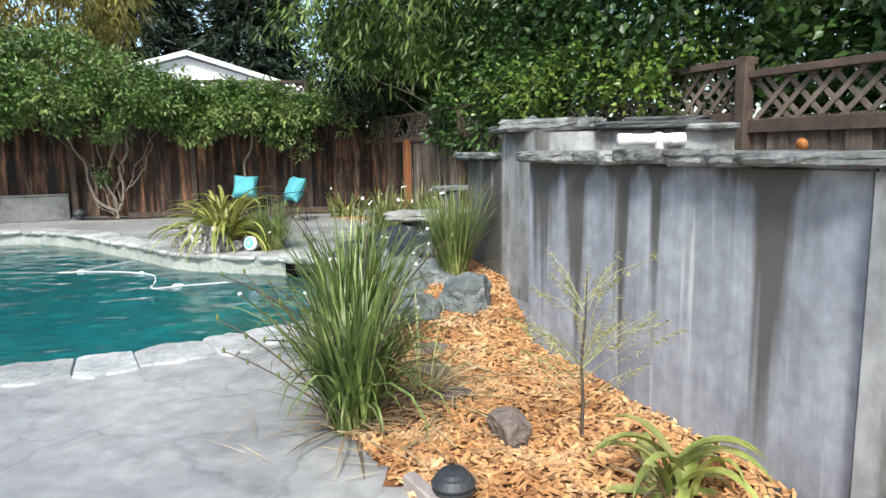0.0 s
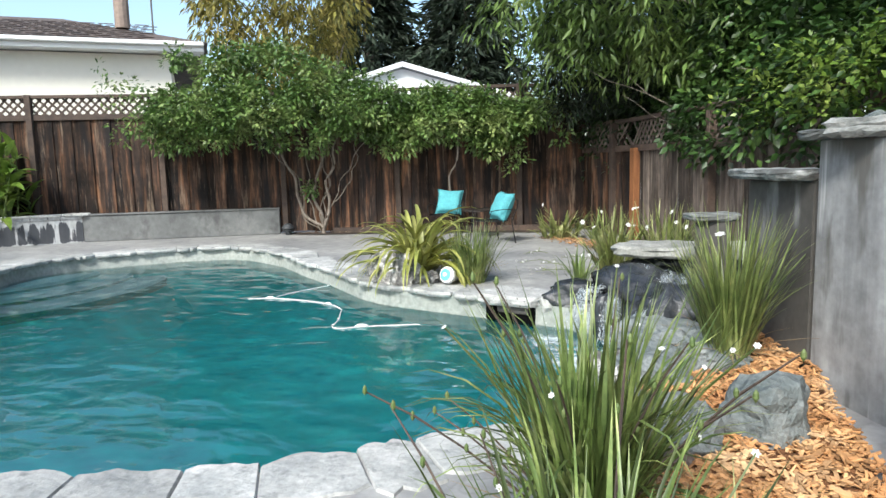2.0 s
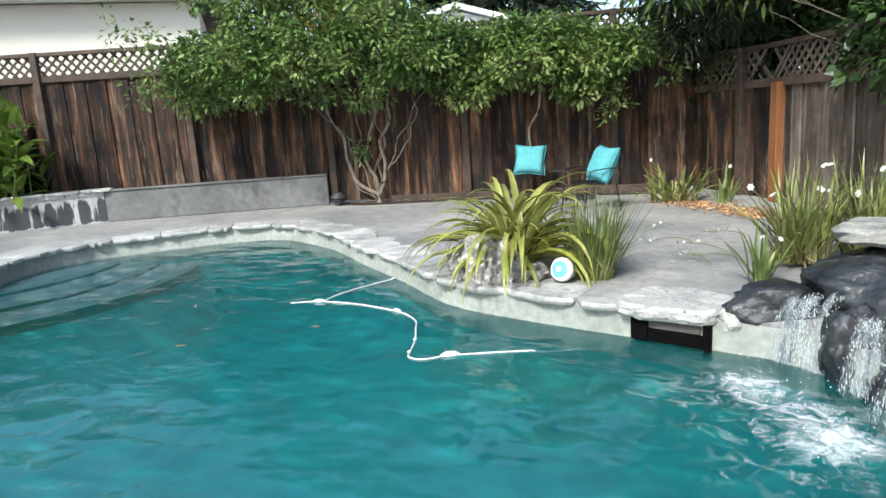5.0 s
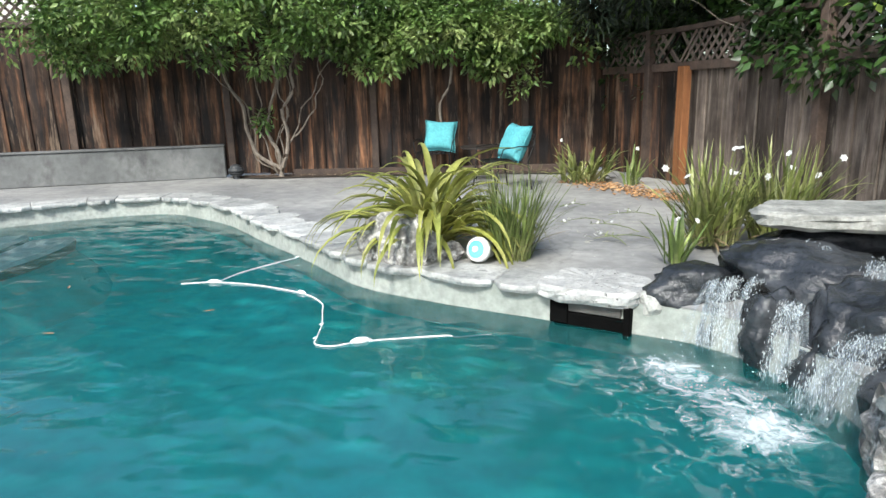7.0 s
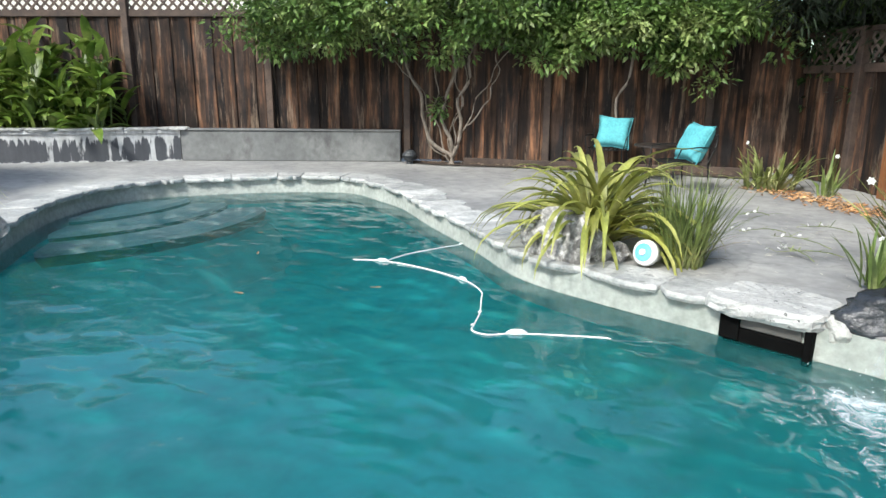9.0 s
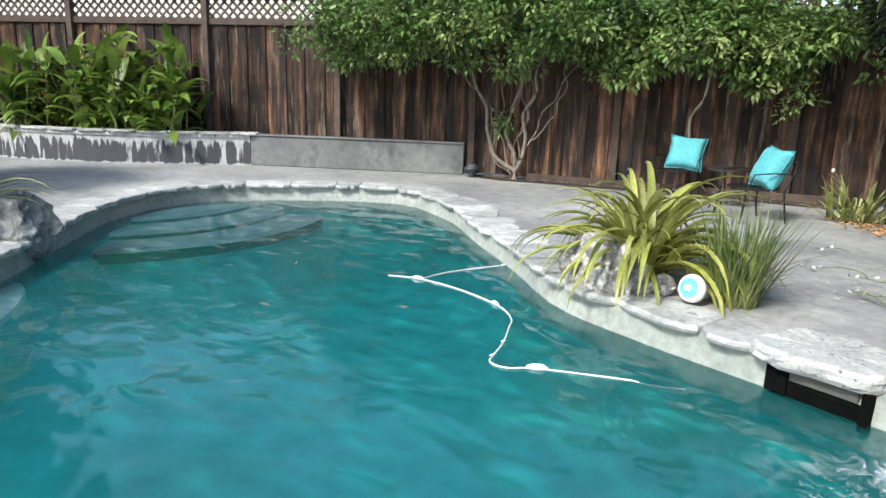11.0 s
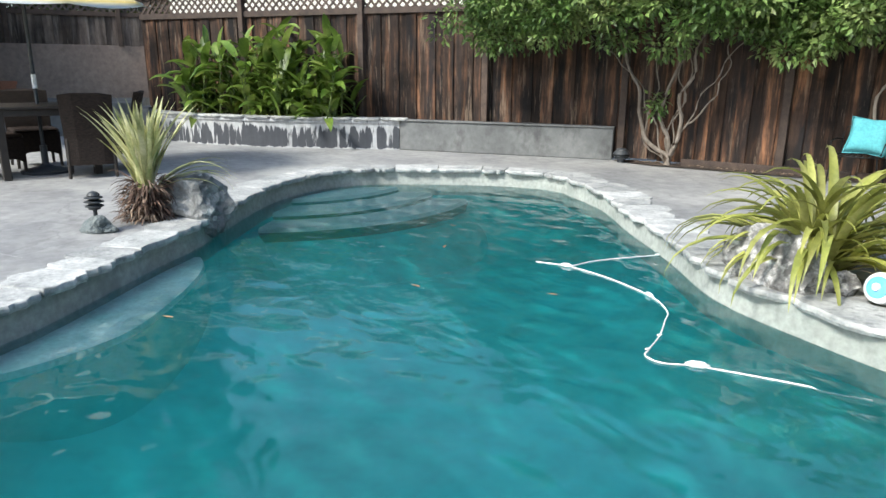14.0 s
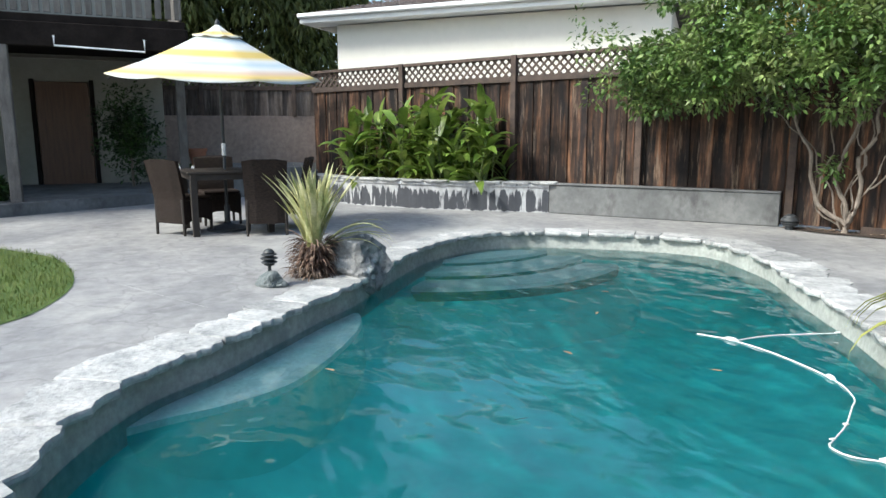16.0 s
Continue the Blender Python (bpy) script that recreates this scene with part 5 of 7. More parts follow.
boxed("side_plate", (0.10, 0.06, 0.13), (-1.985, 6.60, -0.115), -10, DARKHOLE, skim, 0.004, "black side plate")
big = slab("coping_slab", (-1.82, 6.70, 0.0), 0.56, 0.44, 0.085, 320, PITTED, None, "", -8)
tagged(big, "large pale pitted coping slab over the skimmer", "coping", kind="structure")
rock("stone", (-1.49, 6.57, -0.03), (0.09, 0.09, 0.10), 57, LEDGE, "pale rounded stone beside the skimmer", 10, 0.2, 3, category="stone")

strap_plant("flax_plant", (-3.02, 7.28, 0.0), 2, 165, 0.94, 0.060, 50, 128, FLAX, "arching yellow-green flax clump by the pool", "plant", dead=20, spread=0.11)
reed_clump("reed_clump", (-2.42, 7.22, 0.0), 3, 300, 0.60, 0.013, 0.12, 30, 26, REED, "upright green grass clump on the pool edge", dead=25)
strap_plant("striped_flax", (-6.72, 4.52, 0.0), 4, 125, 0.70, 0.046, 26, 24, VARFLAX, "cream-striped flax with a shaggy dry base", "plant", dead=460, lift=0.26, skirt=0.10, arch=10)
reed_clump("lily_clump", (-1.20, 7.85, 0.03), 5, 170, 0.64, 0.025, 0.15, 34, 34, LILYREED, "clump of sword leaves with white flowers", "plant", flowers=6, bloom=1.1, dead=34, group="flowering clumps")
reed_clump("lily_clump", (-0.78, 8.05, 0.03), 6, 180, 0.66, 0.023, 0.18, 38, 40, LILYREED, "clump of sword leaves with white flowers", "plant", flowers=5, bloom=1.1, dead=34, group="flowering clumps")
reed_clump("lily_clump", (-1.42, 7.25, 0.02), 7, 34, 0.34, 0.024, 0.07, 32, 14, DARKREED, "small dark clump of sword leaves beside the ledge", "plant", flowers=2, bloom=0.8, group="flowering clumps")
reed_clump("lily_clump", (-2.55, 10.95, 0.0), 8, 70, 0.50, 0.042, 0.26, 52, 80, LILYREED, "strap-leaved clump by the fence", "plant", flowers=1, group="flowering clumps")
reed_clump("lily_clump", (-2.0, 10.75, 0.0), 9, 18, 0.44, 0.038, 0.10, 34, 30, REED, "thin strap-leaved clump by the fence", "plant", flowers=1, group="flowering clumps")
reed_clump("reed_clump", (-0.12, 4.98, 0.14), 10, 330, 0.72, 0.012, 0.10, 26, 22, REED, "tall green grass clump beside the side wall", dead=25, flowers=2)
reed_clump("reed_clump", (-0.25, 2.44, 0.0), 11, 330, 0.68, 0.0165, 0.085, 23, 78, DARKREED, "large green grass clump between deck and mulch", dead=44, flowers=4, stems=6, bloom=0.34, sprays=((150, 42, 0.86), (128, 50, 0.80), (175, 55, 0.62), (95, 30, 0.9)))
reed_clump("reed_clump", (-0.43, 3.22, 0.0), 14, 430, 0.78, 0.016, 0.10, 20, 62, DARKREED, "large green grass clump at the edge of the deck", dead=40, flowers=9, stems=9, bloom=0.36, sprays=((205, 44, 0.82), (180, 46, 0.62), (235, 58, 0.6), (225, 16, 0.92)))
strap_plant("strap_lily", (0.86, 1.98, 0.02), 12, 24, 0.44, 0.055, 74, 150, LILYLEAF, "broad-leaved lily flopping over bark mulch", "plant", dead=12)
reed_clump("yellow_grass", (-0.02, 2.72, 0.02), 13, 26, 0.55, 0.012, 0.05, 75, 35, FEATHER, "yellowing flattened grass over bark mulch", dead=35)

# straw and dead leaves lying round the clumps
rnd = random.Random(19)
V, F = [], []
for _ in range(240):
    x, y = rnd.gauss(-0.02, 0.16), rnd.gauss(2.75, 0.28)
    if x > -0.30:
        az = rnd.uniform(0, 6.28)
        add_blade(V, F, blade_points((x, y, bed_z(x, y) + 0.018), rnd.uniform(70, 88), az, rnd.uniform(0.08, 0.32), rnd.uniform(0.004, 0.012), 0.35, 5), az)
tagged(mesh_ob("straw", V, F, STRAW), "dry straw-coloured leaves lying on bark mulch", "dry leaves", kind="stuff")
V, F = [], []
for _ in range(46):
    x, y = rnd.gauss(-0.32, 0.22), rnd.gauss(5.05 if _ % 2 else 2.3, 0.22)
    az = rnd.uniform(0, 6.28)
    add_blade(V, F, blade_points((x, y, 0.16 if _ % 2 else 0.012), rnd.uniform(75, 88), az, rnd.uniform(0.12, 0.3), 0.005, 0.15, 5), az)
tagged(mesh_ob("straw", V, F, STRAW), "dry straw-coloured leaves lying on the deck edge", "dry leaves", kind="stuff")
# flower stems flopped on the deck: bent green stems, pods, small leaves and a few white flowers
rnd = random.Random(29)
for x, y, az, L in ((-2.02, 8.55, 205, 0.34), (-1.72, 8.15, 150, 0.42), (-1.78, 7.72, 120, 0.36), (-2.25, 9.25, 215, 0.3), (-1.62, 8.85, 185, 0.38), (-1.60, 7.95, 195, 0.4)):
    e = thing("fallen_flower", "flopped green stem with small white flowers on the deck", "flower", (x, y, 0.008), az)
    pts = [Vector((L * t, 0.10 * L * math.sin(5 * t + x), 0.10 * L * math.sin(3.0 * t) + 0.004)) for t in (0, 0.2, 0.4, 0.6, 0.8, 1.0)]
    bm = bmesh.new()
    tube(bm, pts, [0.0032, 0.003, 0.003, 0.0026, 0.0022, 0.0016], 4)
    part("stem", bm, REED, e)
    V, F = [], []
    for _ in range(9):
        q = pts[rnd.randrange(2, 6)]
        a = rnd.uniform(0, 6.28)
        add_blade(V, F, blade_points(q, rnd.uniform(50, 95), a, rnd.uniform(0.04, 0.11), 0.008, 0.8, 5), a)
    mesh_ob("leaf", V, F, REED, e)
    for k in range(rnd.randrange(2, 4)):
        bm = bmesh.new()
        c0 = pts[rnd.randrange(3, 6)] + Vector((rnd.gauss(0, 0.03), rnd.gauss(0, 0.03), 0.012))
        turn = pose(0, 0, 0, rnd.uniform(-60, 60), rnd.uniform(-60, 60), rnd.uniform(0, 360))
        for i in range(5):
            a = i * 1.257
            bm.faces.new([bm.verts.new(c0 + turn @ Vector((px * math.cos(a) - py * math.sin(a), px * math.sin(a) + py * math.cos(a), pz))) for px, py, pz in ((0, 0, 0), (0.009, 0.006, 0.006), (0.018, 0, 0.004), (0.009, -0.006, 0.006))])
        part("flower", bm, PETAL, e)
# dry twigs and petals scattered over the far deck
V, F = [], []
for _ in range(130):
    x, y = rnd.gauss(-1.9, 0.38), rnd.gauss(8.3, 0.6)
    az = rnd.uniform(0, 6.28)
    add_blade(V, F, blade_points((x, y, 0.006), rnd.uniform(84, 90), az, rnd.uniform(0.015, 0.07), rnd.uniform(0.003, 0.010), 0.1, 4), az)
tagged(mesh_ob("petal_litter", V, F, WHITEBIT), "pale dry petals and twigs scattered on the deck", "litter", kind="stuff")

# sapling
sap = thing("sapling", "thin feathery sapling in bark mulch against the wall", "sapling", (0.62, 2.40, 0.0))
rnd = random.Random(17)
bm = bmesh.new()
trunk = [(0, 0, 0), (0.004, 0, 0.15), (-0.004, 0.003, 0.30), (0.008, 0, 0.46), (0.012, 0.01, 0.64)]
tube(bm, trunk, [0.008, 0.007, 0.0055, 0.004, 0.0015], 5)
part("trunk", bm, TWIG, sap)
P, D = [], []
for k in range(30):
    z = rnd.uniform(0.14, 0.55)
    az = rnd.uniform(0, 2 * math.pi)
    L = rnd.uniform(0.14, 0.34) * (1.15 - 0.6 * z)
    tip = Vector((math.cos(az) * L, math.sin(az) * L, z + L * 0.62))
    bm = bmesh.new()
    tube(bm, [(0, 0, z), (tip.x * 0.5, tip.y * 0.5, z + L * 0.42), tip], [0.002, 0.0012, 0.0006], 4)
    part("branch", bm, FEATHER, sap)
    for i in range(44):
        t = rnd.uniform(0.3, 1.05)
        P.append((tip.x * t, tip.y * t, z + L * 0.64 * t))
        D.append((math.cos(az) + rnd.gauss(0, 0.6), math.sin(az) + rnd.gauss(0, 0.6), rnd.gauss(0.05, 0.5)))
leaf_mesh("foliage", np.array(P), np.array(D), 0.030, 0.085, FEATHER, sap, seed=3)

# canna-like planting: broad leaves on stalks
can = thing("ginger_plants", "dense broad-leaved green plants in the planter", "plants")
rnd = random.Random(23)
kinds = []
for k in range(6):
    V, F = [], []
    sp = blade_points((0, 0, 0), 20 + 11 * k, 0, 0.46, 0.165, radians(30 + 9 * k), 8)
    add_blade(V, F, sp, 0, 0.22)
    me = bpy.data.meshes.new("leaf")
    me.from_pydata([tuple(v) for v in V], [], F)
    me.shade_smooth()
    me.materials.append(CANNA)
    kinds.append(me)
for i in range(96):
    t = rnd.random()
    base = Vector((-10.5, 8.12, 0.38)).lerp(Vector((-12.75, 6.8, 0.38)), t) + Vector((rnd.gauss(0, 0.12), rnd.gauss(0, 0.16), 0))
    h = rnd.uniform(0.5, 1.45) * (1 - 0.35 * abs(t - 0.42))
    top = base + Vector((rnd.gauss(0.08, 0.14), rnd.gauss(-0.05, 0.14), h))
    bm = bmesh.new()
    tube(bm, [base, base.lerp(top, 0.5) + Vector((0.02, 0, 0)), top], [0.012, 0.01, 0.005], 5)
    part("stalk", bm, BUD, can)
    n = 7
    for j in range(n):
        q = base.lerp(top, 0.06 + 0.86 * j / (n - 1))
        share("leaf", kinds[rnd.randrange(6)], can, pose(*q, rnd.uniform(-15, 15), rnd.uniform(-15, 15), rnd.uniform(0, 360)) @ Matrix.Scale(rnd.uniform(0.65, 1.15), 4))

# ---------- chairs with turquoise cushions ----------
def garden_chair(place, rz, label):
    e = thing("garden_chair", label, "chair", place, rz, "garden chairs")
    for sx in (-1, 1):
        for y in (-0.21, 0.21):
            bm = bmesh.new()
            tube(bm, [(sx * 0.22, y * 1.15, 0), (sx * 0.215, y, 0.22), (sx * 0.2, y * 0.95, 0.40)], 0.010, 6)
            part("leg", bm, IRON, e)
    bm = bmesh.new()
    ring = [(0.23 * math.cos(a), 0.22 * math.sin(a), 0.40) for a in (2 * math.pi * i / 16 for i in range(17))]
    tube(bm, ring, 0.010, 5)
    seat = part("seat", bm, IRON, e)
    for k in range(-3, 4):
        w = 0.22 * math.sqrt(1 - (k / 4) ** 2)
        bm = bmesh.new()
        tube(bm, [(k * 0.055, -w, 0.402), (k * 0.055, w, 0.402)], 0.004, 4)
        part("rod", bm, IRON, seat)
    bm = bmesh.new()
    tube(bm, [(-0.21, 0.2, 0.40), (-0.225, 0.27, 0.62), (-0.20, 0.30, 0.74), (0, 0.31, 0.76), (0.20, 0.30, 0.74), (0.225, 0.27, 0.62), (0.21, 0.2, 0.40)], 0.010, 6)
    back = part("backrest", bm, IRON, e)
    for k in range(-3, 4):
        bm = bmesh.new()
        tube(bm, [(k * 0.055, 0.21, 0.41), (k * 0.055, 0.27, 0.6), (k * 0.055, 0.305, 0.75)], 0.0045, 4)
        part("spindle", bm, IRON, back)
    for sx in (-1, 1):
        bm = bmesh.new()
        tube(bm, [(sx * 0.225, 0.26, 0.58), (sx * 0.25, 0.05, 0.60), (sx * 0.245, -0.16, 0.58), (sx * 0.22, -0.2, 0.40)], 0.008, 5)
        part("armrest", bm, IRON, e)
    return e


def cushion(place, rz, lean):
    e = thing("cushion", "bright turquoise square cushion leaning on a garden chair", "cushion", place, rz, "turquoise cushions")
    bm = bmesh.new()
    n = 14
    G = {}
    for sgn in (1, -1):
        for i in range(n + 1):
            for j in range(n + 1):
                a, b = 2 * i / n - 1, 2 * j / n - 1
                edge = max(abs(a), abs(b))
                if edge == 1 and sgn == -1:
                    G[sgn, i, j] = G[1, i, j]
                    continue
                pinch = 1 - 0.13 * (1 - a * a) * (abs(b) ** 4) - 0.0
                pinch2 = 1 - 0.13 * (1 - b * b) * (abs(a) ** 4)
                th = 0.095 * ((1 - a ** 4) * (1 - b ** 4)) ** 0.5
                G[sgn, i, j] = bm.verts.new((a * 0.205 * pinch2, sgn * -th + 0.006 * noise.noise(Vector((a * 3, b * 3, sgn))), 0.205 + b * 0.205 * pinch))
    for sgn in (1, -1):
        for i in range(n):
            for j in range(n):
                f = [G[sgn, i, j], G[sgn, i + 1, j], G[sgn, i + 1, j + 1], G[sgn, i, j + 1]]
                bm.faces.new(f if sgn > 0 else f[::-1])
    bmesh.ops.transform(bm, matrix=pose(0, 0, 0, -lean, 4 if rz > 0 else 3, 0), verts=bm.verts)
    c = part("cover", bm, TURQ, e, smooth=True)
    bm = bmesh.new()
    q = [(-0.205, 0, 0), (0, 0, 0.0255), (0.205, 0, 0), (0.179, 0, 0.205), (0.205, 0, 0.41), (0, 0, 0.3845), (-0.205, 0, 0.41), (-0.179, 0, 0.205), (-0.205, 0, 0)]
    tube(bm, [tuple(pose(0, 0, 0, -lean, 4 if rz > 0 else 3, 0) @ Vector(v)) for v in q], 0.006, 5)
    part("piping", bm, TURQ, c)


for x, y, rz in ((-4.42, 11.02, 12), (-3.31, 10.16, -38)):
    seat_thing = garden_chair((x, y, 0.0), rz, "low black wrought-iron garden chair with a turquoise cushion")
    seat_thing.matrix_basis = pose(x, y, 0.0, 0, 0, rz) @ Matrix.Diagonal((1, 1, 0.8, 1))
    back = pose(x, y, 0.0, 0, 0, rz) @ Vector((0.04, 0.05, 0.322))
    cushion(tuple(back), rz + (4 if rz > 0 else -6), 24)
e = thing("side_table", "low black iron side table between the garden chairs", "table", (-3.75, 10.75, 0))
bm = bmesh.new()
lathe(bm, [(0.22, 0.40), (0.23, 0.405), (0.23, 0.42), (0.22, 0.425)], 24)
part("tabletop", bm, TABLEWOOD, e)
for k in range(3):
    bm = bmesh.new()
    a = k * 2.09
    tube(bm, [(0.2 * math.cos(a), 0.2 * math.sin(a), 0), (0.1 * math.cos(a), 0.1 * math.sin(a), 0.2), (0.18 * math.cos(a), 0.18 * math.sin(a), 0.40)], 0.008, 5)
    part("leg", bm, IRON, e)

# floating dispenser
e = thing("chlorine_float", "white and blue round plastic pool float dispenser on the coping", "pool float", (-2.585, 7.02, 0.092), -14)
m = pose(0, 0, 0, 74, 0, 0) @ Matrix.Scale(0.88, 4)
bm = bmesh.new()
lathe(bm, [(0.05, -0.14), (0.055, -0.05), (0.06, -0.04), (0.088, -0.03), (0.092, 0.0), (0.088, 0.025), (0.07, 0.034)], 24, m)
part("body", bm, PVC, e, smooth=True)
bm = bmesh.new()
lathe(bm, [(0.064, 0.030), (0.064, 0.040), (0.045, 0.043), (0.02, 0.044)], 24, m)
cap = part("cap", bm, FLOATBLUE, e, "light blue cap")
bm = bmesh.new()
lathe(bm, [(0.022, 0.044), (0.022, 0.056), (0.018, 0.058)], 16, m)
part("knob", bm, PVC, cap)

# float rope on the water
rope = thing("float_rope", "white rope with oval floats adrift on the water", "rope")
pts = spline([(-4.62, 6.62), (-4.42, 6.72), (-4.08, 6.74), (-3.67, 6.66), (-3.45, 6.52), (-3.36, 6.38), (-3.24, 6.17), (-3.16, 5.98), (-3.12, 5.90), (-3.02, 5.90), (-2.91, 6.00), (-2.66, 6.14), (-2.44, 6.25), (-2.30, 6.33)], 90, False)
bm = bmesh.new()
tube(bm, [(x, y, WATER_Z + 0.004 - (0.012 if i > 82 else 0)) for i, (x, y) in enumerate(pts)], [0.0034 + 0.0014 * (i % 2) for i in range(90)], 6)
part("rope", bm, ROPE, rope)
pts = spline([(-4.40, 6.73), (-4.40, 6.98), (-4.33, 7.25), (-4.24, 7.50)], 30, False)
bm = bmesh.new()
tube(bm, [(x, y, WATER_Z + 0.003) for x, y in pts], 0.0035, 6)
part("rope", bm, ROPE, rope)
for x, y, rz, k in ((-4.42, 6.72, 20, 0.8), (-3.68, 6.665, -25, 0.75), (-2.91, 6.005, 35, 0.95), (-3.16, 5.97, 70, 0.3), (-3.24, 6.17, 65, 0.3), (-4.24, 7.49, 70, 0.4)):
    bm = bmesh.new()
    lathe(bm, [(0.006, -0.075), (0.016, -0.05), (0.02, -0.045), (0.024, -0.03), (0.024, 0.03), (0.02, 0.045), (0.016, 0.05), (0.006, 0.075)], 12, pose(x, y, WATER_Z + 0.009, 0, 90, rz) @ Matrix.Scale(k * 0.78, 4))
    part("float", bm, ROPE, rope, "white oval float", smooth=True)
rnd = random.Random(3)
for x, y in ((-3.9, 4.8), (-4.6, 5.6), (-5.3, 6.3), (-4.9, 4.2), (-4.0, 6.2), (-5.9, 6.8)):
    V, F = [], []
    add_blade(V, F, blade_points((x, y, WATER_Z + 0.008), 88, rnd.uniform(0, 6.28), 0.07, 0.03, 0.0, 5), 0, 0.1)
    tagged(mesh_ob("fallen_leaf", V, F, DEADLEAF), "dry leaf floating on the pool water", "leaf", "floating leaves")

# ---------- dining set under the umbrella ----------
TC = Vector((-9.86, 4.17, 0))
table = thing("dining_table", "dark brown square patio dining table under the umbrella", "table", TC, 4)
boxed("tabletop", (0.98, 0.98, 0.03), (0, 0, 0.725), 0, TABLEWOOD, table, 0.006)
for sx in (-1, 1):
    boxed("apron", (0.03, 0.86, 0.07), (sx * 0.44, 0, 0.675), 0, TABLEWOOD, table)
    boxed("apron", (0.86, 0.03, 0.07), (0, sx * 0.44, 0.675), 0, TABLEWOOD, table)
    for sy in (-1, 1):
        boxed("leg", (0.075, 0.075, 0.71), (sx * 0.425, sy * 0.425, 0.355), 0, TABLEWOOD, table)


def wicker_chair(place, rz):
    """High-backed woven chair; it faces its own +y."""
    e = thing("wicker_chair", "dark brown woven wicker dining chair with a high back", "chair", place, rz, "chairs round the table")
    bm = bmesh.new()
    n = 8
    A = []
    for k in range(n + 1):
        z = 0.14 + 0.74 * k / n
        y = -0.22 - 0.10 * max(0, (z - 0.45)) / 0.45
        w = 0.235 + 0.035 * max(0, z - 0.45)
        top = 0.02 if k == n else 0
        A.append([bm.verts.new(q) for q in ((-w, y + 0.01, z - top), (-w * 0.5, y - 0.012, z), (w * 0.5, y - 0.012, z), (w, y + 0.01, z - top), (w, y + 0.05, z - top), (-w, y + 0.05, z - top))])
    for a, b in zip(A, A[1:]):
        for i in range(6):
            bm.faces.new((a[i], a[(i + 1) % 6], b[(i + 1) % 6], b[i]))
    bm.faces.new(A[0][::-1])
    bm.faces.new(A[-1])
    part("backrest", bm, WICKER, e)
    bm = bmesh.new()
    box(bm, (0.46, 0.42, 0.05), pose(0, 0.02, 0.42), 0.015)
    part("seat", bm, WICKER, e)
    for name, a, b in (("side_skirt", (-0.225, -0.18), (-0.225, 0.22)), ("side_skirt", (0.225, -0.18), (0.225, 0.22)), ("front_skirt", (-0.22, 0.222), (0.22, 0.222))):
        bm = bmesh.new()
        a, b = Vector((*a, 0)), Vector((*b, 0))
        nn = Vector((-(b - a).y, (b - a).x, 0)).normalized() * 0.012
        R = []
        for k in range(9):
            t = k / 8
            q = a.lerp(b, t)
            z = 0.13 + 0.06 * (1 - (2 * t - 1) ** 2)
            R.append([bm.verts.new(v) for v in (q - nn + Vector((0, 0, z)), q + nn + Vector((0, 0, z)), q + nn + Vector((0, 0, 0.40)), q - nn + Vector((0, 0, 0.40)))])
        for r0, r1 in zip(R, R[1:]):
            for i in range(4):
                bm.faces.new((r0[i], r0[(i + 1) % 4], r1[(i + 1) % 4], r1[i]))
        bm.faces.new(R[0])
        bm.faces.new(R[-1])
        part(name, bm, WICKER, e)
    for sx in (-1, 1):
        for y in (-0.2, 0.21):
            bm = bmesh.new()
            tube(bm, [(sx * 0.22, y * 1.02, 0), (sx * 0.215, y, 0.2), (sx * 0.21, y, 0.42)], [0.016, 0.02, 0.022], 8)
            part("leg", bm, TABLEWOOD, e)
    return e


chair = wicker_chair((TC.x + 0.06, TC.y - 0.50, 0), 40)
copy_thing(chair, pose(TC.x + 0.50, TC.y + 0.40, 0, 0, 0, 80))
copy_thing(chair, pose(TC.x - 0.72, TC.y - 0.02, 0, 0, 0, -85))
copy_thing(chair, pose(TC.x + 0.02, TC.y + 0.74, 0, 0, 0, 176))

umb = thing("patio_umbrella", "open patio umbrella striped white, yellow and pale blue", "umbrella", (TC.x, TC.y, 0))
bm = bmesh.new()
tube(bm, [(0, 0, 0), (0, 0, 1.3), (0.01, 0, 2.41)], 0.019, 10)
part("pole", bm, BLACKPLASTIC, umb)
boxed("sleeve", (0.046, 0.046, 0.16), (0, 0, 0.98), 0, PVC, umb, 0.012, "white sleeve on the pole")
bm = bmesh.new()
lathe(bm, [(0.24, 0.0), (0.25, 0.03), (0.08, 0.07), (0.035, 0.10), (0.035, 0.3)], 20)
part("base", bm, BLACKPLASTIC, umb)


def canopy(name, r0, r1, z0, z1, scallop, parent, rings=8, label=""):
    """Eight sagging panels from the rim r1, z1 up to r0, z0."""
    V, F = [], []
    seg = 48
    for k in range(rings + 1):
        t = k / rings
        for i in range(seg):
            a = 2 * math.pi * i / seg + 0.2
            ph = (i % 6) / 6
            sag = 4 * ph * (1 - ph)
            r = (r0 + (r1 - r0) * t) * (1 - 0.05 * sag * t)
            z = z0 + (z1 - z0) * t - 0.03 * sag * t * (1 - 0.3 * t) - 0.03 * math.sin(math.pi * t) + (scallop * (0.5 - sag) if k == rings else 0)
            V.append((r * math.cos(a), r * math.sin(a), z))
    for k in range(rings):
        for i in range(seg):
            j = (i + 1) % seg
            F.append((k * seg + i, (k + 1) * seg + i, (k + 1) * seg + j, k * seg + j))
    ob = mesh_ob(name, V, F, STRIPES, parent, label, smooth=True)
    so = ob.modifiers.new("thick", "SOLIDIFY")
    so.thickness = 0.004
    return ob


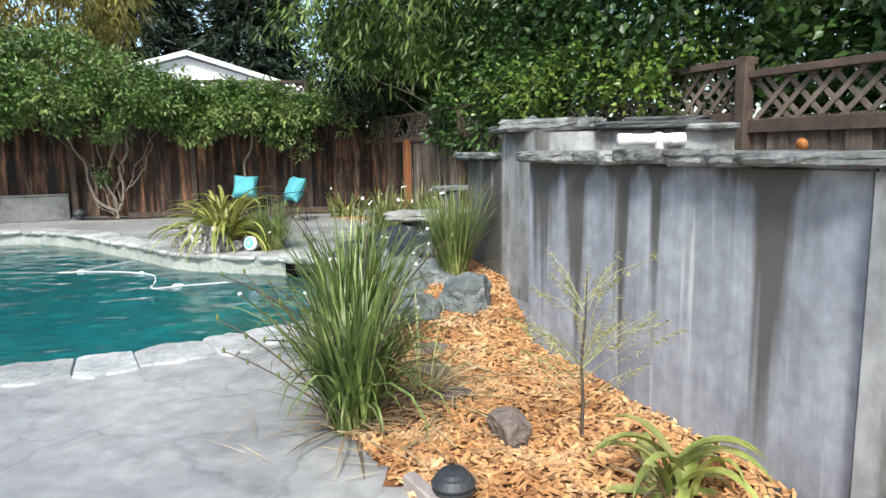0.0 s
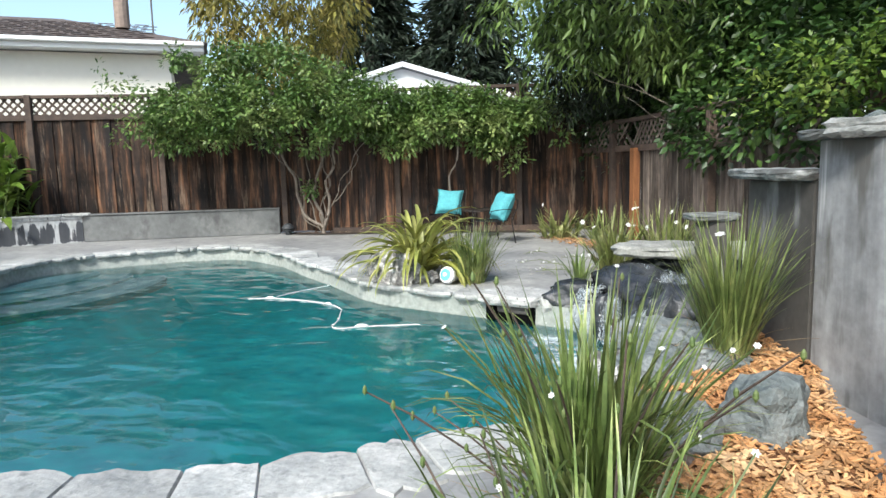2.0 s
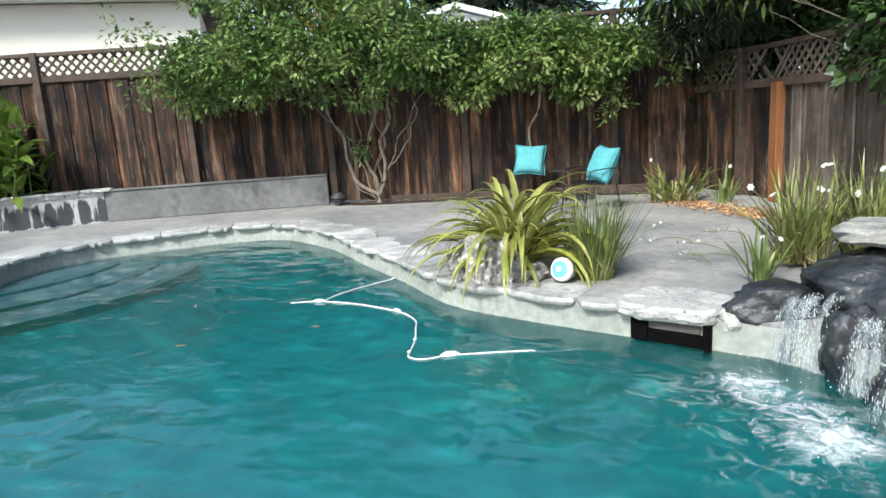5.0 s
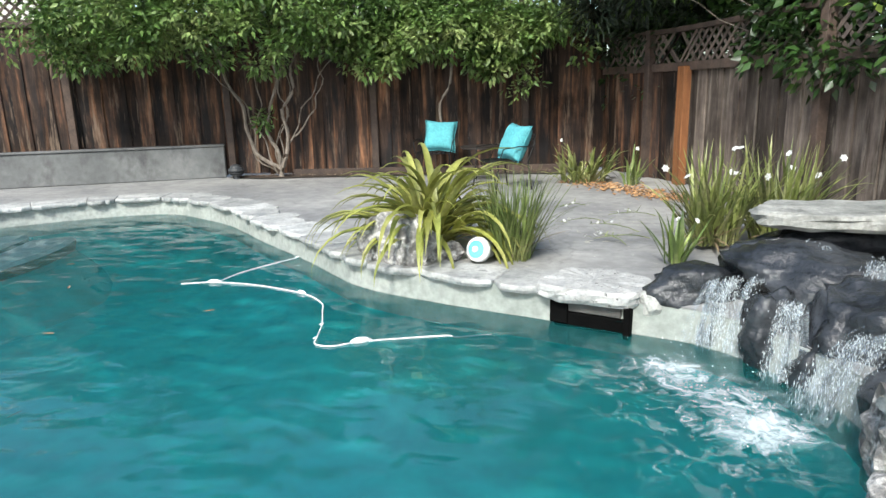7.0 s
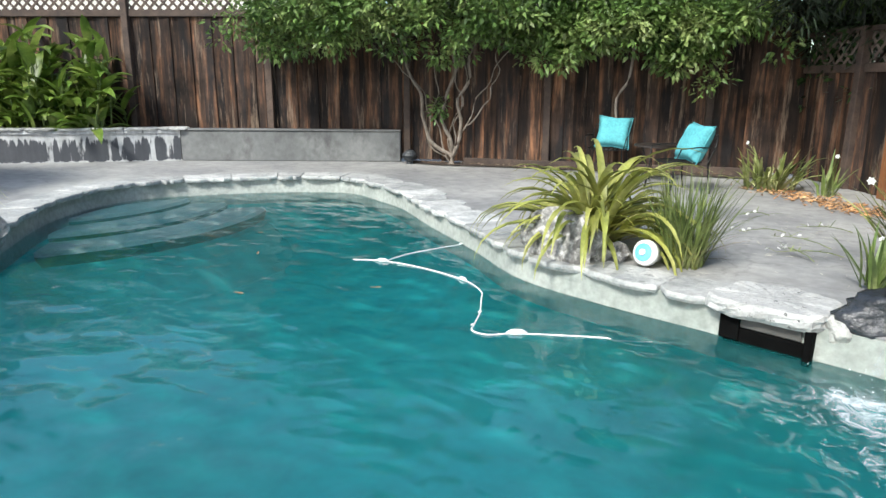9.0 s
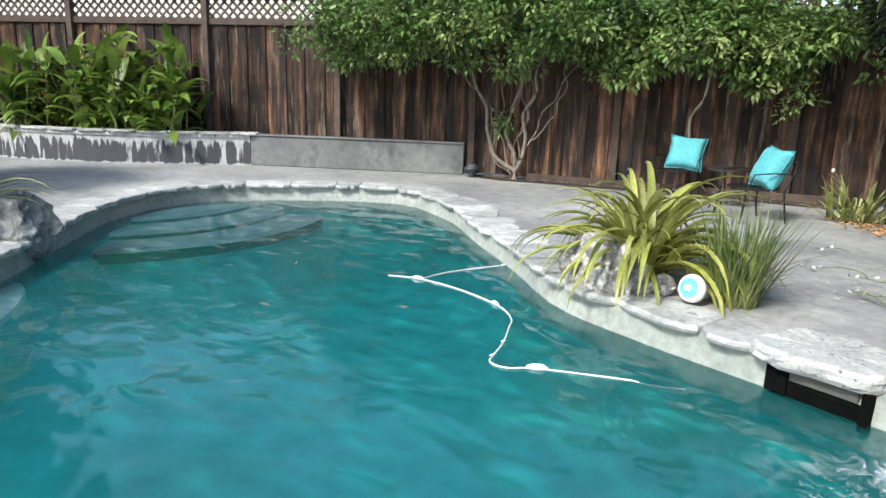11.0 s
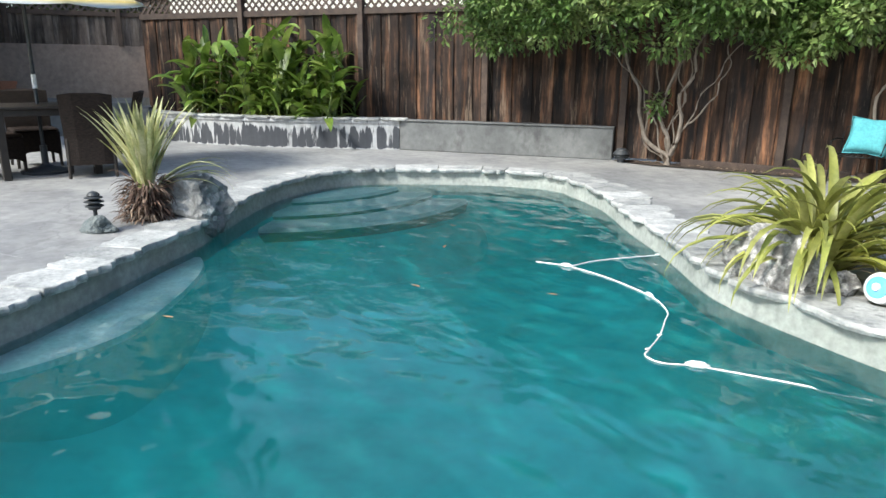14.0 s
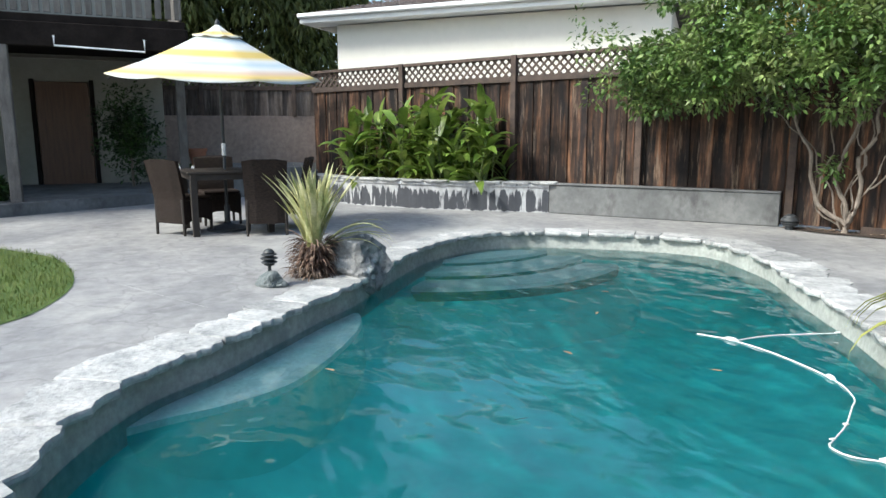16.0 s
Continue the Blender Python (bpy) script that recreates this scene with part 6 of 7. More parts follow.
cloth = canopy("canopy", 0.20, 1.25, 2.30, 1.835, 0.012, umb, label="striped cloth canopy")
canopy("vent", 0.02, 0.29, 2.42, 2.30, 0.0, cloth, 3)
bm = bmesh.new()
lathe(bm, [(0.012, 2.40), (0.03, 2.43), (0.022, 2.46), (0.004, 2.48)], 12)
part("finial", bm, BLACKPLASTIC, umb)
for k in range(8):
    a = 2 * math.pi * k / 8 + 0.2
    bm = bmesh.new()
    tube(bm, [(0.02 * math.cos(a), 0.02 * math.sin(a), 2.31), (0.7 * math.cos(a), 0.7 * math.sin(a), 2.02), (1.22 * math.cos(a), 1.22 * math.sin(a), 1.78)], 0.007, 4)
    rib = part("rib", bm, BLACKPLASTIC, umb)
    bm = bmesh.new()
    tube(bm, [(0.03 * math.cos(a), 0.03 * math.sin(a), 1.85), (0.66 * math.cos(a), 0.66 * math.sin(a), 2.04)], 0.006, 4)
    part("strut", bm, BLACKPLASTIC, rib)

tilt = Matrix.Translation((0, 0, 1.95)) @ pose(0, 0, 0, 0, 6.5, 0) @ Matrix.Translation((0, 0, -1.95))
for ob in umb.children:
    if ob.name.split(".")[0] in ("canopy", "finial", "rib"):
        ob.matrix_basis = tilt

# pale score line in the deck
V = [(x, y, 0.003) for x, y in ((-7.05, 3.02), (-7.045, 3.012), (-5.95, 3.62), (-5.945, 3.612))]
tagged(mesh_ob("score_line", V, [(0, 1, 3, 2)], COPING), "pale hairline joint in the concrete deck", "joint", kind="structure")

# ---------- lawn ----------
LAWN_P = spline([(-9.3, 1.9), (-8.4, 2.48), (-7.25, 2.72), (-6.4, 2.62), (-5.95, 2.35), (-5.6, 1.6), (-6.5, 0.2), (-9.0, -0.5), (-11, 0.6)], 60)
mesh_ob("lawn", [(x, y, 0.004) for x, y in LAWN_P] + [(-8.0, 1.2, 0.012)], [(i, (i + 1) % 60, 60) for i in range(60)], LAWN)
tagged(bpy.data.objects["lawn"], "rounded corner of green lawn in the deck", "lawn", kind="structure")
rnd = random.Random(31)
V, F = [], []
poly = [tuple(p) for p in LAWN_P]
n = 0
while n < 14000:
    x, y = rnd.uniform(-9.5, -5.6), rnd.uniform(0.6, 2.75)
    if inside(x, y, poly):
        az = rnd.uniform(0, 6.28)
        add_blade(V, F, blade_points((x, y, 0.008), rnd.uniform(5, 60), az, rnd.uniform(0.03, 0.06), 0.006, 0.6, 3), az)
        n += 1
tagged(mesh_ob("grass", V, F, BLADEGRASS), "short green lawn grass", "grass", kind="stuff")

# ---------- shrub trained over the north fence ----------
shrub = thing("shrub", "wide leafy green shrub on bare twisting stems over the fence", "shrub", (-6.52, 10.66, 0.0))
O = Vector((-6.52, 10.66, 0.0))
rnd = random.Random(41)
stems = [[(0, 0, 0), (0.02, -0.02, 0.12), (-0.25, -0.05, 0.30), (-0.42, -0.05, 0.55), (-0.38, -0.1, 0.85), (-0.62, -0.1, 1.25), (-0.75, -0.15, 1.7)],
         [(0.02, 0, 0), (0.06, 0, 0.25), (-0.08, -0.05, 0.55), (-0.02, -0.08, 0.9), (0.1, -0.05, 1.2), (0.05, -0.1, 1.7)],
         [(0.05, 0, 0), (0.1, -0.03, 0.2), (0.22, -0.04, 0.5), (0.16, -0.06, 0.8), (0.35, -0.1, 1.15), (0.45, -0.15, 1.65)],
         [(0.06, 0, 0.1), (0.3, -0.02, 0.6), (0.55, 0.05, 1.1), (0.95, 0.15, 1.7)],
         [(-0.02, 0, 0.05), (-0.12, -0.02, 0.35), (-0.3, -0.03, 0.7), (-0.55, -0.05, 1.1), (-1.1, -0.3, 1.6)],
         [(0.04, 0.0, 0.1), (0.12, -0.02, 0.6), (0.28, -0.05, 1.1), (0.25, -0.1, 1.6)],
         [(-0.03, 0.02, 0.05), (-0.32, 0.0, 0.26), (-0.30, -0.05, 0.62), (-0.14, -0.08, 1.0), (-0.3, -0.1, 1.6)],
         [(0.02, 0.02, 0.08), (-0.02, 0.02, 0.5), (0.2, 0.0, 0.8), (0.12, -0.05, 1.2), (0.3, -0.1, 1.65)],
         [(0.25, -0.02, 0.5), (0.55, -0.02, 0.8), (0.7, 0.05, 1.25), (0.62, 0.1, 1.6)]]
for k, st in enumerate(stems):
    q = spline(st, 22, False)
    for i in range(1, 22):
        q[i] += (0.028 * math.sin(i * 1.1 + k * 2.1), 0.015 * math.sin(i * 0.9 + k), 0.012 * math.sin(i * 1.7 + k))
    bm = bmesh.new()
    thin = 0.028 if k < 3 else 0.011
    tube(bm, [tuple(v) for v in q], [thin * (1 - 0.45 * i / 21) * (1 + 0.12 * math.sin(i * 2.3 + k)) for i in range(22)], 7)
    part("stem", bm, BARK, shrub)
rng = np.random.default_rng(7)


def hedge_centres(rng, n, a, b, z0, z1, depth, top, hole=0.0):
    """Twig centres in a long uneven mass from a to b; top: crest heights along it."""
    out = []
    a, b = np.array(a), np.array(b)
    d = (b - a) / np.linalg.norm(b - a)
    nn = np.array((d[1], -d[0]))
    while len(out) < n:
        t = rng.random()
        crest = np.interp(t, np.linspace(0, 1, len(top)), top) + 0.30 * noise.noise(Vector((t * 13, 2.0, 0)))
        base = z0 + 0.32 * noise.noise(Vector((t * 9, 7.0, 0)))
        z = base + (crest - base) * rng.random() ** 0.8
        o = rng.uniform(-1, 1) * depth
        mid = (z - base) / max(0.1, crest - base)
        if abs(o) > depth * (1.05 - abs(mid - 0.45) * 1.2):
            continue
        p = a + (b - a) * t + nn * o
        if noise.noise(Vector((p[0] * 1.5, p[1] * 1.5, z * 1.8))) < -0.28 + hole:
            continue
        out.append((p[0], p[1], z))
    return np.array(out)


c = hedge_centres(rng, 1700, (-8.75, 8.95), (-2.75, 11.75), 1.42, 2.4, 0.55, (2.1, 2.75, 2.98, 2.95, 2.75, 2.42, 2.25, 2.2, 2.12, 1.95), 0.14)
pts, dr = clumps(rng, c, 0.16, 22)
dr[:, 2] -= 0.25
leaf_mesh("crown", pts - np.array(O), dr, 0.088, 0.48, SHRUBLEAF, shrub, seed=5)
extra = np.array([(-8.5 + rng.normal(0, 0.25), 8.5 + rng.normal(0, 0.2), 2.25 + rng.normal(0, 0.15)) for _ in range(20)] + [(-6.6 + rng.normal(0, 0.06), 10.5, 0.75 + rng.normal(0, 0.08)) for _ in range(7)]
                 + [(-3.35 + rng.normal(0, 0.1), 11.3, 1.15 + rng.normal(0, 0.12)) for _ in range(12)])
pts, dr = clumps(rng, extra, 0.12, 11)
tagged(leaf_mesh("sprig", pts - np.array(O), dr, 0.085, 0.42, SHRUBLEAF, shrub, seed=6), kind="stuff")
# a lighter stem farther along the fence
bm = bmesh.new()
tube(bm, [tuple(v) for v in spline([(2.15, 0.55, 0.5), (2.12, 0.5, 0.9), (2.28, 0.45, 1.15), (2.32, 0.45, 1.6)], 12, False)], 0.016, 6)
part("stem", bm, BARK, shrub)

# ---------- ivy over the east fence ----------
ivy = thing("ivy_hedge", "dense dark green ivy and climbers heaped over the east fence", "ivy", (1, 7, 0))
rng = np.random.default_rng(9)
E0 = np.array((-0.75, 10.0))
E1 = np.array((3.9, 2.0))
c1 = hedge_centres(rng, 3300, E0 + (0.35, 0.2), E1 + (0.5, 0.3), 1.0, 3.6, 0.55, (3.0, 3.6, 4.0, 4.2, 4.2, 4.3, 4.4, 4.4), -0.1)
c2 = hedge_centres(rng, 300, E0 - (0.10, 0.06), (1.62, 5.50), 1.0, 2.0, 0.20, (1.8, 2.0, 2.1, 2.1), 0.05)
c4 = hedge_centres(rng, 950, (-2.5, 12.75), (-0.2, 10.3), 0.9, 3.4, 0.4, (2.3, 2.7, 3.2, 3.4), -0.25)
c5 = hedge_centres(rng, 700, (2.5, 5.4), (5.3, 0.6), 0.5, 2.6, 0.35, (2.6, 2.8, 2.9, 2.9), -0.3)
pts, dr = clumps(rng, np.concatenate([c1, c2, c4, c5]), 0.20, 17)
dr[:, 2] -= 0.3
leaf_mesh("foliage", pts - np.array((1, 7, 0)), dr, 0.095, 0.62, IVYLEAF, ivy, seed=8)
c3 = hedge_centres(rng, 190, (-0.1, 8.5), (1.75, 5.25), 1.35, 2.0, 0.32, (1.9, 2.0, 1.95, 1.85), 0.0)
pts, dr = clumps(rng, c3, 0.15, 18)
leaf_mesh("young_foliage", pts - np.array((1, 7, 0)), dr, 0.062, 0.66, CANNA, ivy, "bright young green leaves", seed=9)
rnd = random.Random(43)
for k in range(7):
    t = rnd.random()
    p = E0 + (E1 - E0) * t + (0.5, 0.3)
    bm = bmesh.new()
    tips = []
    branch_tree(bm, rnd, (p[0] - 1, p[1] - 7, 0.6), (rnd.gauss(0, 0.3), rnd.gauss(0, 0.3), 1), 2.2, 0.012, 1, tips)
    part("stem", bm, BARK, ivy)


# ---------- trees beyond the fences ----------
def tree(name, label, place, trunk_h, trunk_r, crown, radii, n, per, clump_r, leaf, wide, material, seed, droop=0.3, limbs=7):
    e = thing(name, label, "tree", place)
    rnd = random.Random(seed)
    rng = np.random.default_rng(seed)
    bm = bmesh.new()
    tips = []
    tube(bm, [(0, 0, 0), (0.05, 0, trunk_h * 0.5), (0, 0.05, trunk_h)], [trunk_r, trunk_r * 0.8, trunk_r * 0.65], 9)
    for _ in range(limbs):
        way = Vector((rnd.gauss(0, 1), rnd.gauss(0, 1), rnd.uniform(0.3, 1.2)))
        branch_tree(bm, rnd, (0, 0, trunk_h * rnd.uniform(0.7, 1)), way, max(radii) * 0.8, trunk_r * 0.45, 1, tips)
    part("trunk", bm, BARK, e)
    d = rng.normal(0, 1, (n, 3))
    d /= np.linalg.norm(d, axis=1, keepdims=True)
    r = rng.uniform(0.35, 1.0, (n, 1)) ** 0.5
    lump = np.array([1 + 0.35 * noise.noise(Vector(v) * 2.3 + Vector((seed, 0, 0))) for v in d])[:, None]
    c = np.array(crown) - np.array(place) + d * r * lump * np.array(radii)
    pts, dr = clumps(rng, c, clump_r, per)
    dr[:, 2] -= droop
    leaf_mesh("crown", pts, dr, leaf, wide, material, e, seed=seed)
    return e


tree("tree", "leafy tree with long drooping green leaves over the east fence", (0.2, 12.6, 0), 2.6, 0.14, (-0.7, 11.2, 3.7), (2.6, 2.4, 1.95), 1700, 14, 0.30, 0.17, 0.26, DROOPLEAF, 61, 0.9)
tree("conifer", "low dark needled evergreen in the fence corner", (-1.7, 13.4, 0), 1.5, 0.12, (-1.75, 11.75, 2.75), (1.5, 1.0, 1.25), 620, 26, 0.28, 0.16, 0.10, CONIFER, 62, 0.5)
tree("tree", "tall tree with yellowing drooping leaves behind the shrub", (-11.2, 16.2, 0), 3.0, 0.18, (-10.9, 15.6, 5.3), (2.3, 1.9, 2.4), 620, 14, 0.34, 0.26, 0.24, GOLDLEAF, 63, 0.9)
tree("tree", "tall olive-green tree behind the houses", (-26.5, 7.6, 0), 4.0, 0.3, (-26.0, 7.6, 8.6), (3.8, 3.3, 8.6), 1900, 20, 0.75, 0.40, 0.26, FARLEAF, 64, 1.1, 0)
tree("tree", "tall olive-green tree above the balcony", (-25.0, 3.2, 0), 4.0, 0.3, (-24.6, 3.2, 8.6), (3.8, 3.4, 8.6), 1900, 20, 0.75, 0.40, 0.26, FARLEAF, 67, 1.1, 0)
tree("tree", "tall dark green tree above the east hedge", (4.5, 12.0, 0), 3.0, 0.25, (3.5, 7.4, 4.7), (2.4, 5.0, 1.8), 1500, 14, 0.42, 0.2, 0.4, IVYLEAF, 66, 0.5)


def spruce(place, height, radius, seed, label):
    """A conifer of drooping tiers of needle sprays."""
    e = thing("conifer", label, "tree", place)
    rnd = random.Random(seed)
    rng = np.random.default_rng(seed)
    bm = bmesh.new()
    tube(bm, [(0, 0, 0), (0, 0, height * 0.5), (0, 0, height)], [0.35, 0.22, 0.03], 8)
    part("trunk", bm, BARK, e)
    P, D = [], []
    for k in range(230):
        z = height * (0.12 + 0.88 * k / 230)
        R = radius * (1.02 - z / height) ** 0.8 * rnd.uniform(0.7, 1.15)
        az = k * 2.4 + rnd.uniform(-0.3, 0.3)
        for i in range(80):
            t = rnd.uniform(0.25, 1)
            w = 0.22 * R * t
            P.append((R * t * math.cos(az) + rnd.gauss(0, w * 0.5), R * t * math.sin(az) + rnd.gauss(0, w * 0.5), z - 0.25 * R * t * t + rnd.gauss(0, 0.16)))
            D.append((math.cos(az) + rnd.gauss(0, 0.5), math.sin(az) + rnd.gauss(0, 0.5), -0.3 + rnd.gauss(0, 0.4)))
    leaf_mesh("crown", np.array(P), np.array(D), 0.62, 0.22, CONIFER, e, seed=seed)


spruce((-17.2, 30.5, 0), 15.0, 4.6, 71, "tall dark conifer behind the white gable")
spruce((-12.6, 32.0, 0), 14.0, 4.2, 72, "tall dark conifer behind the white gable")

# ---------- houses beyond the fence ----------
house = thing("house", "single-storey cream stucco house with white fascia and brown shingle roof", "house")
HD = Vector((0.7071, 0.7071, 0))
HN = Vector((-0.7071, 0.7071, 0))
H0 = Vector((-16.2, 6.52, 0))
HL = (Vector((-10.35, 12.25, 0)) - H0).length
HA = 45.0


def hp(s, o, z):
    q = H0 + HD * s + HN * o
    return (q.x, q.y, z)


c = H0 + HD * (HL / 2) + HN * 4.42
boxed("wall", (HL - 1.3, 8.0, 3.5), (c.x, c.y, 1.75), HA, BEIGE, house, 0.01)
boxed("fascia", (HL, 0.03, 0.17), hp(HL / 2, 0, 3.60), HA, WHITEPAINT, house)
boxed("gutter", (HL + 0.04, 0.1, 0.09), hp(HL / 2, -0.06, 3.66), HA, WHITEPAINT, house, 0.02)
boxed("soffit", (HL - 0.02, 0.62, 0.03), hp(HL / 2, 0.32, 3.535), HA, WHITEPAINT, house)
for s in (0.0, HL):
    boxed("fascia", (0.03, 9.2, 0.17), hp(s, 4.6, 3.60), HA, WHITEPAINT, house)
bm = bmesh.new()
q = [bm.verts.new(hp(*v)) for v in ((-0.1, -0.1, 3.69), (HL + 0.1, -0.1, 3.69), (HL + 0.1, 9.3, 3.69), (-0.1, 9.3, 3.69), (3.2, 4.6, 4.95), (HL - 3.2, 4.6, 4.95))]
for f in ((0, 1, 5, 4), (1, 2, 5), (2, 3, 4, 5), (3, 0, 4), (3, 2, 1, 0)):
    bm.faces.new([q[i] for i in f])
roof = part("roof", bm, SHINGLE, house, "brown shingle hip roof")
sh = bmesh.new()
box(sh, (0.32, 0.012, 0.145), None)
me = bpy.data.meshes.new("shingle")
sh.to_mesh(me)
sh.free()
me.materials.append(SHINGLE)
slope = math.degrees(math.atan2(1.26, 4.7))
for r in range(9):
    o = 0.1 + r * 0.42
    for k in range(16):
        s = 0.9 + (HL - 1.8) * (k + 0.5 * (r % 2)) / 16
        z = 3.69 + 1.26 * (o + 0.1) / 4.7
        ob = share("shingle", me, roof, pose(*hp(s, o, z + 0.02), slope - 90, 0, HA))
bm = bmesh.new()
lathe(bm, [(0.16, 0), (0.16, 0.7), (0.2, 0.72), (0.2, 0.82), (0.12, 0.86), (0.12, 0.95)], 12, Matrix.Translation((-13.0, 12.6, 4.3)))
part("chimney", bm, TANWALL, roof)
bm = bmesh.new()
tube(bm, [(-12.4, 12.9, 4.2), (-12.4, 12.9, 6.2)], 0.02, 6)
part("vent_pipe", bm, DECKWOOD, roof)

gable = thing("house", "far white gabled house between the trees", "house")
ga = Vector((-11.1, 22.4, 0))
gd = Vector((0.88, 0.45, 0)).normalized()
gb = Vector((-gd.y, gd.x, 0))


def gp(s, o, z):
    q = ga + gd * s + gb * o
    return (q.x, q.y, z)


bm = bmesh.new()
prof = [(-3.6, 0), (3.6, 0), (3.6, 3.35), (0, 4.42), (-3.6, 3.35)]
f0 = [bm.verts.new(gp(s, 0.3, z)) for s, z in prof]
f1 = [bm.verts.new(gp(s, 8, z)) for s, z in prof]
bm.faces.new(f0)
bm.faces.new(f1[::-1])
for i in range(5):
    bm.faces.new((f0[i], f1[i], f1[(i + 1) % 5], f0[(i + 1) % 5]))
part("wall", bm, WHITEROOF, gable)
for sgn in (-1, 1):
    bm = bmesh.new()
    q = [bm.verts.new(gp(s, o, z)) for s, o, z in ((0, 0, 4.47), (sgn * 4.0, 0, 3.28), (sgn * 4.0, 8.2, 3.28), (0, 8.2, 4.47), (0, 0, 4.63), (sgn * 4.0, 0, 3.44), (sgn * 4.0, 8.2, 3.44), (0, 8.2, 4.63))]
    for f in ((0, 1, 2, 3), (4, 5, 6, 7), (0, 1, 5, 4), (1, 2, 6, 5), (2, 3, 7, 6), (3, 0, 4, 7)):
        bm.faces.new([q[i] for i in f])
    part("roof", bm, WHITEROOF, gable)

# ---------- home with balcony, left of the pool ----------
home = thing("home", "tan stucco house with a dark timber balcony over a patio", "house", kind="structure")
prism("patio_step", [(-12.25, -3.0), (-12.45, 1.30), (-13.15, 2.37), (-13.7, 3.3), (-14.2, 4.6), (-22, 4.6), (-22, -3)], -0.05, 0.18, CONC, home, "raised grey concrete patio step")
boxed("wall", (0.25, 7.5, 2.5), (-17.2, -0.2, 1.42), 0, HOUSEWALL, home)
boxed("wall", (4.0, 0.25, 2.5), (-19.2, 3.6, 1.42), 0, HOUSEWALL, home)
boxed("wall", (0.3, 8.0, 3.0), (-17.4, -0.4, 4.2), 0, HOUSEWALL, home)
# Unseen block added south of the patio to keep the sun off it.
boxed("wing", (5.2, 4.0, 5.8), (-14.9, -4.9, 2.9), 0, HOUSEWALL, home)
door = boxed("door", (0.06, 0.95, 2.05), (-17.03, 1.85, 1.2), 0, DOORWOOD, home, 0.01, "brown wooden door")
boxed("door_frame", (0.05, 0.08, 2.1), (-17.05, 1.32, 1.22), 0, BROWNBEAM, door)
boxed("door_frame", (0.05, 0.08, 2.1), (-17.05, 2.38, 1.22), 0, BROWNBEAM, door)
boxed("beam", (0.16, 8.6, 0.34), (-12.9, -0.3, 2.60), 0, BROWNBEAM, home, 0.01)
boxed("beam", (4.6, 0.16, 0.34), (-15.15, 3.95, 2.60), 0, BROWNBEAM, home, 0.01)
boxed("balcony_floor", (4.6, 8.6, 0.12), (-15.2, -0.3, 2.83), 0, BROWNBEAM, home)
for x, y in ((-12.9, 1.52), (-12.9, -2.4), (-14.6, 3.95)):
    boxed("post", (0.15, 0.15, 2.27), (x, y, 1.305), 0, DECKWOOD, home, 0.01)
boxed("rail", (0.09, 8.5, 0.05), (-12.95, -0.3, 3.86), 0, DECKWOOD, home)
boxed("rail", (4.5, 0.09, 0.05), (-15.15, 3.92, 3.86), 0, DECKWOOD, home)
bm = bmesh.new()
box(bm, (0.035, 0.09, 0.92), None, 0.003)
me = bpy.data.meshes.new("picket")
bm.to_mesh(me)
bm.free()
me.materials.append(DECKWOOD)
for k in range(62):
    share("picket", me, home, pose(-12.93, -4.4 + 8.3 * k / 61, 3.38))
for k in range(34):
    share("picket", me, home, pose(-12.95 - 4.3 * k / 33, 3.94, 3.38, 0, 0, 90))
bm = bmesh.new()
tube(bm, [(-12.78, 2.2, 2.58), (-12.78, 2.2, 2.44), (-12.78, 3.4, 2.40), (-12.78, 3.4, 2.58)], 0.014, 6)
part("drain_pipe", bm, PVC, home, "thin white pipe below the balcony beam")
for x, y, r, h, seed in ((-15.7, 3.05, 0.62, 1.9, 81), (-13.1, -0.2, 0.35, 0.9, 82), (-13.3, 1.1, 0.2, 0.35, 83)):
    e = thing("bush", "dark green bush on the shaded patio", "bush", (x, y, 0.15))
    rng = np.random.default_rng(seed)
    d = rng.normal(0, 1, (340, 3))
    d /= np.linalg.norm(d, axis=1, keepdims=True)
    c = d * rng.uniform(0.2, 1, (340, 1)) * np.array((r, r, h / 2)) + np.array((0, 0, h * 0.55))
    pts, dr = clumps(rng, c, 0.12, 12)
    leaf_mesh("foliage", pts, dr, 0.09, 0.45, IVYLEAF, e, seed=seed)
    bm = bmesh.new()
    tube(bm, [(0, 0, 0), (0.02, 0, h * 0.3), (0, 0.02, h * 0.7)], [0.03, 0.025, 0.01], 6)
    part("stem", bm, BARK, e)
# terraces and fence behind the dining set
prism("low_terrace", [(-14.6, 4.62), (-14.3, 6.2), (-22, 8.2), (-22, 4.62)], -0.05, 0.55, CONC, home, "grey concrete terrace block")
ramp_wall = prism("sloping_wall", [(-13.3, 5.85), (-13.2, 6.05), (-14.3, 6.35), (-14.4, 6.15)], -0.05, 0.5, CONC, home)
tagged(boxed("retaining_wall", (0.25, 9.0, 1.05), (-17.2, 5.4, 1.07), -12, TANWALL), "tan stucco retaining wall behind the terrace", "wall", kind="structure")
fence_w = thing("fence_west", "grey board fence on the retaining wall", "fence", kind="structure")
BOARD_SHORT = board_meshes(0.62, 0.15, FENCEGREY, 50)
fence_run(fence_w, (-17.9, 2.6), (-16.3, 8.6), 1.58, 2.2, 2.5, BOARD_SHORT, 0.152, 8, posts=(2.0, 4.0, 6.0), slat=LATTICE)
e = thing("flower_pot", "terracotta pot on the terrace", "pot", (-16.4, 4.3, 0.55))
bm = bmesh.new()
lathe(bm, [(0.12, 0), (0.18, 0.28), (0.2, 0.28), (0.2, 0.34), (0.17, 0.34), (0.16, 0.26)], 20)
part("pot", bm, POT, e)

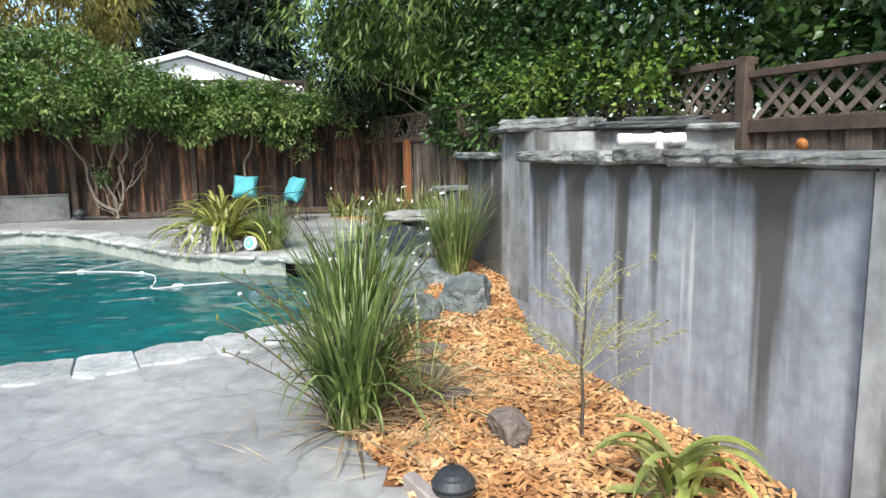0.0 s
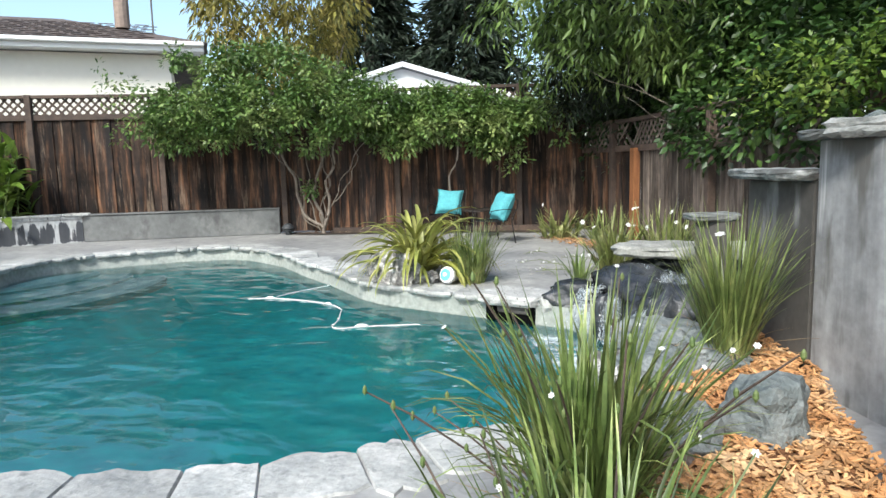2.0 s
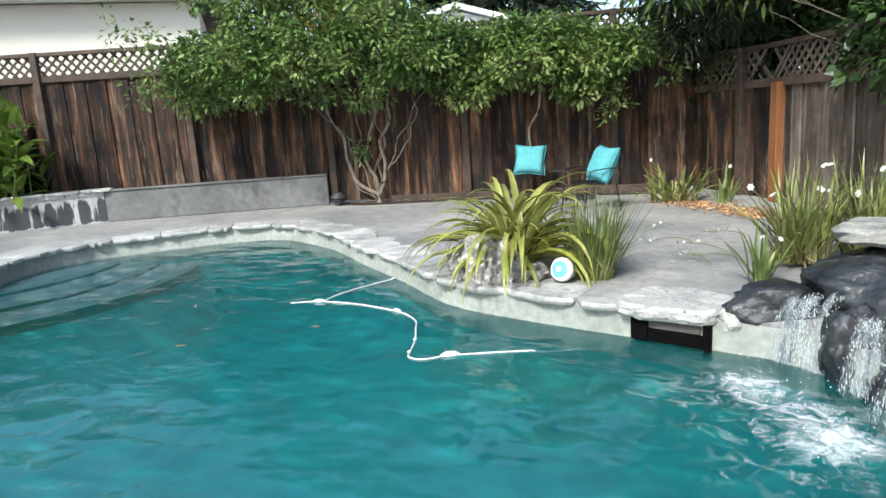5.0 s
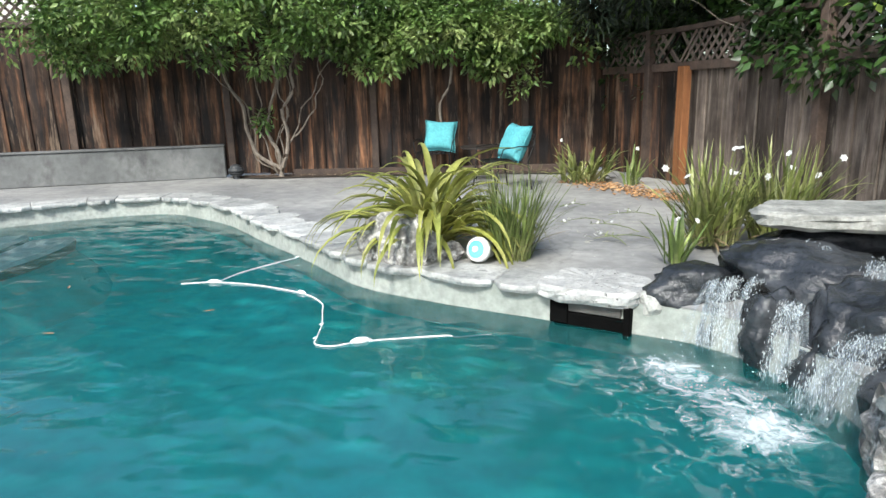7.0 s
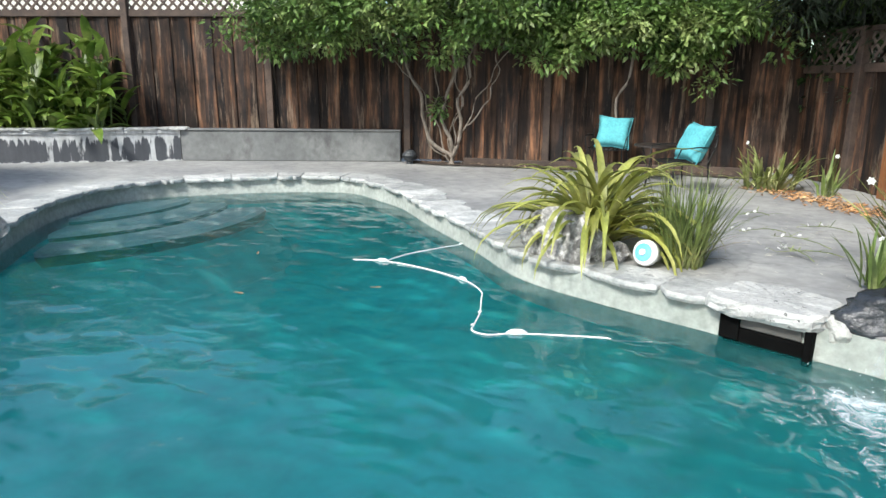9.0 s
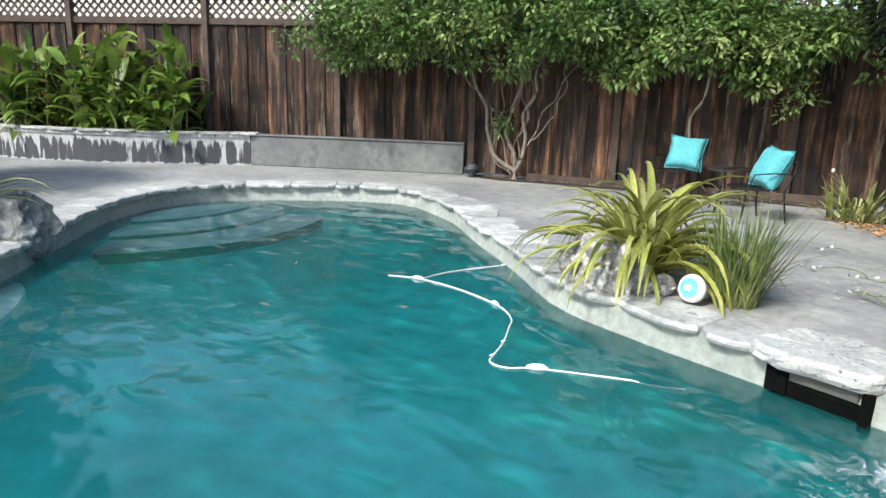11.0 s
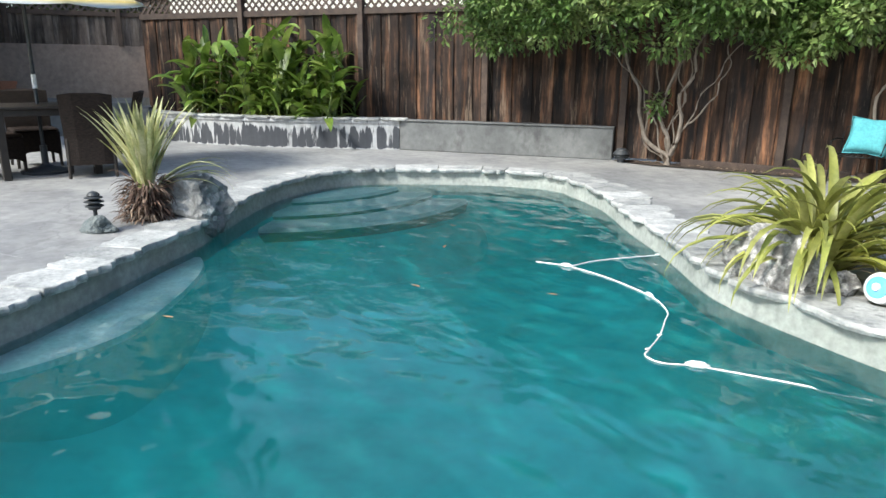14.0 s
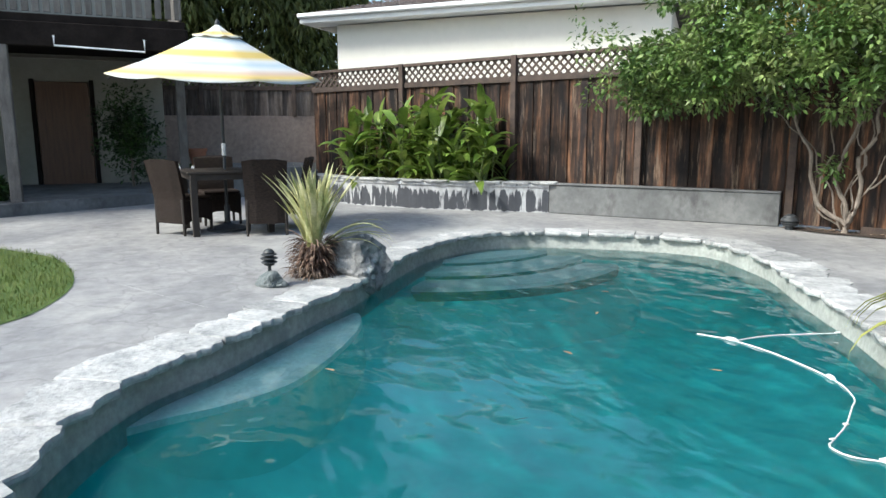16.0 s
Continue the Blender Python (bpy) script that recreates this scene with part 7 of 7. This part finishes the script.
# ---------- coping stones round the pool, each a stone of its own ----------
coping = thing("pool_coping", "irregular pale flagstones set round the pool edge", "coping", kind="structure")
seg = np.linalg.norm(np.roll(POOL, -1, axis=0) - POOL, axis=1)
cum = np.concatenate([[0], np.cumsum(seg)])
total = cum[-1]
closed = np.concatenate([POOL, POOL[:1]])


def on_pool(s):
    s %= total
    p = np.array([np.interp(s, cum, closed[:, d]) for d in range(2)])
    q = np.array([np.interp((s + 0.05) % total, cum, closed[:, d]) for d in range(2)])
    o = np.array([np.interp((s - 0.05) % total, cum, closed[:, d]) for d in range(2)])
    t = (q - o) / (np.linalg.norm(q - o) + 1e-9)
    n = np.array((t[1], -t[0]))
    if np.dot(n, p - CENTRE) < 0:
        n = -n
    return p, n


rnd = random.Random(77)
s, k = 0.0, 0
while s < total - 0.12:
    ln = min(rnd.uniform(0.22, 0.52), total - s)
    p, _ = on_pool(s + ln / 2)
    k += 1
    falls_side = p[0] > -2.05 and p[1] > 4.1
    if not falls_side:
        depth = rnd.uniform(0.28, 0.40)
        rows_in, rows_out = [], []
        m = 6
        for i in range(m + 1):
            t = i / m
            q, n = on_pool(s + 0.002 + (ln - 0.004) * t)
            rounded = 0.04 * abs(2 * t - 1) ** 4
            rows_in.append(q + n * (-0.045 + rounded + rnd.uniform(-0.026, 0.024)))
            rows_out.append(q + n * (depth - 0.04 * abs(2 * t - 1) ** 4 + rnd.uniform(-0.03, 0.03)))
        ring = rows_in + rows_out[::-1]
        mid = np.mean(ring, axis=0)
        zt = 0.008 + rnd.uniform(-0.003, 0.004)
        bm = bmesh.new()
        L = []
        for kk, z in ((0.95, zt - 0.045), (1.0, zt - 0.026), (0.995, zt - 0.010), (0.968, zt)):
            L.append([bm.verts.new((*(mid + (v - mid) * kk), z + rnd.uniform(-0.002, 0.002))) for v in ring])
        nn = len(ring)
        for a, b in zip(L, L[1:]):
            for i in range(nn):
                bm.faces.new((a[i], a[(i + 1) % nn], b[(i + 1) % nn], b[i]))
        bm.faces.new(L[-1])
        part("stone", bm, COPING, coping)
    s += ln
